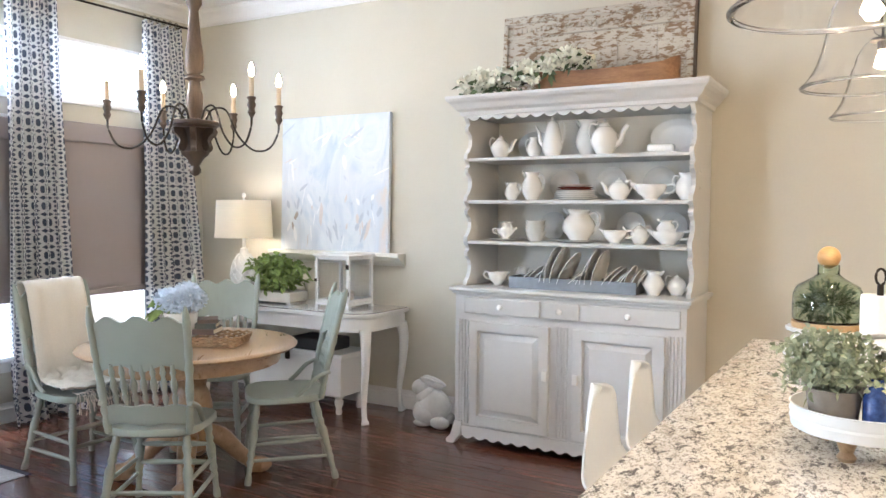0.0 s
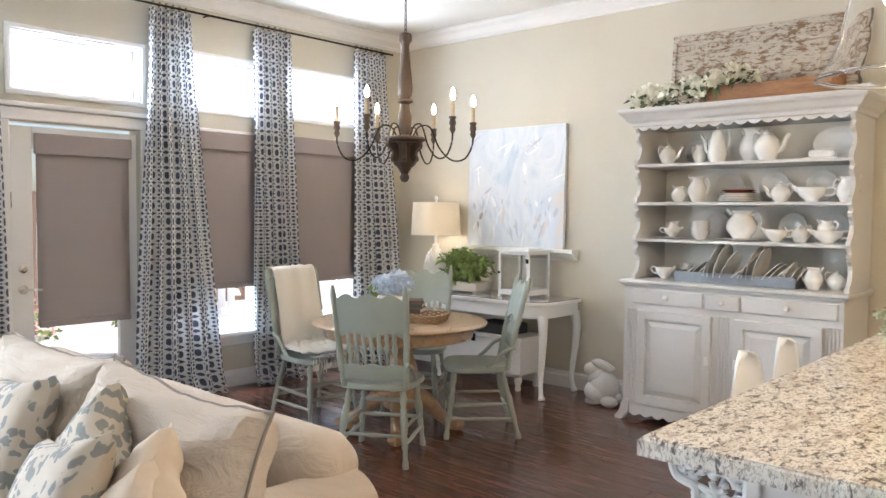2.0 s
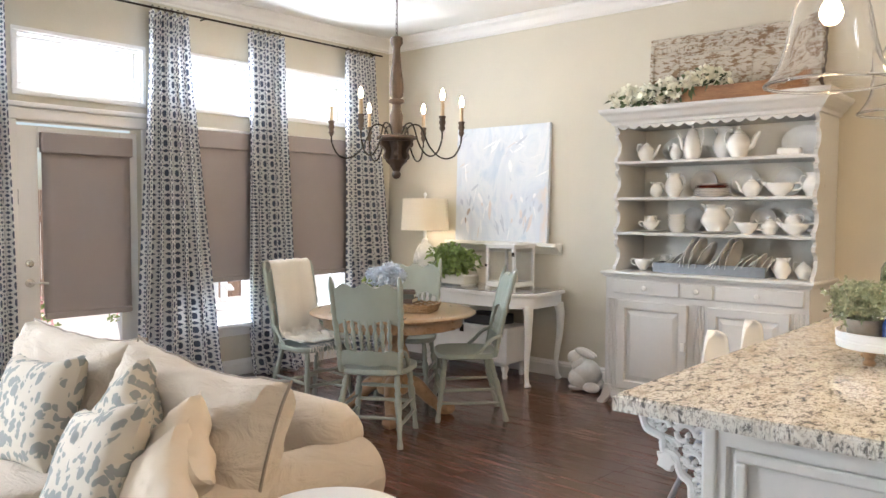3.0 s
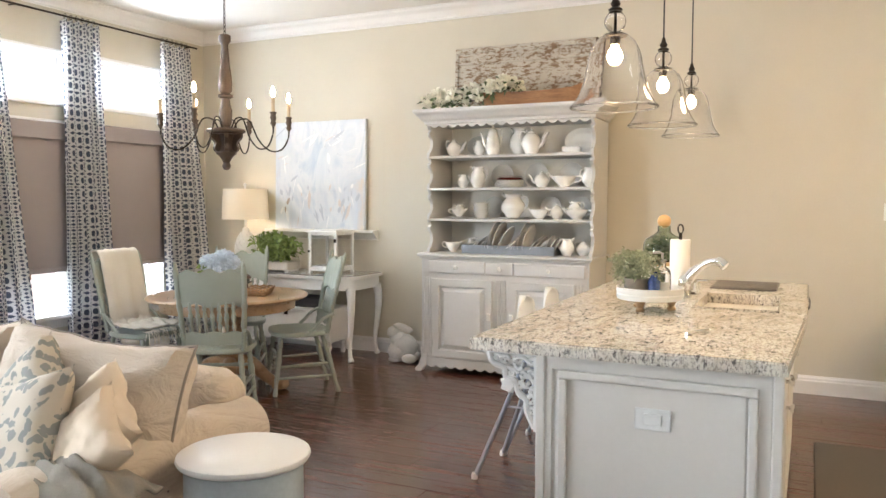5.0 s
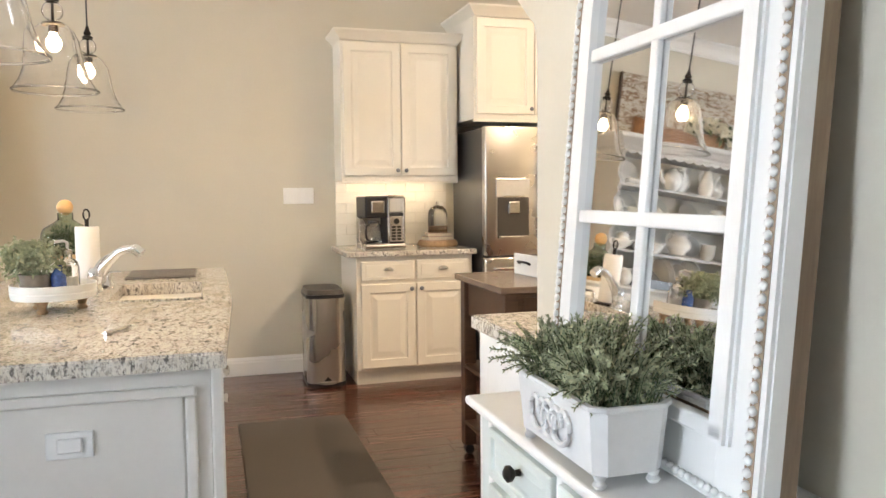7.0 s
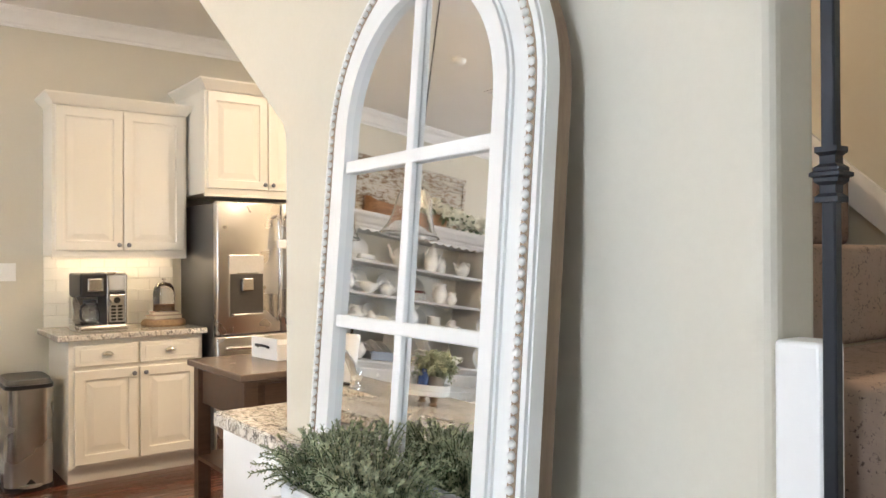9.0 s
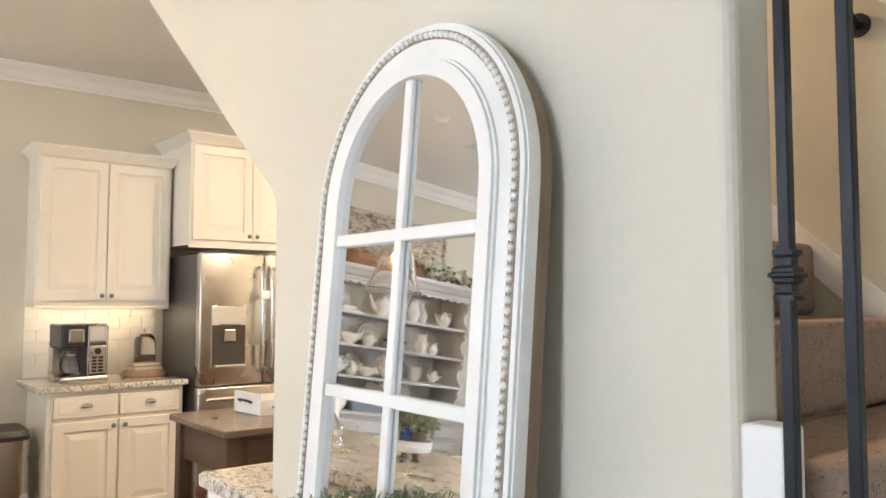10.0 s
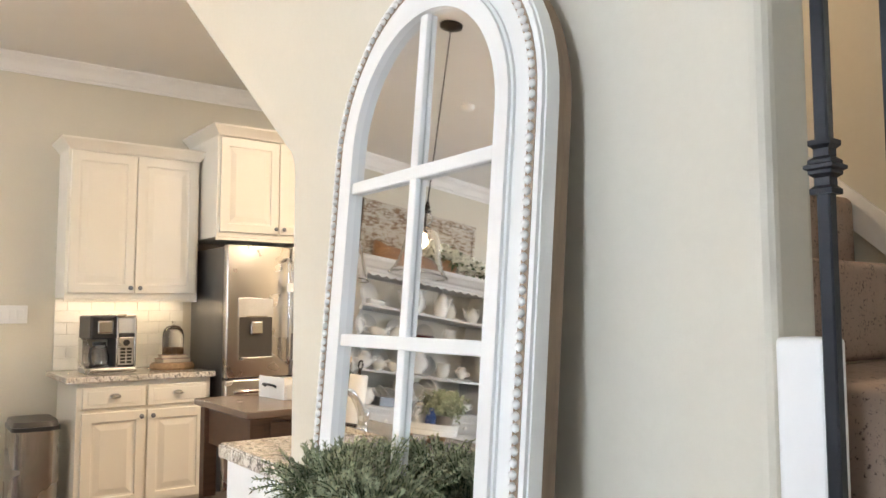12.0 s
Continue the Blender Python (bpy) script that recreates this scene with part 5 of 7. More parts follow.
for sx, x in ((1, a1 - .045), (-1, a0 + .09)):
    for sy, y in ((-1, b0 + .07), (1, b1 - .05)):
        k = .7
        pts = curve_pts([(x, y, .62), (x + sx * .018 * k, y + sy * .018 * k, .52), (x + sx * .012 * k, y + sy * .012 * k, .36), (x - sx * .012, y - sy * .004, .16), (x - sx * .008, y - sy * .002, .05), (x + sx * .008, y + sy * .006, .0)], 25)
        n = len(pts)
        rr = [.042 - .024 * min(1, i / (n * .62)) for i in range(n - 5)] + [.019, .021, .025, .027, .024]
        part("leg", tube(B(), pts, .02, 10, taper=rr), WHITE, co, smooth=True)


def shell(prof, m, name, parent, seg=32, at=(0, 0, 0), **k):
    return part(name, lathe(B(), prof, seg, at, **k), m, parent, smooth=True)


lp = thing("table_lamp", at_(-3.775, 3.46, CZ), "white lattice table lamp with a lit cream drum shade", "lamp")
shell([(0, 0), (.075, 0), (.075, .018), (.05, .025), (.07, .06), (.095, .13), (.10, .19), (.085, .26), (.05, .32), (.03, .345), (.03, .37), (.014, .38), (.014, .47), (0, .47)], WHITE, "base", lp, lobes=14, depth=.03)
bm = B()
for k in range(10):
    for s in (-1, 1):
        tube(bm, [((.004 + r) * math.cos(2 * math.pi * k / 10 + s * t * 2.4), (.004 + r) * math.sin(2 * math.pi * k / 10 + s * t * 2.4), z) for t, r, z in ((0, .068, .055), (.2, .09, .11), (.4, .101, .17), (.6, .095, .225), (.8, .075, .28), (1, .045, .33))], .004, 6)
part("lattice", bm, WHITE, lp, smooth=True)
sh = lathe(B(), [(.215, .455), (.20, .735), (.197, .735), (.212, .455)], 48)
LS, n_, l_, b_ = nodes_of("lit_shade_linen")
b_.inputs["Base Color"].default_value = (.84, .78, .66, 1)
b_.inputs["Roughness"].default_value = .9
tl = n_.new("ShaderNodeBsdfTranslucent")
tl.inputs[0].default_value = (.94, .88, .76, 1)
mx = n_.new("ShaderNodeMixShader")
mx.inputs[0].default_value = .22
l_.new(b_.outputs[0], mx.inputs[1])
l_.new(tl.outputs[0], mx.inputs[2])
l_.new(mx.outputs[0], n_["Material Output"].inputs[0])
part("shade", sh, LS, lp, "cream linen drum shade", True)
part("finial", lathe(B(), [(0, .735), (.012, .735), (.006, .75), (.016, .765), (.014, .785), (0, .792)], 14), WHITE, lp, smooth=True)
part("harp", tube(B(), curve_pts([(0, .045, .48), (0, .06, .58), (0, .03, .70), (0, 0, .735), (0, -.03, .70), (0, -.06, .58), (0, -.045, .48)], 24), .003, 6), BRONZE, lp)
shell([(0, .475), (.016, .48), (.018, .51), (.032, .55), (.034, .58), (.02, .61), (0, .617)], glow("lamp_bulb_glow", (1, .85, .66), 46), "bulb", lp, 16)

pp = thing("potted_plant", at_(-3.36, 3.38, CZ), "leafy green plant in a low white wooden box", "plant")
part("planter_box", box(B(), -.19, .19, -.10, .10, .012, .085, .008), worn("white_wash", (.62, .60, .54), (.35, .27, .2), .7, .33, 22), pp)
for x in (-.16, .16):
    part("foot", box(B(), x - .02, x + .02, -.08, .08, 0, .011), WORNWHITE, pp)
rng = random.Random(21)
bm, bs = B(), B()
for k in range(70):
    a, r = rng.uniform(0, 6.28), rng.uniform(.05, .26)
    tip = Vector((r * 1.05 * math.cos(a), r * .62 * math.sin(a), rng.uniform(.14, .36) - r * .25))
    pts = curve_pts([(tip.x * .2, tip.y * .2, .08), (tip.x * .6, tip.y * .6, tip.z * .8 + .04), tuple(tip)], 8)
    tube(bs, pts, .0016, 4)
    for p in pts[3:]:
        leaf_cloud(bm, p, (.022, .022, .02), 4, .062, .032, rng, .35, 0.0)
part("leaves", bm, LEAF, pp)
part("stems", bs, LEAFDARK, pp)

ln = thing("lantern", at_(-2.80, 3.42, CZ, 0), "white wooden lantern with glass panes and a small latch", "lantern")
W_, D_, H_ = .142, .142, .35
part("base", box(B(), -W_, W_, -D_, D_, .02, .042, .006), WORNWHITE, ln)
part("top", box(box(B(), -W_ - .012, W_ + .012, -D_ - .012, D_ + .012, H_, H_ + .018, .006), -W_ * .8, W_ * .8, -D_ * .7, D_ * .7, H_ + .018, H_ + .028, .004), WORNWHITE, ln)
for x in (-W_ + .011, W_ - .011):
    for y in (-D_ + .011, D_ - .011):
        part("post", box(B(), x - .011, x + .011, y - .011, y + .011, .0425, H_ - .0005, .002), WORNWHITE, ln)
        part("foot", box(B(), x - .014, x + .014, y - .014, y + .014, 0, .0195, .003), WORNWHITE, ln)
for y in (-D_ + .011, D_ - .011):
    part("rail", box(B(), -W_ + .0225, W_ - .0225, y - .009, y + .009, .043, .062, .002), WORNWHITE, ln)
    part("rail", box(B(), -W_ + .0225, W_ - .0225, y - .009, y + .009, H_ - .02, H_ - .001, .002), WORNWHITE, ln)
    part("pane", box(B(), -W_ + .0225, W_ - .0225, y - .0015, y + .0015, .0625, H_ - .0205), GLASS, ln)
for x in (-W_ + .011, W_ - .011):
    part("pane", box(B(), x - .0015, x + .0015, -D_ + .0225, D_ - .0225, .0625, H_ - .0205), GLASS, ln)
    for z0 in (.043, H_ - .02):
        part("rail", box(B(), x - .009, x + .009, -D_ + .0225, D_ - .0225, z0, z0 + .019, .002), WORNWHITE, ln)
for z0 in (.09, .27):
    part("hinge", box(B(), W_ - .022, W_ + .003, -D_ - .004, -D_ - .0005, z0, z0 + .032, .001), BRONZE, ln, "dark metal hinge")
part("latch", box(B(), -W_ - .004, -W_ + .018, -D_ - .006, -D_ - .0005, .18, .20, .002), BRONZE, ln, "dark metal latch")
part("candle", lathe(B(), [(0, .043), (.04, .043), (.04, .11), (.03, .115), (0, .108)], 20, (.03, 0, 0)), plain("wax", (.75, .68, .55), .5, sub=0.1), ln, smooth=True)

le = thing("picture_ledge", Matrix.Translation((-3.05, YB, 1.0)), "cream moulded wooden picture ledge", "shelf")
bm = B()
run_profile(bm, [(0, 0), (.012, 0), (.016, .012), (.05, .035), (.075, .06), (.095, .066), (.095, .09), (0, .09)], (-.62, 0, 0), (.565, 0, 0), (0, -1, 0))
part("ledge", bm, plain("cream_paint", (.76, .74, .67), .45, vary=.04), le)
pa = thing("painting", Matrix.Translation((-3.085, YB - .012, 1.092)) @ Matrix.Rotation(radians(-1.6), 4, "X"), "pale abstract canvas in soft blues, white and blush", "painting")
part("canvas", box(B(), -.49, .49, -.045, -.012, 0, .985, .004), canvas(), pa)
rng = random.Random(33)
STROKES = [plain("paint_slate", (.50, .54, .60), .5, vary=.12, relief=.5), plain("paint_blush", (.66, .60, .57), .5, vary=.12, relief=.5), plain("paint_white", (.82, .83, .84), .5, vary=.05, relief=.5), plain("paint_umber", (.40, .34, .30), .5, vary=.3, relief=.5)]
for k in range(58):
    low = rng.random() < .55
    x = rng.uniform(-.44, .44)
    z = rng.uniform(.05, .42) if low else rng.uniform(.35, .93)
    w, h = rng.uniform(.004, .02), rng.uniform(.03, .17)
    lean = rng.uniform(-25, 25) if low else rng.uniform(-80, 80)
    c = 0 if rng.random() < .38 else (1 if rng.random() < .35 else 2)
    if x < -.3 and z < .3 and rng.random() < .8:
        c = 3
    pts = [(x + h * math.sin(radians(lean)) * (t - .5) + .008 * noise.noise((k, t * 2, 0)), 0, z + h * math.cos(radians(lean)) * (t - .5)) for t in (0, .25, .5, .75, 1)]
    bm = B()
    L_ = [bm.verts.new((p[0] - w * f, -.0458 - .0004 * (k % 7), p[2])) for p, f in zip(pts, (.3, .9, 1, .8, .2))]
    R_ = [bm.verts.new((p[0] + w * f, -.0458 - .0004 * (k % 7), p[2])) for p, f in zip(pts, (.2, .8, 1, .9, .3))]
    for i in range(4):
        bm.faces.new((L_[i], R_[i], R_[i + 1], L_[i + 1]))
    part("brush_stroke", bm, STROKES[c], pa)

cb = thing("blanket_chest", at_(-3.18, 3.42, 0), "distressed white wooden chest on turned legs", "chest")
part("body", box(B(), -.45, .45, -.13, .17, .125, .385, .005), WORNWHITE, cb)
part("lid", box(B(), -.47, .47, -.15, .18, .387, .42, .006), WORNWHITE, cb)
for x in (-.41, .41):
    for y in (-.10, .13):
        part("leg", lathe(B(), [(0, 0), (.018, 0), (.024, .02), (.018, .04), (.03, .07), (.032, .09), (.022, .105), (.035, .124), (0, .124)], 14, (x, y, 0)), WORNWHITE, cb, smooth=True)
part("lock_plate", box(B(), -.02, .02, -.158, -.1505, .35, .41, .002), BRONZE, cb, "dark metal lock plate")
bx_ = thing("storage_basket", at_(-3.0, 3.42, .42), "dark grey fabric bin on a white chest", "basket")
part("bin", box(B(), -.19, .16, -.12, .12, 0, .085, .012), plain("charcoal_cloth", (.07, .072, .08), .9, vary=.2), bx_)

rb = thing("rabbit_statue", at_(-2.075, 3.42, 0, 12), "white weathered stone garden rabbit", "statue")
bm = B()
for c, r in (((0.0, 0, .12), (.115, .085, .12)), ((-.035, 0, .09), (.11, .09, .09)), ((-.09, 0, .245), (.062, .05, .055)), ((-.05, 0, .19), (.07, .06, .07)), ((-.07, -.04, .025), (.06, .03, .025)), ((-.07, .04, .025), (.06, .03, .025)), ((.06, -.07, .04), (.065, .03, .04)), ((.06, .07, .04), (.065, .03, .04)), ((.105, 0, .06), (.035, .035, .035))):
    bmesh.ops.create_icosphere(bm, subdivisions=3, radius=1, matrix=Matrix.Translation(c) @ Matrix.Diagonal((*r, 1)))
for s in (-1, 1):
    bmesh.ops.create_icosphere(bm, subdivisions=3, radius=1, matrix=Matrix.Translation((-.01, s * .028, .285)) @ Matrix.Rotation(radians(20), 4, "Y") @ Matrix.Diagonal((.085, .013, .026, 1)))
part("figure", bm, STONE, rb, smooth=True)

# floor cloth by the door
mt = thing("door_mat", Matrix.Translation((-3.95, 1.0, 0)), "pale patterned door mat with a dark edge", "rug")
part("mat", box(B(), -.42, .55, -.55, .5, .001, .008, .003), plain("mat_weave", (.50, .51, .54), .95, vary=.32, grain=60, relief=.6), mt)
part("binding", box(B(), -.43, .56, .5005, .53, .001, .009, .003), plain("mat_binding", (.05, .06, .09), .9), mt)

# ---- chandelier ----
cd = thing("chandelier", Matrix.Translation((-2.87, 2.17, CEIL)), "dark turned wood chandelier with six lit candle arms", "chandelier")
Z = lambda z: 1.34 + (z - 1.34) * 1.04 - CEIL
part("canopy", lathe(B(), [(0, 0), (.06, 0), (.058, -.012), (.02, -.03), (0, -.03)], 20), BRONZE, cd, smooth=True)
for k in range(13):
    z = -.035 - k * .031
    m = Matrix.Translation((0, 0, z - .018)) @ Matrix.Rotation(radians(90 * (k % 2)), 4, "Z")
    part("chain_link", tube(B(), [(.008 * math.cos(a), 0, .02 * math.sin(a)) for a in [q * math.pi / 6 for q in range(12)]], .0025, 6, True), BRONZE, cd, smooth=True, at=m)
prof = [(0, 2.50), (.03, 2.50), (.042, 2.49), (.042, 2.455), (.028, 2.435), (.024, 2.42), (.03, 2.35), (.036, 2.28), (.045, 2.22), (.05, 2.16), (.046, 2.11), (.03, 2.095), (.052, 2.085), (.055, 2.07), (.03, 2.058), (.034, 2.02), (.046, 1.98), (.042, 1.90), (.03, 1.865), (.05, 1.86), (.05, 1.845), (0, 1.845)]
part("column", lathe(B(), [(r, Z(z)) for r, z in prof], 24, lobes=10, depth=.012), CHANDWOOD, cd, smooth=True)
HUBWOOD = wood("dark_carved_wood", (0.028, 0.018, 0.012), (0.085, 0.055, 0.036), 0.6, (12, 12, 1.2), 3.0, 0.0, 0.0, 0.5)
part("plate", lathe(B(), [(r, Z(z)) for r, z in [(0, 1.85), (.125, 1.85), (.138, 1.842), (.138, 1.828), (.12, 1.822), (.115, 1.812), (0, 1.812)]], 32), HUBWOOD, cd, "dark carved plate", True)
part("hub", lathe(B(), [(r, Z(z)) for r, z in [(0, 1.812), (.075, 1.812), (.06, 1.79), (.05, 1.74), (.06, 1.70), (.075, 1.69), (.07, 1.675), (.045, 1.655), (.03, 1.63), (.022, 1.615), (.03, 1.60), (.03, 1.585), (.018, 1.568), (0, 1.562)]], 28, lobes=6, depth=.05), HUBWOOD, cd, "dark carved hub", True)
for k in range(6):
    bm = B()
    prism(bm, [(p.x, Z(p.y)) for p in curve_pts([(.05, 1.812, 0), (.115, 1.812, 0), (.118, 1.785, 0), (.10, 1.77, 0), (.085, 1.745, 0), (.095, 1.715, 0), (.085, 1.695, 0), (.06, 1.69, 0), (.04, 1.72, 0)], 32)], .026, Matrix.Translation((0, -.013, 0)))
    part("corbel", bm, HUBWOOD, cd, at=Matrix.Rotation(radians(60 * k + 12), 4, "Z") @ Matrix.Diagonal((1.04, 1.04, 1, 1)))
for ang in (42, -4, -76, -138, -199, -252):
    a = radians(ang)
    m = Matrix.Rotation(a, 4, "Z") @ Matrix.Diagonal((1.04, 1.04, 1, 1))
    arm = part("arm", tube(B(), curve_pts([(.05, 0, Z(1.85)), (.09, 0, Z(1.915)), (.16, 0, Z(1.91)), (.22, 0, Z(1.78)), (.30, 0, Z(1.705)), (.38, 0, Z(1.715)), (.425, 0, Z(1.79)), (.432, 0, Z(1.85))], 35), .0055, 8), BRONZE, cd, smooth=True, at=m)
    hold = part("candle_holder", lathe(B(), [(0, Z(1.845)), (.008, Z(1.845)), (.02, Z(1.87)), (.014, Z(1.885)), (.022, Z(1.905)), (.016, Z(1.925)), (.024, Z(1.942)), (.018, Z(1.946)), (0, Z(1.946))], 14, (.432, 0, 0)), CHANDWOOD, arm, "turned wooden cup", True)
    part("candle_sleeve", lathe(B(), [(0, Z(1.946)), (.0125, Z(1.946)), (.0125, Z(2.045)), (0, Z(2.045))], 12, (.432, 0, 0)), plain("candle_sleeve", (.55, .42, .27), .6), arm, "tan candle sleeve", True)
    part("bulb", lathe(B(), [(0, Z(2.045)), (.008, Z(2.047)), (.013, Z(2.063)), (.014, Z(2.075)), (.01, Z(2.093)), (.0035, Z(2.11)), (0, Z(2.115))], 12, (.432, 0, 0)), BULB, arm, "lit candle bulb", True)


# ---- kitchen island ----
ISX0, ISX1, ISY1 = .215, .925, 2.22
isl = thing("kitchen_island", Matrix.Translation((.57, 1.13, 0)), "off-white panelled kitchen island with drawers and doors", "island")
ox, oy = .57, 1.13
part("body", box(B(), ISX0 - ox + .012, ISX1 - ox - .022, .075 - oy, ISY1 - oy, .08, .874), ISLAND, isl)
part("plinth", box(B(), ISX0 - ox + .03, ISX1 - ox - .07, .10 - oy, ISY1 - oy - .02, 0, .0795), BLACK, isl)
bm = raised_panel(B(), ISX0 - ox + .0, ISX1 - ox - .022, .02, .874, .05 - oy, .024, .05, .006, .014)
part("end_panel", bm, ISLAND, isl, "raised end panel")
for x in (ISX0 - ox - .004, ISX1 - ox - .022):
    part("corner_stile", box(B(), x, x + .03, .043 - oy, .0745 - oy, .0, .874, .005), ISLAND, isl)
for q in ((.284, .868, .80, .828), (.284, .868, .07, .098), (.284, .312, .0985, .7995), (.84, .868, .0985, .7995)):
    part("panel_moulding", box(B(), q[0] - ox, q[1] - ox, .036 - oy, .0505 - oy, q[2], q[3], .007, 3), ISLAND, isl)
out_ = part("outlet_plate", box(B(), -.053, .053, -.007, .0, -.033, .033, .003), WHITE, isl, "white outlet plate", at=Matrix.Translation((.575 - ox, .0525 - oy, .703)))
part("outlet", box(B(), -.028, .028, -.012, -.0072, -.018, .018, .004), WHITE, out_)
n = 4
for k in range(n):
    y0 = .09 + k * (ISY1 - .1) / n
    y1 = y0 + (ISY1 - .1) / n - .006
    rz = Matrix.Translation((ISX1 - ox, 0, 0)) @ Matrix.Rotation(radians(90), 4, "Z")
    for z0, z1, nm in ((.72, .86, "drawer"), (.10, .71, "cabinet_door")):
        if nm == "drawer":
            bm = box(B(), y0 - oy, y1 - oy, 0, .02, z0, z1, .005)
        else:
            bm = raised_panel(B(), y0 - oy, y1 - oy, z0, z1, 0, .02)
        f = part(nm, bm, ISLAND, isl, at=rz)
        yc = (y0 + y1) / 2 - oy if nm == "drawer" else y1 - oy - .03
        zc = .79 if nm == "drawer" else .65
        part("knob", lathe(B(), [(0, 0), (.006, 0), (.006, .012), (.014, .018), (.015, .026), (0, .03)], 14, (yc, 0, zc), Matrix.Rotation(radians(90), 4, "X")), CHROME, f, "chrome knob", True)
part("towel_bar", tube(B(), curve_pts([(.93 - ox, 1.62 - oy, .86), (.975 - ox, 1.63 - oy, .862), (.985 - ox, 1.70 - oy, .862), (.985 - ox, 2.0 - oy, .862), (.975 - ox, 2.07 - oy, .862), (.93 - ox, 2.08 - oy, .86)], 30), .009, 8), BRONZE, isl, "dark bronze towel bar", True)

# stone top with the sink cut out of it
top = thing("granite_worktop", Matrix.Translation((.47, 1.13, .875)), "speckled cream and black granite worktop, polished", "worktop")
xs = [0.0, .555, .875, .985]
ys = [0.0, 1.03, 1.55, 2.28]
bm = B()
grid = {}
for z in (0.0, .04):
    for i, x in enumerate(xs):
        for j, y in enumerate(ys):
            xx = x - (0.045 if (i == 3 and j == 0) else 0)
            grid[i, j, z] = bm.verts.new((xx - .47, y - 1.13, z))
for i in range(3):
    for j in range(3):
        if (i, j) == (1, 1):
            for a, b in (((1, 1), (2, 1)), ((2, 1), (2, 2)), ((2, 2), (1, 2)), ((1, 2), (1, 1))):
                bm.faces.new((grid[(*a, 0.0)], grid[(*b, 0.0)], grid[(*b, .04)], grid[(*a, .04)]))
            continue
        bm.faces.new([grid[a, b, .04] for a, b in ((i, j), (i + 1, j), (i + 1, j + 1), (i, j + 1))])
        bm.faces.new([grid[a, b, 0.0] for a, b in ((i, j), (i, j + 1), (i + 1, j + 1), (i + 1, j))])
ring = [(i, 0) for i in range(4)] + [(3, j) for j in range(1, 4)] + [(i, 3) for i in (2, 1, 0)] + [(0, j) for j in (2, 1)]
for a, b in zip(ring, ring[1:] + ring[:1]):
    bm.faces.new((grid[(*a, 0.0)], grid[(*b, 0.0)], grid[(*b, .04)], grid[(*a, .04)]))
bm.normal_update()
be = [e for e in bm.edges if e.verts[0].co.z > .03 and e.verts[1].co.z > .03 and any(abs(f.normal.z) < .5 for f in e.link_faces)]
bmesh.ops.bevel(bm, geom=be, offset=.007, segments=3, affect="EDGES")
part("slab", bm, GRANITE, top)
sk = thing("sink", Matrix.Translation((.715, 1.29, .874)), "double stainless steel undermount sink", "sink")
for y0, y1 in ((-.262, -.008), (.008, .262)):
    bm = B()
    a = [bm.verts.new(v) for v in ((-.165, y0, 0), (.165, y0, 0), (.165, y1, 0), (-.165, y1, 0))]
    b = [bm.verts.new(v) for v in ((-.15, y0 + .015, -.19), (.15, y0 + .015, -.19), (.15, y1 - .015, -.19), (-.15, y1 - .015, -.19))]
    for i in range(4):
        bm.faces.new((a[i], a[(i + 1) % 4], b[(i + 1) % 4], b[i]))
    bm.faces.new(b)
    bmesh.ops.bevel(bm, geom=[e for e in bm.edges if e.verts[0].co.z < -.01 or e.verts[1].co.z < -.01], offset=.03, segments=4, affect="EDGES")
    bw_ = part("bowl", bm, STEEL, sk, smooth=True)
    bw_.modifiers.new("thick", "SOLIDIFY").thickness = .002
    part("drain", lathe(B(), [(0, -.186), (.04, -.186), (.042, -.184), (.03, -.187), (0, -.188)], 20, (0, (y0 + y1) / 2, .0)), CHROME, sk, smooth=True)
part("divider", box(B(), -.16, .16, -.0075, .0075, -.06, -.004, .003), STEEL, sk)
fc = thing("faucet", at_(.475, 1.36, .915), "chrome single-lever kitchen faucet", "faucet")
part("base", lathe(B(), [(0, 0), (.032, 0), (.032, .006), (.026, .012), (.024, .05), (.03, .06), (.028, .085), (.018, .10), (0, .102)], 20), CHROME, fc, smooth=True)
part("spout", tube(B(), curve_pts([(.005, 0, .06), (.05, -.02, .12), (.10, -.04, .165), (.15, -.06, .175), (.18, -.07, .155)], 24), .016, 12, taper=[.02 - .005 * k / 24 + (.006 if k > 17 else 0) for k in range(25)]), CHROME, fc, smooth=True)
part("lever", tube(B(), curve_pts([(0, 0, .095), (.02, .01, .125), (.06, .02, .15), (.10, .03, .16)], 12), .007, 8), CHROME, fc, smooth=True)
so = thing("soap_pump", at_(.50, 1.56, .915), "chrome deck soap pump by the sink", "soap pump")
part("collar", lathe(B(), [(0, 0), (.022, 0), (.02, .012), (.012, .02), (.01, .05), (0, .05)], 16), CHROME, so, smooth=True)
part("nozzle", tube(B(), [(0, 0, .048), (.01, 0, .06), (.05, -.01, .062)], .006), CHROME, so, smooth=True)
dm = thing("drying_mat", Matrix.Translation((.69, 2.0, .915)), "dark grey ribbed drying mat by the sink", "mat")
part("mat", box(B(), -.155, .155, -.19, .19, .0005, .007, .003), plain("mat_grey", (.14, .125, .115), .8), dm)
for k in range(18):
    part("rib", box(B(), -.15, .15, -.175 + k * .02, -.165 + k * .02, .0072, .0105, .001, 1), plain("mat_rib", (.16, .145, .13), .8) if k == 0 else bpy.data.materials["mat_rib"], dm)
pn = thing("pen", at_(.66, .40, .915, -28), "clear plastic pen on the worktop", "pen")
part("barrel", tube(B(), [(0, -.07, .006), (0, .05, .006)], .005), CHROME, pn, smooth=True)
part("tip", tube(B(), [(0, .05, .006), (0, .068, .006)], .004, taper=[.005, .001]), WHITE, pn, smooth=True)

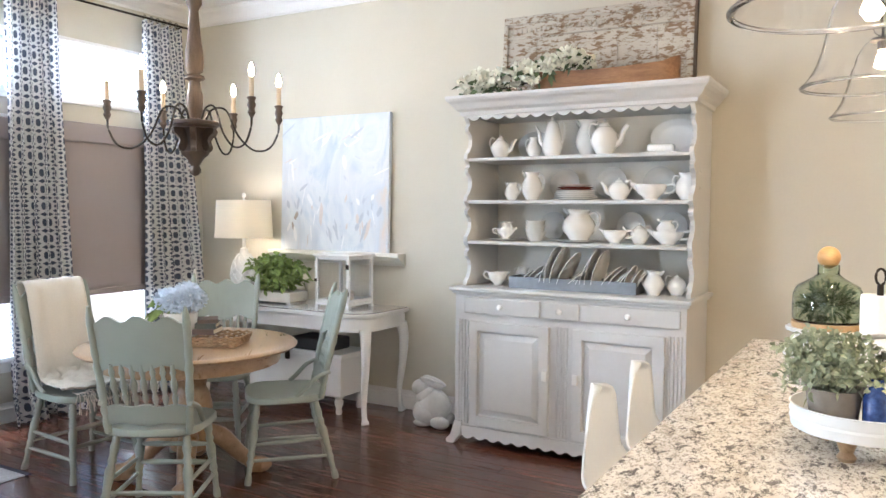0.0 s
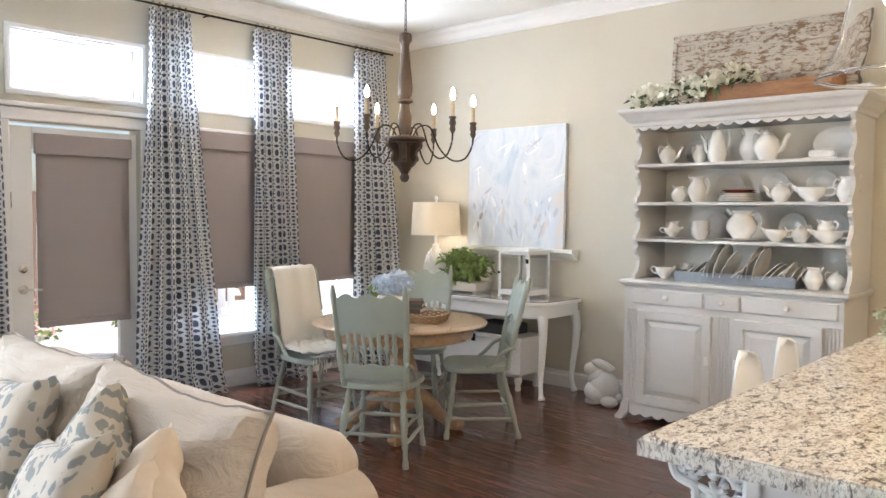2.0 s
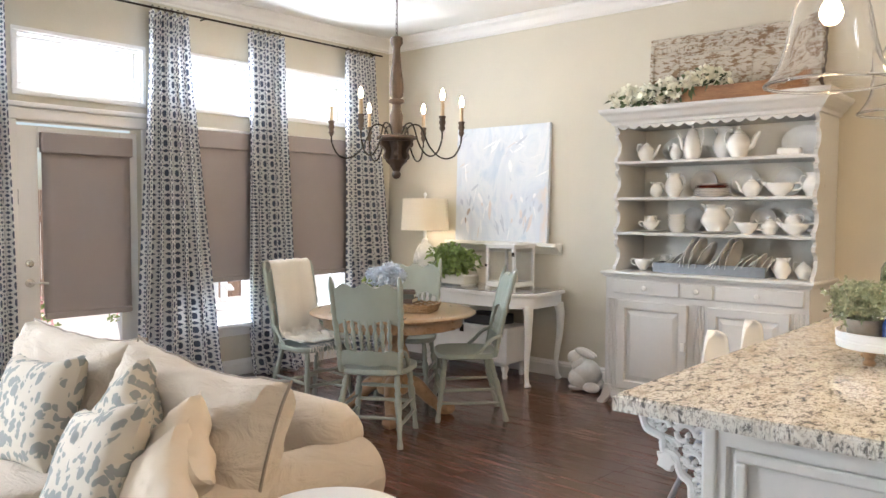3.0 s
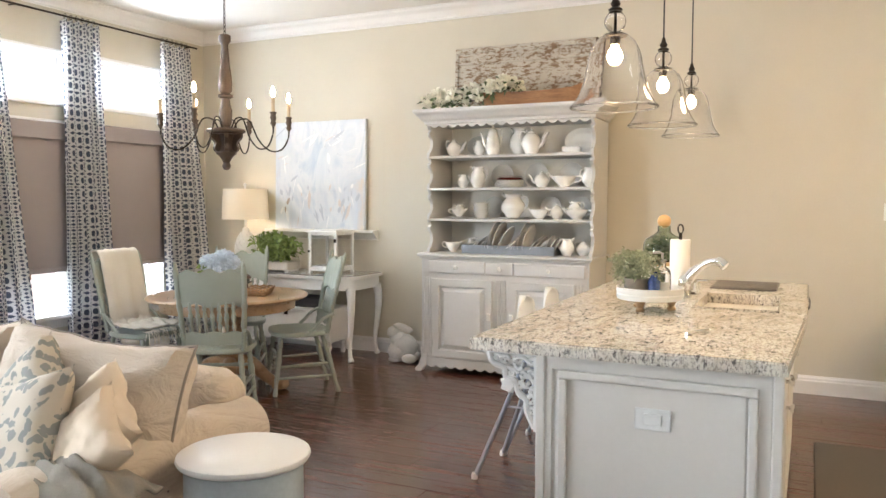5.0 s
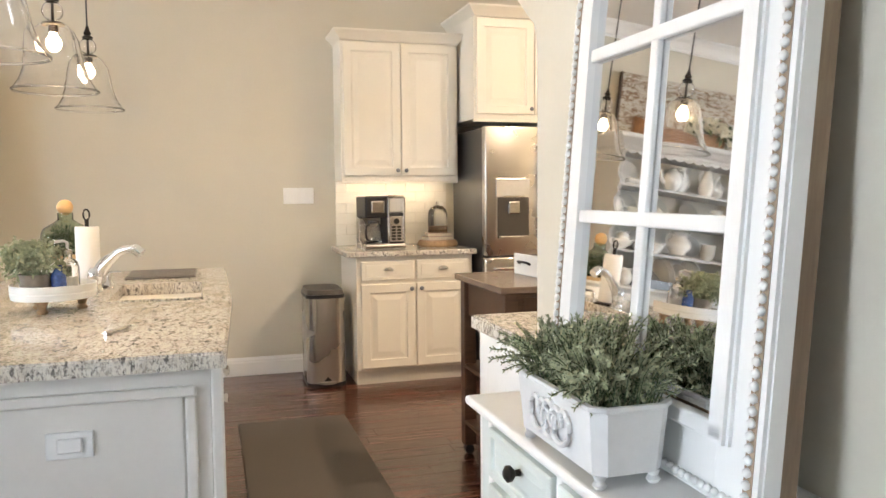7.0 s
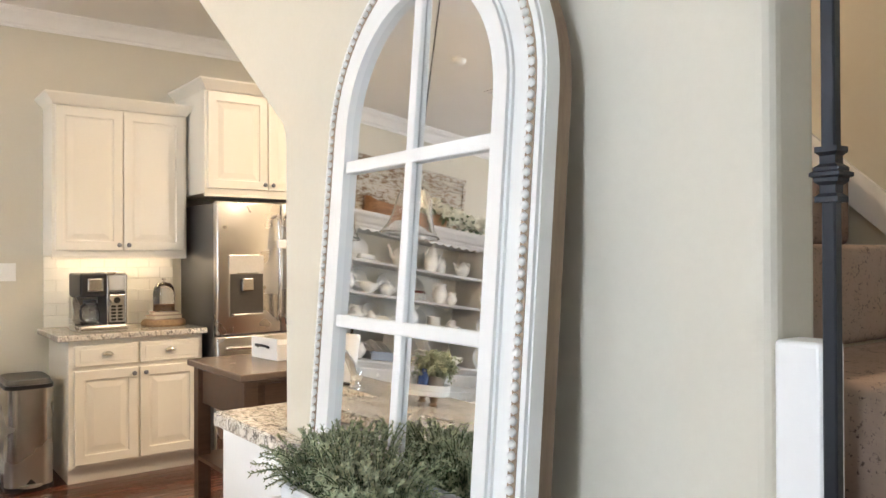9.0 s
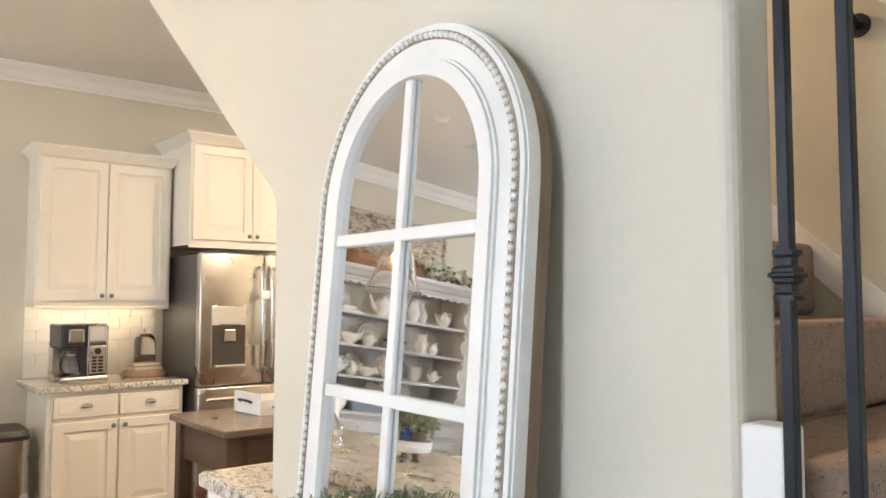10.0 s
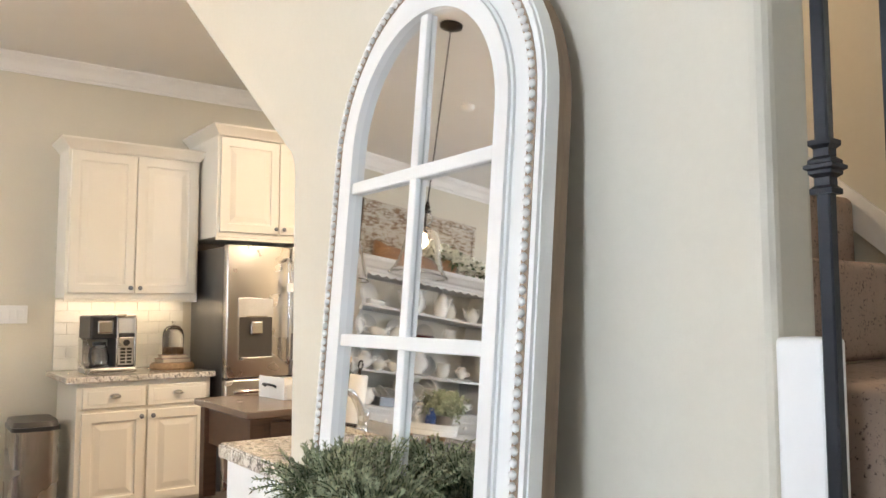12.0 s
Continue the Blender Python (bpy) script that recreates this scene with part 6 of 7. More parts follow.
# tray with plant and bottles
ty = thing("riser_tray", at_(.405, .90, .915) @ Matrix.Diagonal((.85, .85, .92, 1)), "round white metal tray on turned wooden feet", "tray")
part("rim", lathe(B(), [(0, .048), (.148, .048), (.152, .05), (.156, .07), (.153, .075), (.157, .082), (.155, .095), (.158, .10), (.153, .101), (.149, .06), (0, .056)], 48), WORNWHITE, ty, smooth=True)
for k in range(3):
    a = radians(120 * k + 255)
    part("foot", lathe(B(), [(0, 0), (.018, 0), (.022, .008), (.014, .018), (.02, .032), (.026, .0475), (0, .0475)], 14, (.10 * math.cos(a), .10 * math.sin(a), 0)), OAK, ty, "turned wooden foot", True)
sp_ = thing("small_plant", at_(.355, .875, .968), "dusty green herb in a small grey pot", "plant")
part("pot", lathe(B(), [(0, 0), (.042, 0), (.052, .07), (.054, .075), (.048, .075), (.04, .01), (0, .01)], 20), plain("grey_clay", (.28, .24, .20), .85, vary=.2), sp_, smooth=True)
rng = random.Random(6)
bm, bs = B(), B()
for k in range(60):
    a, r = rng.uniform(0, 6.28), rng.uniform(.02, .11)
    tip = (r * math.cos(a), r * math.sin(a), .09 + rng.uniform(.02, .12) - r * .5)
    pts = curve_pts([(tip[0] * .25, tip[1] * .25, .06), (tip[0] * .7, tip[1] * .7, .04 + tip[2] * .75), tip], 8)
    tube(bs, pts, .0012, 4)
    for p in pts[2:]:
        leaf_cloud(bm, p, (.012, .012, .012), 4, .018, .012, rng, .2, 0)
part("leaves", bm, SAGELEAF, sp_)
part("stems", bs, SAGELEAF, sp_)
bo = thing("soap_bottle", at_(.45, .91, .968), "clear glass soap bottle with a steel pump", "bottle")
part("glass", lathe(B(), [(0, 0), (.034, 0), (.036, .01), (.036, .09), (.03, .11), (.014, .122), (.014, .135), (.011, .135), (.011, .12), (.032, .09), (.032, .006), (0, .006)], 20), GLASS, bo, smooth=True)
part("soap", lathe(B(), [(0, .008), (.030, .008), (.030, .06), (0, .06)], 18), plain("white_soap", (.75, .75, .72), .3), bo, smooth=True)
part("pump", tube(B(), [(0, 0, .135), (0, 0, .175), (-.012, -.004, .18), (-.05, -.012, .176)], .005), STEEL, bo, "steel pump", True)
part("cap", lathe(B(), [(0, .1355), (.016, .1355), (.016, .15), (0, .15)], 16), STEEL, bo, smooth=True)
bo = thing("blue_bottle", at_(.43, .85, .968), "small blue patterned bottle", "bottle")
part("glass", lathe(B(), [(0, 0), (.022, 0), (.024, .01), (.024, .07), (.012, .09), (.012, .105), (0, .105)], 16), plain("blue_glaze", (.03, .07, .25), .2, vary=.8, grain=90, coat=.5), bo, smooth=True)

pt = thing("paper_towel", at_(.425, 1.55, .915), "white paper towel roll on a dark metal stand", "paper towel")
part("stand", lathe(B(), [(0, 0), (.075, 0), (.075, .008), (.01, .012), (.008, .285), (0, .285)], 24), BRONZE, pt, smooth=True)
part("roll", lathe(B(), [(.02, .013), (.046, .013), (.047, .02), (.047, .25), (.045, .256), (.02, .256), (.02, .013)], 32), plain("paper", (.82, .81, .79), .95, vary=.03, grain=150, relief=.4), pt, smooth=True)
part("loop", tube(B(), [(.012 * math.cos(a), 0, .305 + .022 * math.sin(a)) for a in [q * math.pi / 8 for q in range(16)]], .004, 6, True), BRONZE, pt, smooth=True)

pd = thing("pedestal_riser", at_(.27, 2.02, .915), "carved white wooden pedestal riser", "riser")
part("pedestal", lathe(B(), [(0, 0), (.13, 0), (.135, .012), (.12, .03), (.095, .06), (.10, .075), (.125, .085), (.125, .095), (0, .095)], 40, lobes=20, depth=.02), WORNWHITE, pd, smooth=True)
jr = thing("terrarium_jar", at_(.27, 2.02, 1.01), "green glass jar terrarium with a round wooden stopper", "jar")
part("base", lathe(B(), [(0, 0), (.108, 0), (.11, .005), (.11, .02), (0, .02)], 32), wood("pale_wood", (.42, .27, .13), (.58, .40, .22), .5), jr, "pale wooden base", True)
part("glass", lathe(B(), [(0, .021), (.10, .021), (.108, .03), (.11, .06), (.108, .115), (.095, .14), (.05, .165), (.034, .18), (.034, .21), (.03, .21), (.03, .18), (.046, .162), (.09, .137), (.104, .112), (.106, .06), (.102, .03), (0, .026)], 40), GREENGLASS, jr, smooth=True)
part("moss", leaf_cloud(leaf_cloud(B(), (0, 0, .075), (.09, .09, .045), 700, .022, .008, random.Random(2), .1, 0), (0, 0, .11), (.07, .07, .03), 160, .03, .008, random.Random(9), .1, 0), LEAFDARK, jr, "dark moss")
bm = B()
bmesh.ops.create_uvsphere(bm, u_segments=24, v_segments=14, radius=.036, matrix=Matrix.Translation((0, 0, .235)))
part("stopper", bm, wood("stopper_wood", (.46, .25, .09), (.66, .42, .18), .45), jr, "round wooden stopper", True)

# iron brackets, stools
def bracket(y):
    b_ = thing("iron_bracket", Matrix.Translation((.2105, y, .874)), "white cast iron scroll bracket under the worktop", "bracket", "island brackets")
    def C(pts, r=.011):
        part("scroll", tube(B(), [(x, 0, z) for x, z in pts], r, 8), WORNWHITE, b_, smooth=True)
    part("top_bar", box(B(), -.185, 0, -.014, .014, -.022, -.001, .004), WORNWHITE, b_)
    part("back_bar", box(B(), -.022, -.001, -.014, .014, -.27, -.0225, .004), WORNWHITE, b_)
    outer = [(-.18, -.02), (-.165, -.055), (-.125, -.07), (-.12, -.10), (-.09, -.11), (-.075, -.15), (-.05, -.17), (-.045, -.21), (-.02, -.26)]
    C([(p.x, p.y) for p in curve_pts([(a, b, 0) for a, b in outer], 32)], .012)
    for cx, cz, r in ((-.07, -.055, .03), (-.125, -.042, .018), (-.05, -.115, .026), (-.033, -.17, .018), (-.095, -.085, .016), (-.03, -.045, .016), (-.115, -.085, .02), (-.15, -.036, .013), (-.035, -.085, .013), (-.07, -.125, .014), (-.03, -.14, .012), (-.085, -.035, .013), (-.03, -.205, .013), (-.06, -.09, .012)):
        C([(cx + r * (1 - t * .055) * math.cos(t * .5), cz + r * (1 - t * .055) * math.sin(t * .5)) for t in range(15)], .0075)
    bm = B()
    lathe(bm, [(0, -.014), (.022, -.012), (.028, 0), (.022, .012), (0, .014)], 12, (-.112, 0, -.125), Matrix.Rotation(radians(90), 4, "X"), lobes=5, depth=.2)
    part("rosette", bm, WORNWHITE, b_, smooth=True)
    return b_


br = bracket(.10)
copy_thing(br, Matrix.Translation((.2105, 1.9, .874)))


def stool():
    s = thing("bar_stool", Matrix(), "white moulded stool with splayed pale metal legs", "stool", "island stools")
    bm = B()
    rows = []
    n, m_ = 22, 14
    prof = [(.19, .605), (.12, .592), (.03, .587), (-.05, .59), (-.10, .60), (-.135, .625), (-.15, .68), (-.158, .75), (-.163, .82), (-.166, .887)]
    pts = curve_pts([(a, b, 0) for a, b in prof], 27)
    for j, p in enumerate(pts):
        f = j / (len(pts) - 1)
        half = .19 if f < .45 else .19 - .10 * ((f - .45) / .55) ** 1.6
        if f > .93:
            half *= math.sqrt(max(.02, 1 - ((f - .93) / .072) ** 2))
        row = []
        for i in range(m_ + 1):
            u = 2 * i / m_ - 1
            lift = .05 * abs(u) ** 2.5 * (1 - f) if f < .6 else 0
            wrap = .06 * u * u * max(0, f - .35)
            row.append(bm.verts.new((p.x + wrap, u * half, p.y + lift)))
        rows.append(row)
    for a, b in zip(rows, rows[1:]):
        for i in range(m_):
            bm.faces.new((a[i], a[i + 1], b[i + 1], b[i]))
    ob = part("shell", bm, WHITE, s, smooth=True)
    ob.modifiers.new("thick", "SOLIDIFY").thickness = .008
    LEG = plain("pale_blue_metal", (.42, .46, .52), .35, .5, .05)
    for sx in (-1, 1):
        for sy in (-1, 1):
            part("leg", tube(B(), [(sx * .10, sy * .09, .588), (sx * .32, sy * .19, .012)], .012, 10), LEG, s, "pale grey-blue metal leg", True)
            part("foot_cap", lathe(B(), [(0, 0), (.016, 0), (.017, .012), (.013, .03), (0, .03)], 12, (sx * .322, sy * .191, 0)), WHITE, s, smooth=True)
    for sy in (-1, 1):
        part("cross_bar", tube(B(), [(-.19, sy * .13, .36), (.19, sy * .13, .36)], .006), LEG, s, smooth=True)
    return s


so_ = stool()
so_.matrix_world = at_(-.14, 1.33, 0)
copy_thing(so_, at_(-.14, 1.74, 0))


# ---- pendants ----
def pendant(x, y, z):
    p = thing("pendant_light", Matrix.Translation((x, y, z)), "clear glass bell pendant with a glowing bulb", "pendant light", "island pendants")
    g = [(.140, 0), (.139, .004), (.128, .018), (.112, .045), (.099, .085), (.090, .13), (.082, .17), (.068, .20), (.045, .222), (.03, .23)]
    g = [(r * 1.03, z_ * 1.06) for r, z_ in g]
    g2 = [(r - .004, z_ + .001) for r, z_ in g[::-1]]
    gb = part("glass_bell", lathe(B(), g + g2 + [g[0]], 48), GLASS, p, "clear glass bell shade", True)
    part("rim", tube(B(), [(.1435 * math.cos(a), .1435 * math.sin(a), .001) for a in [2 * math.pi * q / 56 for q in range(56)]], .0042, 8, True), GLASS, p, "thick clear glass lip", True)
    part("collar", lathe(B(), [(0, .231), (.038, .231), (.04, .235), (.038, .241), (.02, .244), (0, .244)], 24), BRONZE, p, smooth=True)
    part("socket", lathe(B(), [(0, .238), (.017, .238), (.018, .215), (.015, .206), (0, .206)], 18), BRONZE, p, smooth=True)
    part("bulb", lathe(B(), [(0, .138), (.013, .141), (.023, .153), (.027, .168), (.023, .184), (.014, .198), (.012, .2055), (0, .2055)], 18), PENDBULB, p, "lit round bulb", True)
    r = .036
    o = [(r * math.sin(a), .283 - r * math.cos(a)) for a in [math.pi * (.09 + .82 * k / 14) for k in range(15)]]
    i_ = [(q * .93, .283 + (zz - .283) * .93) for q, zz in o[::-1]]
    gb.visible_shadow = False
    part("glass_ball", lathe(B(), o + i_ + [o[0]], 28), GLASS, p, "clear glass ball", True)
    part("stem", tube(B(), [(0, 0, .244), (0, 0, .318)], .005), BRONZE, p, smooth=True)
    part("cap", lathe(B(), [(0, .317), (.022, .317), (.024, .323), (.012, .332), (.017, .342), (.01, .354), (.006, .372), (0, .372)], 18), BRONZE, p, smooth=True)
    h = CEIL - z
    part("cord", tube(B(), [(0, 0, .37), (0, 0, h - .02)], .0035), BLACK, p, smooth=True)
    part("canopy", lathe(B(), [(0, h - .001), (.06, h - .001), (.058, h - .012), (.02, h - .028), (0, h - .03)], 24), BRONZE, p, smooth=True)
    return p


pendant(.379, .335, 1.664)
pendant(.395, 1.165, 1.677)
pendant(.409, 1.925, 1.69)


# ---- kitchen wall ----
def cup_pull(parent, x, y, z):
    bm = B()
    rows = []
    for j in range(7):
        a = radians(90 * j / 6)
        rows.append([bm.verts.new((x + .038 * math.cos(b) * (math.cos(a) * .35 + .65), y - .022 * math.sin(a) - .001, z - .004 + .024 * math.sin(b) * math.cos(a))) for b in [math.pi * k / 14 for k in range(15)]])
    for a, b in zip(rows, rows[1:]):
        for k in range(14):
            bm.faces.new((a[k], a[k + 1], b[k + 1], b[k]))
    part("cup_pull", bm, CHROME, parent, "chrome cup pull", True)


def knob(parent, x, y, z, material=None):
    part("knob", lathe(B(), [(0, 0), (.006, 0), (.006, .012), (.013, .017), (.015, .024), (.009, .03), (0, .031)], 14, (x, y, z), Matrix.Rotation(radians(90), 4, "X")), material or GALV, parent, "small pewter knob", True)


def upper_cabinet(x0, x1, yf, z0, z1, label, crown=.07):
    c = thing("wall_cabinet", Matrix.Translation(((x0 + x1) / 2, YB - .001, z0)), label, "cabinet", "kitchen wall cabinets")
    a, d_, h = (x1 - x0) / 2, YB - yf, z1 - z0
    part("body", box(B(), -a, a, -d_ + .021, 0, 0, h - crown, .002), CABINET, c)
    for s0, s1, kx in ((-a + .018, -.004, -.03), (.004, a - .018, .03)):
        dr = part("cabinet_door", raised_panel(B(), s0, s1, .035, h - crown - .012, -d_, .02, .06), CABINET, c)
        knob(dr, kx, -d_, .07)
    bm = B()
    rings = []
    for e, z in ((.0, h - crown), (.004, h - crown + .01), (.012, h - crown + .02), (.03, h - .03), (.046, h - .015), (.05, h - .012), (.05, h)):
        rings.append([bm.verts.new(v) for v in ((-a - e, 0, z), (-a - e, -d_ - e, z), (a + e, -d_ - e, z), (a + e, 0, z))])
    for p_, q_ in zip(rings, rings[1:]):
        for k in range(4):
            bm.faces.new((p_[k], p_[(k + 1) % 4], q_[(k + 1) % 4], q_[k]))
    bm.faces.new(rings[-1])
    bm.faces.new(rings[0][::-1])
    part("crown", bm, CABINET, c)
    part("light_rail", box(B(), -a, a, -d_ + .022, -d_ + .04, -.02, -.0005, .002), CABINET, c)
    return c


ca = upper_cabinet(1.80, 2.645, 3.38, 1.385, 2.415, "cream painted double wall cabinet with raised panels")
cbt = upper_cabinet(2.665, 3.55, 3.08, 1.80, 2.56, "cream painted cabinet above the fridge")
ul = thing("under_cabinet_light", Matrix.Translation((2.22, 3.56, 1.384)), "slim warm light strip under the wall cabinet", "light")
part("strip", box(B(), -.36, .36, -.015, .015, -.012, -.001, .002), glow("strip_glow", (1, .80, .52), 14), ul)
bc = thing("base_cabinet", Matrix.Translation((2.24, YB - .001, 0)), "cream painted base cabinet with two drawers and doors", "cabinet")
a_ = .405
part("body", box(B(), -a_, a_, -.60, 0, .105, .875, .002), CABINET, bc)
part("toe_kick", box(B(), -a_ + .01, a_ - .01, -.53, -.02, 0, .1045), CABINET, bc)
for s0, s1, kx in ((-a_ + .03, -.006, -.035), (.006, a_ - .03, .035)):
    dr = part("drawer", box(box(B(), s0, s1, -.62, -.6005, .715, .845, .006), s0 + .03, s1 - .03, -.623, -.6195, .74, .82, .003), CABINET, bc)
    cup_pull(dr, (s0 + s1) / 2, -.623, .785)
    dr = part("cabinet_door", raised_panel(B(), s0, s1, .125, .69, -.62, .02, .06), CABINET, bc)
    knob(dr, kx, -.62, .655)
kt = thing("kitchen_worktop", Matrix.Translation((2.22, YB - .001, .876)), "short speckled granite worktop, polished", "worktop")
part("slab", box(B(), -.455, .445, -.65, 0, 0, .036, .006), GRANITE, kt)
# backsplash tiles
bs_ = thing("backsplash", Matrix.Translation((1.80, YB, .913)), "white subway tile backsplash", "backsplash", kind="structure")
part("grout", box(B(), 0, .845, -.005, -.001, 0, .47), plain("grout", (.68, .66, .60), .9), bs_)
TILE = plain("white_tile", (.80, .78, .72), .18, vary=.03, relief=.02, coat=.3)
tl_ = {}
for r in range(6):
    x = -.075 * (r % 2)
    while x < .845:
        x0, x1 = max(0, x) + .001, min(.845, x + .15) - .001
        w = round(x1 - x0, 3)
        if w > .02:
            m = Matrix.Translation(((x0 + x1) / 2, -.0055, r * .0783 + .039))
            if w not in tl_:
                tl_[w] = part("tile", box(B(), -w / 2, w / 2, -.006, 0, -.0378, .0378, .0015, 1), TILE, bs_, at=m)
            else:
                again(tl_[w], bs_, m, "tile")
        x += .15

cf = thing("coffee_maker", at_(2.06, 3.36, .912, 4), "black and chrome drip coffee maker", "coffee maker")
part("base", box(B(), -.14, .14, -.13, .13, 0, .035, .008), STEEL, cf, "brushed steel base")
part("base_trim", box(B(), -.142, .142, -.132, -.1305, .004, .02, .002), CHROME, cf)
part("tower", box(B(), .025, .14, -.10, .13, .0355, .25, .008), BLACK, cf)
part("water_tank", box(B(), .03, .138, -.095, .12, .251, .35, .008), IRONSTONE, cf, "frosted clear tank")
part("tank_lid", box(B(), .022, .142, -.105, .13, .3505, .372, .006), STEEL, cf, "steel lid")
for x_ in (.0275, .139):
    part("corner_post", box(B(), x_ - .006, x_ + .006, -.114, -.1015, .036, .35, .003), CHROME, cf, "chrome post")
part("head", box(B(), -.14, .02, -.12, .13, .215, .365, .012), BLACK, cf)
part("head_panel", box(B(), -.10, -.005, -.127, -.1205, .25, .335, .01), STEEL, cf)
part("back", box(B(), -.14, .02, .06, .13, .0355, .2145, .005), STEEL, cf, "steel back plate")
part("carafe", lathe(B(), [(0, .037), (.05, .037), (.06, .06), (.06, .11), (.045, .155), (.04, .175), (.038, .175), (.056, .108), (.056, .06), (0, .042)], 24, (-.06, -.035, 0)), GLASS, cf, smooth=True)
part("carafe_lid", lathe(B(), [(0, .176), (.042, .176), (.04, .195), (0, .2)], 20, (-.06, -.035, 0)), BLACK, cf, smooth=True)
part("carafe_handle", tube(B(), curve_pts([(-.10, -.075, .17), (-.13, -.10, .15), (-.13, -.10, .09), (-.105, -.08, .06)], 12), .008), BLACK, cf, smooth=True)
part("control_panel", box(B(), .035, .132, -.108, -.1005, .05, .225, .004), STEEL, cf)
part("dial", lathe(B(), [(0, 0), (.02, 0), (.02, .008), (0, .01)], 18, (.083, -.108, .19), Matrix.Rotation(radians(90), 4, "X")), BLACK, cf, smooth=True)
for k in range(5):
    for q in range(2):
        part("button", box(B(), .048 + q * .04, .078 + q * .04, -.111, -.1082, .06 + k * .021, .074 + k * .021, .002, 1), BLACK, cf)
sl = thing("bark_slab", at_(2.49, 3.40, .912), "round slice of wood with bark edge", "wood slice")
part("slice", lathe(B(), [(0, 0), (.135, 0), (.145, .012), (.142, .03), (.13, .045), (0, .045)], 40, lobes=9, depth=.02), KRAFT, sl, smooth=True)
COVER = plain("faded_book_cloth", (.42, .31, .25), .85, vary=.12, grain=200, relief=.2)
PAGES = plain("yellowed_pages", (.66, .58, .45), .9, vary=.12, grain=300, relief=.3)
for k_, (w_, d_, h_, z_, r_) in enumerate(((.20, .14, .028, .957, 8), (.175, .13, .024, .985, -5))):
    bk = thing("book", at_(2.49, 3.40, z_, r_), "small faded tan book lying on a wood slice", "book", "books under the cloche")
    part("cover", box(box(B(), -w_ / 2, w_ / 2, -d_ / 2, d_ / 2, 0, .004, .001), -w_ / 2, w_ / 2, -d_ / 2, d_ / 2, h_ - .004, h_ - .0005, .001), COVER, bk)
    part("pages", box(B(), -w_ / 2 + .005, w_ / 2 - .005, -d_ / 2 + .004, d_ / 2 - .004, .0042, h_ - .0042, .001), PAGES, bk, "yellowed page block")
cl = thing("glass_cloche", at_(2.49, 3.40, 1.009), "glass cloche over a small brown bird nest", "cloche")
part("dome", lathe(B(), [(.068, 0), (.07, .004), (.07, .13), (.062, .165), (.04, .19), (0, .20), (0, .1975), (.038, .187), (.059, .163), (.067, .13), (.067, .004), (.068, 0)], 28), GLASS, cl, smooth=True)
part("knob", lathe(B(), [(0, .2), (.006, .2), (.006, .206), (.012, .214), (.008, .224), (0, .226)], 14), GLASS, cl, smooth=True)
part("nest", lathe(B(), [(0, .002), (.045, .002), (.052, .02), (.04, .045), (.02, .05), (0, .035)], 20, lobes=7, depth=.06), KRAFT, cl, "brown twig nest", True)

# fridge
fr = thing("fridge", Matrix.Translation((3.14, 3.30, 0)), "stainless steel french-door fridge with a water dispenser", "fridge")
part("body", box(B(), -.445, .445, -.28, .37, .02, 1.73, .006), plain("fridge_side", (.14, .135, .13), .4, .6), fr)
for x0, x1 in ((-.45, -.004), (.004, .45)):
    dd = part("door", box(B(), x0, x1, -.355, -.2815, .865, 1.74, .012, 3), STEEL, fr, smooth=True)
    hx = -.035 if x0 < 0 else .035
    part("handle", tube(B(), curve_pts([(hx, -.357, .95), (hx, -.40, .98), (hx, -.415, 1.30), (hx, -.40, 1.62), (hx, -.357, 1.65)], 24), .013, 10), CHROME, dd, "steel bar handle", True)
dd = part("freezer_drawer", box(B(), -.45, .45, -.355, -.2815, .10, .855, .012, 3), STEEL, fr, smooth=True)
part("handle", tube(B(), curve_pts([(-.36, -.357, .78), (-.34, -.405, .78), (.34, -.405, .78), (.36, -.357, .78)], 24), .013, 10), CHROME, dd, "steel bar handle", True)
dp = part("dispenser_frame", box(B(), -.375, -.125, -.359, -.3555, .975, 1.39, .002), STEEL, fr)
part("dispenser_display", box(B(), -.37, -.13, -.362, -.3595, 1.27, 1.385, .001), plain("display_panel", (.62, .60, .55), .25, .2), fr, "pale control panel")
part("dispenser_recess", box(B(), -.365, -.135, -.361, -.3595, .985, 1.262, .001), plain("dispenser_grey", (.09, .082, .075), .35, .5), fr, "black dispenser recess")
part("dispenser_spout", box(B(), -.29, -.21, -.385, -.3615, 1.15, 1.235, .008), STEEL, fr)
part("dispenser_tray", box(B(), -.355, -.145, -.40, -.3615, .985, 1.0, .003), STEEL, fr)
dt = thing("dish_towel", at_(3.10, 2.90, 1.46), "white dish towel over the fridge handle", "towel")
part("cloth", box(B(), -.02, .05, -.035, -.012, -.03, .03, .01), WHITE, dt)

# trash can
tc = thing("trash_can", at_(1.645, 3.36, 0), "brushed steel step bin with a dark lid", "trash can")
def rounded(bm, w, d, r, z0, z1, e=0.0):
    out = []
    for cx, cy, s in ((w - r, -d + r, -90), (w - r, d - r, 0), (-w + r, d - r, 90), (-w + r, -d + r, 180)):
        for k in range(7):
            a = radians(s + 15 * k)
            out.append((cx + r * math.cos(a), cy + r * math.sin(a)))
    lo = [bm.verts.new((x, y, z0)) for x, y in out]
    hi = [bm.verts.new((x * (1 - e), y * (1 - e), z1)) for x, y in out]
    bm.faces.new(lo[::-1])
    bm.faces.new(hi)
    for i in range(len(out)):
        bm.faces.new((lo[i], lo[(i + 1) % len(out)], hi[(i + 1) % len(out)], hi[i]))
    return bm
part("body", rounded(B(), .128, .20, .07, .03, .60), STEEL, tc, smooth=True)
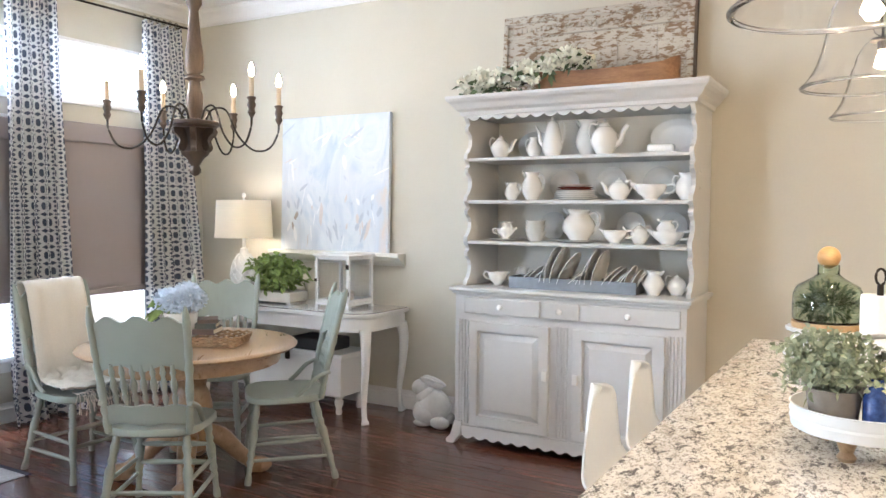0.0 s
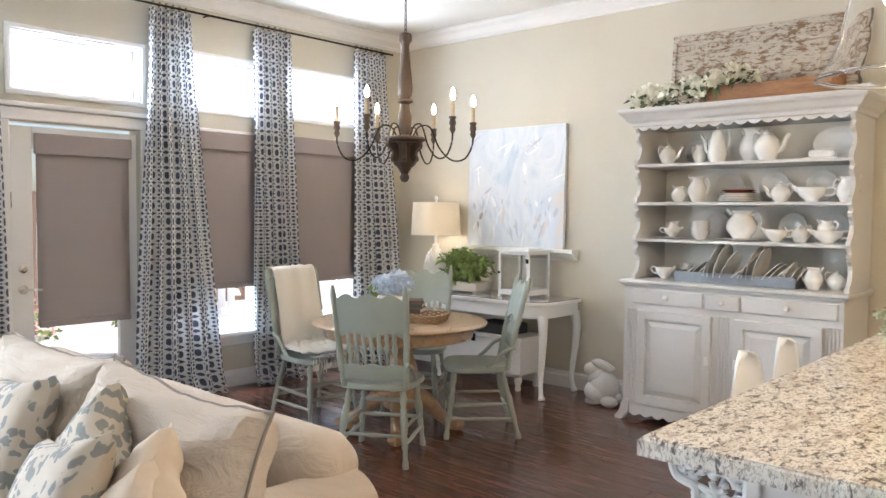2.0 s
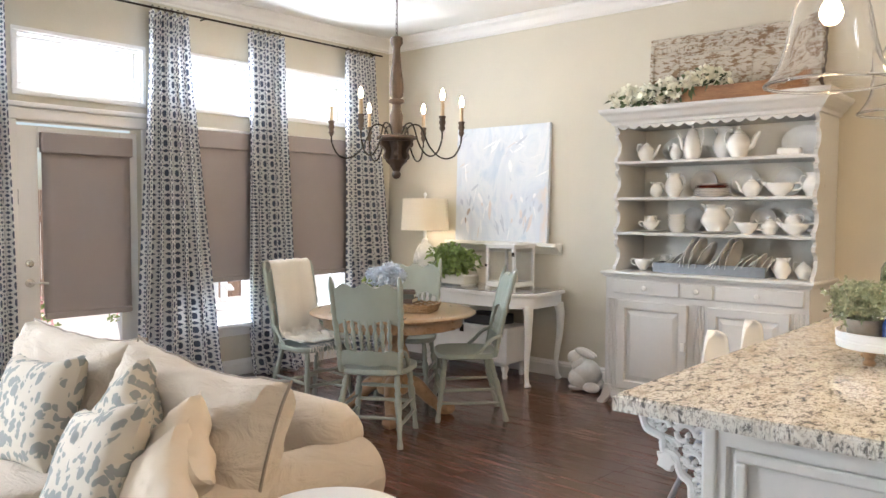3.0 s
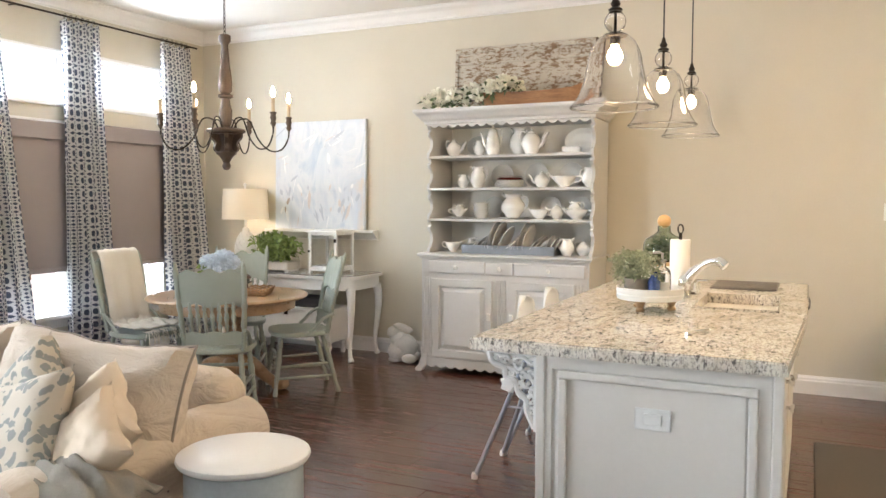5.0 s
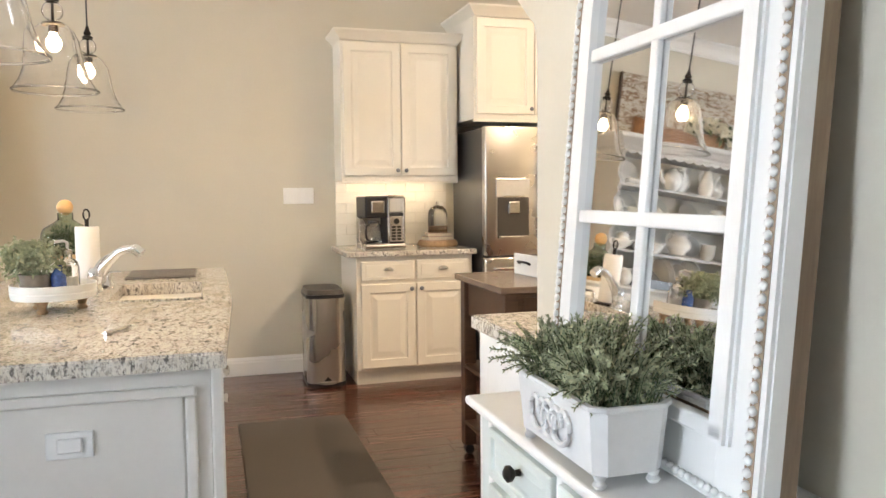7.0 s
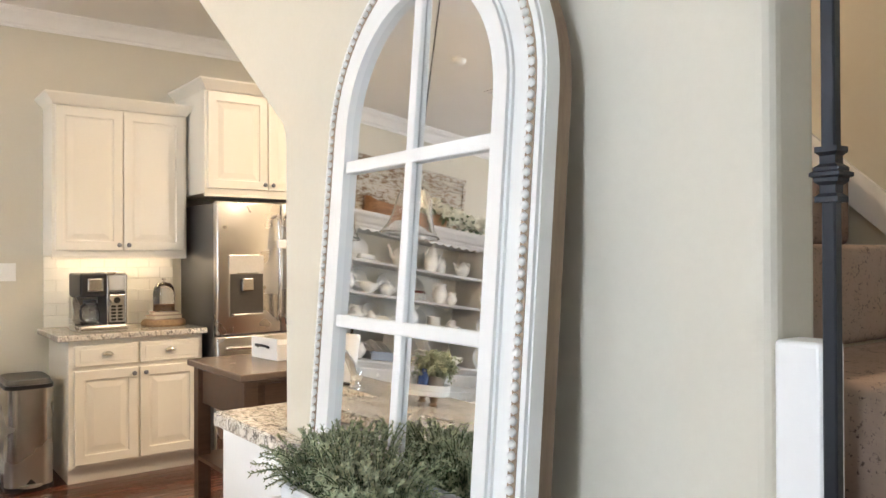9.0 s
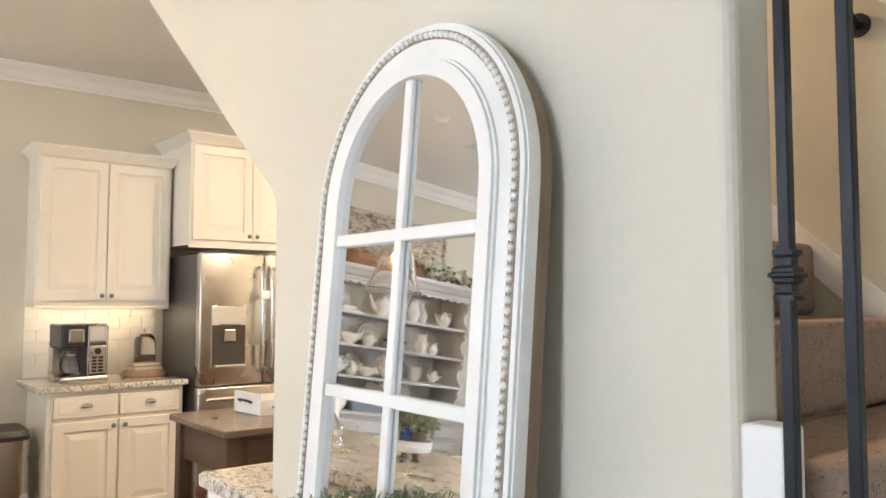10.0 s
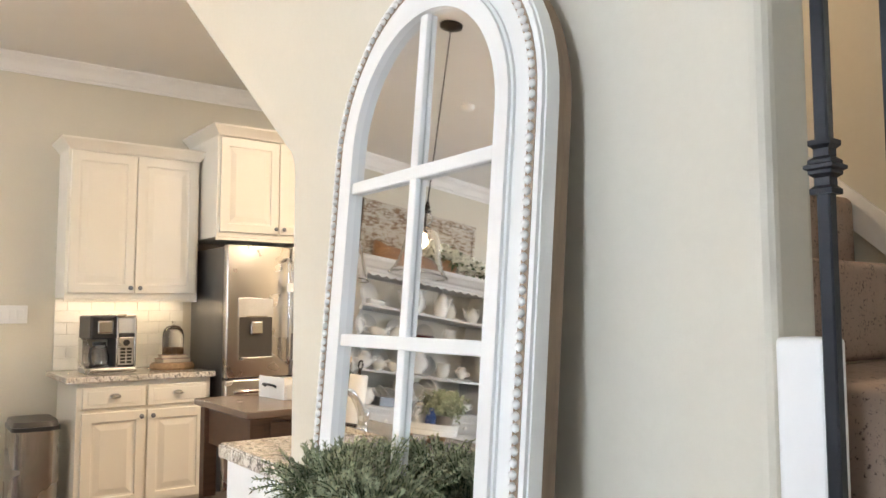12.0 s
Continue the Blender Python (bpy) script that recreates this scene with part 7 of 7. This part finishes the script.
part("base", rounded(B(), .132, .204, .07, 0, .0295), BLACK, tc, smooth=True)
part("lid_rim", rounded(B(), .131, .203, .07, .6005, .625), BLACK, tc, smooth=True)
part("lid", rounded(B(), .125, .197, .065, .6255, .655, .06), plain("lid_plastic", (.07, .06, .052), .4), tc, smooth=True)
part("pedal", lathe(B(), [(0, 0), (.062, 0), (.062, .012), (0, .016)], 20, (0, -.195, .028), sx=1.0, sy=.75), STEEL, tc, "steel pedal", True)
part("pedal_recess", lathe(B(), [(0, 0), (.07, 0), (.06, .07), (.03, .10), (0, .105)], 20, (0, -.165, .03), sx=1.0, sy=.55), BLACK, tc, smooth=True)

# floor mat, cart and end counter
km = thing("kitchen_mat", Matrix.Translation((1.335, 1.55, 0)), "brown cushioned kitchen floor mat", "mat")
part("mat", box(B(), -.30, .30, -1.35, .90, .001, .018, .008, 3), RUBBER, km)
kc = thing("kitchen_cart", Matrix.Translation((2.45, 1.36, 0)), "dark walnut kitchen cart with a steel-edged top", "cart")
CARTW = wood("cart_wood", (.05, .026, .016), (.13, .07, .042), .4)
part("top", box(B(), -.385, .385, -.32, .32, .87, .90, .005), plain("cart_top", (.20, .145, .11), .25, .3), kc)
for x in (-.33, .33):
    for y in (-.27, .27):
        part("leg", box(B(), x - .03, x + .03, y - .03, y + .03, .05, .8695, .004), CARTW, kc)
        part("caster", lathe(B(), [(0, -.014), (.024, -.014), (.024, .014), (0, .014)], 14, (x, y, .0245), Matrix.Rotation(radians(90), 4, "X")), BLACK, kc, "black caster", True)
for q in ((-.30, .30, -.285, -.265), (-.30, .30, .265, .285)):
    part("rail", box(B(), *q, .70, .8695, .003), CARTW, kc)
for x in (-.34, .32):
    part("rail", box(B(), x, x + .02, -.24, .24, .70, .8695, .003), CARTW, kc)
for z in (.16, .44):
    part("shelf", box(B(), -.36, .36, -.30, .30, z, z + .02, .003), CARTW, kc)
for k in range(2):
    part("drawer", box(B(), -.27 + k * .28, -.01 + k * .28, -.292, -.2855, .72, .85, .004), CARTW, kc)
wt = thing("serving_tray", at_(2.52, 1.47, .90, 5), "white wooden serving tray with black handles", "tray")
part("tray_base", box(B(), -.16, .22, -.11, .11, 0, .012, .003), WORNWHITE, wt)
for q in ((-.16, .22, -.12, -.1105), (-.16, .22, .1105, .12)):
    part("tray_side", box(B(), *q, 0, .07, .003), WORNWHITE, wt)
for x in (-.17, .2205):
    part("tray_end", box(B(), x, x + .0095, -.12, .12, 0, .10, .003), WORNWHITE, wt)
part("handle", tube(B(), curve_pts([(-.172, -.05, .055), (-.19, -.04, .065), (-.19, .04, .065), (-.172, .05, .055)], 12), .006), BLACK, wt, "black iron handle", True)
part("handle", tube(B(), curve_pts([(-.10, -.1215, .035), (-.09, -.138, .045), (-.02, -.138, .045), (-.01, -.1215, .035)], 12), .006), BLACK, wt, "black iron handle", True)
ec = thing("end_counter", Matrix.Translation((1.69, .33, .876)), "granite counter end beside the stair wall", "worktop")
bm = B()
q = [(0, 0), (.9, 0), (.9, -.34), (.059, -.34), (.059, -.52), (0, -.52)]
lo = [bm.verts.new((x, y, 0)) for x, y in q]
hi = [bm.verts.new((x, y, .04)) for x, y in q]
bm.faces.new(lo)
bm.faces.new(hi[::-1])
for i in range(6):
    bm.faces.new((lo[i], hi[i], hi[(i + 1) % 6], lo[(i + 1) % 6]))
bm.normal_update()
bmesh.ops.bevel(bm, geom=[e for e in bm.edges if e.verts[0].co.z > .03 and e.verts[1].co.z > .03], offset=.006, segments=2, affect="EDGES")
part("slab", bm, GRANITE, ec)
eb = thing("end_cabinet", Matrix.Translation((1.71, .31, 0)), "white panelled cabinet under the counter end", "cabinet")
part("body", box(B(), 0, .038, -.48, 0, 0, .875, .003), WHITE, eb)
part("return", box(B(), .0385, .86, -.30, 0, 0, .875, .003), WHITE, eb)


# ---- sideboard, mirror and planter by the stairs ----
MINT = worn("pale_mint_paint", (.66, .71, .68), (.60, .55, .47), .45, .24, 12)
sb = thing("sideboard", Matrix.Translation((1.62, -1.082, 0)), "white and pale mint painted sideboard with dark knobs", "sideboard")
part("body", box(B(), -.155, .128, -.075, .69, .10, .83, .004), MINT, sb)
part("top", box(box(B(), -.185, .129, -.10, .72, .836, .857, .009, 3), -.17, .129, -.088, .707, .828, .8365, .003), WHITE, sb)
part("plinth", box(B(), -.145, .125, -.065, .68, 0, .0995), MINT, sb)
for x in (-.0455, .2855, .6165):
    part("stile", box(B(), -.163, -.1555, x - .012, x + .012, .105, .826, .003), WHITE, sb)
FRONT = Matrix.Translation((-.1735, 0, 0)) @ Matrix.Rotation(radians(-90), 4, "Z") @ Matrix.Diagonal((-1, 1, 1, 1))
for y0, y1 in ((-.03, .27), (.30, .60)):
    f = part("drawer", raised_panel(B(), y0, y1, .715, .818, 0, .018, .02, .004, .012, .006), MINT, sb, at=FRONT)
    part("knob", lathe(B(), [(0, 0), (.007, 0), (.006, .01), (.015, .018), (.016, .026), (.008, .032), (0, .033)], 14, ((y0 + y1) / 2 - .02, 0, .782), Matrix.Rotation(radians(90), 4, "X")), BRONZE, f, "dark round knob", True)
    f = part("cabinet_door", raised_panel(B(), y0, y1, .13, .70, 0, .018, .06), MINT, sb, at=FRONT)
    part("knob", lathe(B(), [(0, 0), (.007, 0), (.006, .01), (.015, .018), (.016, .026), (.008, .032), (0, .033)], 14, (y0 + .03, 0, .45), Matrix.Rotation(radians(90), 4, "X")), BRONZE, f, "dark round knob", True)

# the mirror stands in local x (width) and z, facing -y, leaning on the wall
mi = thing("arched_mirror", Matrix.Translation((1.588, -.788, .857)) @ Matrix.Rotation(radians(-90.8), 4, "Z") @ Matrix.Rotation(radians(-4.5), 4, "X") @ Matrix.Diagonal((1.04, 1, 1.045, 1)), "arched distressed white window-pane mirror leaning on the wall", "mirror")
MW = .322


def arch(half, base, spring, n=28):
    """Outline of an arch, from bottom left up over and down to bottom right."""
    pts = [(-half, base), (-half, (base + spring) / 2), (-half, spring)]
    pts += [(-half * math.cos(a), spring + half * math.sin(a)) for a in [math.pi * k / n for k in range(1, n)]]
    return pts + [(half, spring), (half, (base + spring) / 2), (half, base)]


def arch_band(bm, inner, outer, y0, y1):
    """A band between two arches of equal count, closed along the foot by its own legs."""
    V = [[bm.verts.new((x, y, z)) for x, z in o] for o in (inner, outer) for y in (y0, y1)]
    n = len(inner)
    for i in range(n - 1):
        bm.faces.new((V[0][i], V[0][i + 1], V[2][i + 1], V[2][i]))
        bm.faces.new((V[1][i], V[3][i], V[3][i + 1], V[1][i + 1]))
        bm.faces.new((V[0][i], V[1][i], V[1][i + 1], V[0][i + 1]))
        bm.faces.new((V[2][i], V[2][i + 1], V[3][i + 1], V[3][i]))
    for i in (0, n - 1):
        bm.faces.new((V[0][i], V[2][i], V[3][i], V[1][i]))
    return bm


SP = .748
part("outer_frame", arch_band(B(), arch(.235, .0, SP), arch(MW, .0, SP), .0, .032), WORNWHITE, mi, smooth=True)
part("edge_band", arch_band(B(), arch(MW + .0005, .0, SP), arch(MW + .004, .0, SP), .006, .032), WORNWHITE, mi, smooth=True)
# flat brown strip: dirt and the shade between the beads, put in as colour
part("bead_gap_strip", arch_band(B(), arch(.2945, .004, SP), arch(.3115, .004, SP), -.0012, -.0002), plain("groove_dirt_shade", (.33, .25, .18), .85, vary=.3, grain=120), mi, "brown strip for dirt and shade behind the beads", True)
part("inner_frame", arch_band(B(), arch(.227, .085, SP), arch(.258, .085, SP), -.012, .012), WORNWHITE, mi, smooth=True)
part("inner_bead", arch_band(B(), arch(.2585, .085, SP), arch(.264, .085, SP), -.006, .006), WORNWHITE, mi, smooth=True)
part("bottom_rail", box(B(), -.2345, .2345, .002, .032, 0, .085, .004), WORNWHITE, mi)
part("lower_rail", box(B(), -.258, .258, -.012, .012, .0855, .112, .004), WORNWHITE, mi)
bm = B()
a = arch(.231, .118, SP)
lo = [bm.verts.new((x, .004, z)) for x, z in a]
hi = [bm.verts.new((x, .008, z)) for x, z in a]
bm.faces.new(lo)
bm.faces.new(hi[::-1])
for i in range(len(a)):
    bm.faces.new((lo[i], lo[(i + 1) % len(a)], hi[(i + 1) % len(a)], hi[i]))
part("mirror_glass", bm, MIRROR, mi, "silvered mirror glass")
part("backing", box(B(), -.24, .24, .02, .03, .06, SP + .1), KRAFT, mi)
RAWWOOD = wood("raw_pine", (.20, .14, .095), (.34, .25, .17), .75, (12, 12, 1.2), 2.0)
part("back_frame", arch_band(B(), arch(.27, .0, SP), arch(MW - .004, .0, SP), .0325, .066), RAWWOOD, mi, "unpainted brown wooden back frame", True)
part("mullion", box(B(), -.012, .012, -.008, .0035, .1225, SP + .224, .003), WORNWHITE, mi)
for z in (.378, .678):
    part("glazing_bar", box(B(), -.224, .224, -.009, .0035, z - .012, z + .012, .003), WORNWHITE, mi)
bead = None
path = []
a = arch(.303, .02, SP, 60)
dense = []
for p, q in zip(a, a[1:]):
    n = max(1, int(math.hypot(q[0] - p[0], q[1] - p[1]) / .004))
    dense += [(p[0] + (q[0] - p[0]) * k / n, p[1] + (q[1] - p[1]) * k / n) for k in range(n)]
acc, last = 0, dense[0]
spots = [dense[0]]
for p in dense[1:]:
    acc += math.hypot(p[0] - last[0], p[1] - last[1])
    last = p
    if acc > .0155:
        spots.append(p)
        acc = 0
spots += [(-.285 + .0155 * k, .016) for k in range(37)]
for x, z in spots:
    m = Matrix.Translation((x, -.0035, z))
    if bead is None:
        bm = B()
        bmesh.ops.create_icosphere(bm, subdivisions=1, radius=.0074)
        bead = part("bead", bm, WORNWHITE, mi, smooth=True, at=m)
    else:
        again(bead, mi, m, "bead")

PX, PY, PZ = 1.50, -.812, .858
pl = thing("rosemary_planter", Matrix.Translation((PX, PY, PZ)) @ Matrix.Diagonal((1, .86, 1, 1)), "white footed planter box full of rosemary", "planter")
PAINT = plain("chalk_white", (.70, .70, .69), .6, vary=.05, relief=.15)
bm = B()
def oct_ring(w, d, c, z):
    return [bm.verts.new((x, y, z)) for x, y in ((-w + c, -d), (w - c, -d), (w, -d + c), (w, d - c), (w - c, d), (-w + c, d), (-w, d - c), (-w, -d + c))]
R_ = [oct_ring(.058, .168, .018, .022), oct_ring(.066, .178, .02, .118), oct_ring(.07, .182, .02, .122), oct_ring(.07, .182, .02, .128), oct_ring(.06, .172, .016, .128), oct_ring(.056, .166, .016, .06)]
for a, b in zip(R_, R_[1:]):
    for k in range(8):
        bm.faces.new((a[k], a[(k + 1) % 8], b[(k + 1) % 8], b[k]))
bm.faces.new(R_[0][::-1])
bm.faces.new(R_[-1])
part("box", bm, PAINT, pl)
for x in (-.045, .045):
    for y in (-.15, .15):
        part("foot", lathe(B(), [(0, 0), (.008, 0), (.012, .006), (.008, .012), (.012, .0215), (0, .0215)], 10, (x, y, 0)), PAINT, pl, smooth=True)
for s in (-1, 1):
    part("swag", tube(B(), [(-.068, s * (.02 + .05 * (t / 20)) + .03 * math.cos(t * .45) * s, .07 + .028 * math.sin(t * .45)) for t in range(21)], .005, 6), PAINT, pl, smooth=True)
part("wreath", tube(B(), [(-.068, .025 * math.cos(a), .072 + .03 * math.sin(a)) for a in [q * math.pi / 10 for q in range(20)]], .006, 6, True), PAINT, pl, smooth=True)
part("soil", box(B(), -.052, .052, -.16, .16, .09, .108), plain("soil", (.03, .022, .016), .95), pl)
rng = random.Random(14)
bm, bs = B(), B()
for k in range(430):
    x0, y0 = rng.uniform(-.045, .045), rng.uniform(-.155, .155)
    lean = Vector((x0 * .9 + rng.uniform(-.035, .035), y0 * .18 + rng.uniform(-.035, .035), 0))
    h = rng.uniform(.05, .135) * (1 - .25 * abs(y0) / .16)
    droop = rng.random() < .16
    tip = Vector((x0, y0, .105)) + lean * (1.25 if droop else 1) + Vector((0, 0, h * (.35 if droop else 1)))
    pts = curve_pts([(x0, y0, .10), tuple(Vector((x0, y0, .10)).lerp(tip, .5) + Vector((0, 0, .025))), tuple(tip)], 12)
    tube(bs, pts[::3], .0011, 3)
    for i, p in enumerate(pts[2:]):
        d = (pts[min(i + 3, len(pts) - 1)] - pts[i + 1]).normalized()
        for _ in range(4):
            s = Vector((rng.uniform(-1, 1), rng.uniform(-1, 1), rng.uniform(-1, 1)))
            o = (s - d * s.dot(d)).normalized() * .75 + d * .55
            L = rng.uniform(.007, .0115)
            w = o.cross(d).normalized() * .0012
            bm.faces.new([bm.verts.new(v) for v in (p - w, p + o * L * .6 - w * 1.3, p + o * L, p + o * L * .6 + w * 1.3, p + w)])
part("needles", bm, ROSEMARY, pl, "grey-green rosemary needles")
part("stem", bs, LEAFDARK, pl)


# ---- sofa ----
so2 = thing("sofa", Matrix.Translation((-1.81, -.45, 0)), "cream slipcovered sofa with rolled arms", "sofa")
bx0 = -1.75
bm = box(B(), -3.2 - bx0, -.87 - bx0, -.62, .58, .06, .30, .02)
part("base", bm, CREAM, so2)


def soft_box(w, d, h, r, wob, seed, n=22):
    """A padded block with rounded edges and slight creases, its base at z 0."""
    bm = B()
    bmesh.ops.create_cube(bm, size=1)
    bmesh.ops.subdivide_edges(bm, edges=bm.edges, cuts=n, use_grid_fill=True)
    for v in bm.verts:
        p = Vector((v.co.x * w, v.co.y * d, v.co.z * h))
        q = Vector((max(-w / 2 + r, min(w / 2 - r, p.x)), max(-d / 2 + r, min(d / 2 - r, p.y)), max(-h / 2 + r, min(h / 2 - r, p.z))))
        dlt = p - q
        if dlt.length > 1e-6:
            p = q + dlt.normalized() * r
        s = wob * (noise.noise((p.x * 5 + seed, p.y * 5, p.z * 5)) + .4 * noise.noise((p.x * 14, p.y * 14 + seed, p.z * 14)))
        v.co = p + p.normalized() * s
        v.co.z += h / 2
    return bm


part("back_frame", soft_box(2.32, .24, .50, .11, .012, 3), CREAM, so2, smooth=True, at=Matrix.Translation((-.34, .49, .20)))
for k, x in enumerate((-1.06, -.20)):
    part("seat_cushion", soft_box(.86, .68, .20, .07, .008, k * 5 + 2), CREAM, so2, smooth=True, at=Matrix.Translation((x, -.27, .27)))
# rolled arm
bm = B()
prof = [(-.12, .0), (.12, .0), (.125, .30), (.135, .36), (.155, .42), (.16, .48), (.13, .54), (.07, .575), (0, .58), (-.07, .57), (-.12, .53), (-.135, .47), (-.12, .40), (-.115, .30)]
ring = []
ny = 22
for j in range(ny + 1):
    f = j / ny
    y = -.66 + .96 * f
    k = 1 - .10 * max(0, 1 - f / .05) ** 2 - .10 * max(0, (f - .95) / .05) ** 2
    ring.append([bm.verts.new((x * k + .004 * noise.noise((x * 9, y * 6, z * 9)), y, .05 + z * (1 if z < .1 else .985 + .015 * k) + .008 * noise.noise((x * 6, y * 5, z * 4)))) for x, z in [(p.x, p.y) for p in curve_pts([(a, b, 0) for a, b in prof] , 52)]])
for a, b in zip(ring, ring[1:]):
    for i in range(len(a)):
        bm.faces.new((a[i], a[(i + 1) % len(a)], b[(i + 1) % len(b)], b[i]))
bm.faces.new(ring[0][::-1])
bm.faces.new(ring[-1])
part("arm", bm, CREAM, so2, smooth=True, at=Matrix.Translation((.80, .22, .01)) @ Matrix.Diagonal((.92, 1.08, .92, 1)))


def cushion(w, h, t, m, mat_, label, name="cushion", piping=None, group="", seed=0, wr=.012, corner=0.0):
    th = thing(name, m, label, "cushion", group)
    bm, rim = pillow_mesh(w, h, t, wr, seed, corner=corner)
    part("cover", bm, mat_, th, smooth=True)
    if piping:
        part("piping", tube(B(), rim, .0055, 6, True), piping, th, "taupe piping", True)
    return th


def lean(x, y, z, rx, rz=0, ry=0):
    return Matrix.Translation((x, y, z)) @ Matrix.Rotation(radians(rz), 4, "Z") @ Matrix.Rotation(radians(rx), 4, "X") @ Matrix.Rotation(radians(ry), 4, "Y")


CUL = "cream slipcovered back cushion with taupe piping"
cushion(.84, .46, .27, lean(-1.300, -.37, .655, -16, 2, 2), CREAM, CUL, "back_cushion", PIPING, "sofa back cushions", 1, .028, .006)
cushion(.87, .48, .27, lean(-2.185, -.35, .645, -14, 3, 0), CREAM, CUL, "back_cushion", PIPING, "sofa back cushions", 4, .028, .006)
FLL = "linen cushion printed with grey-blue leaves"
cushion(.46, .42, .16, lean(-2.015, -.56, .62, -20, 4, -6), FLORAL, FLL, "throw_pillow", None, "throw pillows", 7, .008, .012)
cushion(.36, .34, .15, lean(-1.335, -.57, .665, -22, -6, 40), FLORAL, FLL, "throw_pillow", None, "throw pillows", 9, .008, .012)
cushion(.42, .36, .14, lean(-1.225, -.71, .63, -26, -8, -16), FLORAL, FLL, "throw_pillow", None, "throw pillows", 12, .008, .012)
PEACH = plain("pale_peach_linen", (.70, .58, .45), .95, vary=.05, grain=16, relief=.7)
cushion(.29, .27, .13, lean(-1.020, -.58, .655, -26, -4, 42), PEACH, "pale peach linen cushion", "throw_pillow", None, "throw pillows", 15, .01, .012)
cushion(.27, .26, .12, lean(-0.950, -.67, .62, -30, -6, 40), PEACH, "pale peach linen cushion", "throw_pillow", None, "throw pillows", 18, .01, .012)
kn_ = thing("knit_throw", Matrix.Translation((-.98, -.75, .468)) @ Matrix.Rotation(radians(-6), 4, "Z") @ Matrix.Diagonal((.85, .95, .9, 1)), "crumpled taupe knit throw on the sofa seat", "blanket")
bm = B()
rows = []
for j in range(41):
    v = j / 40
    row = []
    for i in range(61):
        u = i / 60
        x, y = -.30 + .62 * u, -.16 + .32 * v
        z = .02 + .11 * math.sin(math.pi * v) ** .7 * math.sin(math.pi * u) ** .5 + .04 * u + .018 * math.sin(v * 24 + u * 9 + 4 * noise.noise((u * 3, v * 3, 1))) * math.sin(math.pi * v) + .02 * noise.noise((u * 8, v * 8, 4))
        row.append(bm.verts.new((x + .03 * noise.noise((u * 3, v * 4, 9)), y, max(.004, z))))
    rows.append(row)
for a, b in zip(rows, rows[1:]):
    for i in range(60):
        bm.faces.new((a[i], a[i + 1], b[i + 1], b[i]))
o = part("cloth", bm, TAUPE, kn_, smooth=True)
o.modifiers.new("thick", "SOLIDIFY").thickness = .012

sd = thing("side_table", Matrix.Translation((-.625, -.355, -.013)), "round white pedestal side table with a worn blue-grey base", "side table")
part("tabletop", lathe(B(), [(0, .57), (.20, .57), (.208, .565), (.21, .555), (.205, .546), (.195, .542), (0, .542)], 56), WHITE, sd, smooth=True)
part("apron", lathe(B(), [(.182, .4), (.186, .41), (.186, .53), (.184, .541), (.17, .541), (.17, .4), (.182, .4)], 48), plain("blue_grey_paint", (.42, .48, .50), .5, vary=.12), sd, "blue-grey apron", True)
part("pedestal", lathe(B(), [(0, .03), (.03, .03), (.045, .08), (.03, .14), (.04, .25), (.03, .36), (.06, .3995), (0, .3995)], 24), WHITE, sd, smooth=True)
for k in range(3):
    a = radians(120 * k + 20)
    part("leg", tube(B(), curve_pts([(.03 * math.cos(a), .03 * math.sin(a), .12), (.12 * math.cos(a), .12 * math.sin(a), .09), (.19 * math.cos(a), .19 * math.sin(a), .015)], 12), .016, 8), WHITE, sd, smooth=True)

# ---- floor planks ----
rng = random.Random(2)
fo = bpy.data.objects["floor"]
PW, LENS = .127, (0.62, 0.83, 1.04, 1.22, 1.45)
shared = {}
for L in LENS:
    bm = B()
    w, h, t, e = PW / 2 - .0004, L / 2 - .0004, .011, .0010
    lo = [bm.verts.new((x, y, -t)) for x, y in ((-h, -w), (h, -w), (h, w), (-h, w))]
    md = [bm.verts.new((x, y, -e)) for x, y in ((-h, -w), (h, -w), (h, w), (-h, w))]
    hi = [bm.verts.new((x, y, 0)) for x, y in ((-h + e, -w + e), (h - e, -w + e), (h - e, w - e), (-h + e, w - e))]
    bm.faces.new(hi)
    for a, b in ((lo, md), (md, hi)):
        for i in range(4):
            bm.faces.new((a[i], a[(i + 1) % 4], b[(i + 1) % 4], b[i]))
    bmesh.ops.recalc_face_normals(bm, faces=bm.faces)
    me = bpy.data.meshes.new("plank")
    bm.to_mesh(me)
    bm.free()
    me.materials.append(FLOORWOOD)
    shared[L] = me
rest = B()
count = 0
y = FL[3] - PW / 2
while y > FL[2]:
    x = FL[0] - rng.uniform(0, .9)
    while x < FL[1]:
        L = rng.choice(LENS)
        c = x + L / 2
        x += L
        if c + L / 2 < FL[0] or c - L / 2 > FL[1]:
            continue
        near = y > -1.1 and c < 3.2 and y < 3.5
        if near and count < 300:
            o = new("plank", shared[L])
            o.parent = fo
            o.location = (max(c, FL[0] + L / 2), y, rng.uniform(-.0004, .0004))
            count += 1
        else:
            a, b = max(c - L / 2, FL[0]), min(c + L / 2, FL[1])
            q = [rest.verts.new(v) for v in ((a + .001, y - PW / 2 + .001, 0), (b - .001, y - PW / 2 + .001, 0), (b - .001, y + PW / 2 - .001, 0), (a + .001, y + PW / 2 - .001, 0))]
            r = [rest.verts.new(v.co - Vector((0, 0, .01))) for v in q]
            rest.faces.new(q)
            for i in range(4):
                rest.faces.new((r[i], r[(i + 1) % 4], q[(i + 1) % 4], q[i]))
    y -= PW
ob = part("planks_beyond", rest, FLOORWOOD, fo)
ob["kind"] = "stuff"
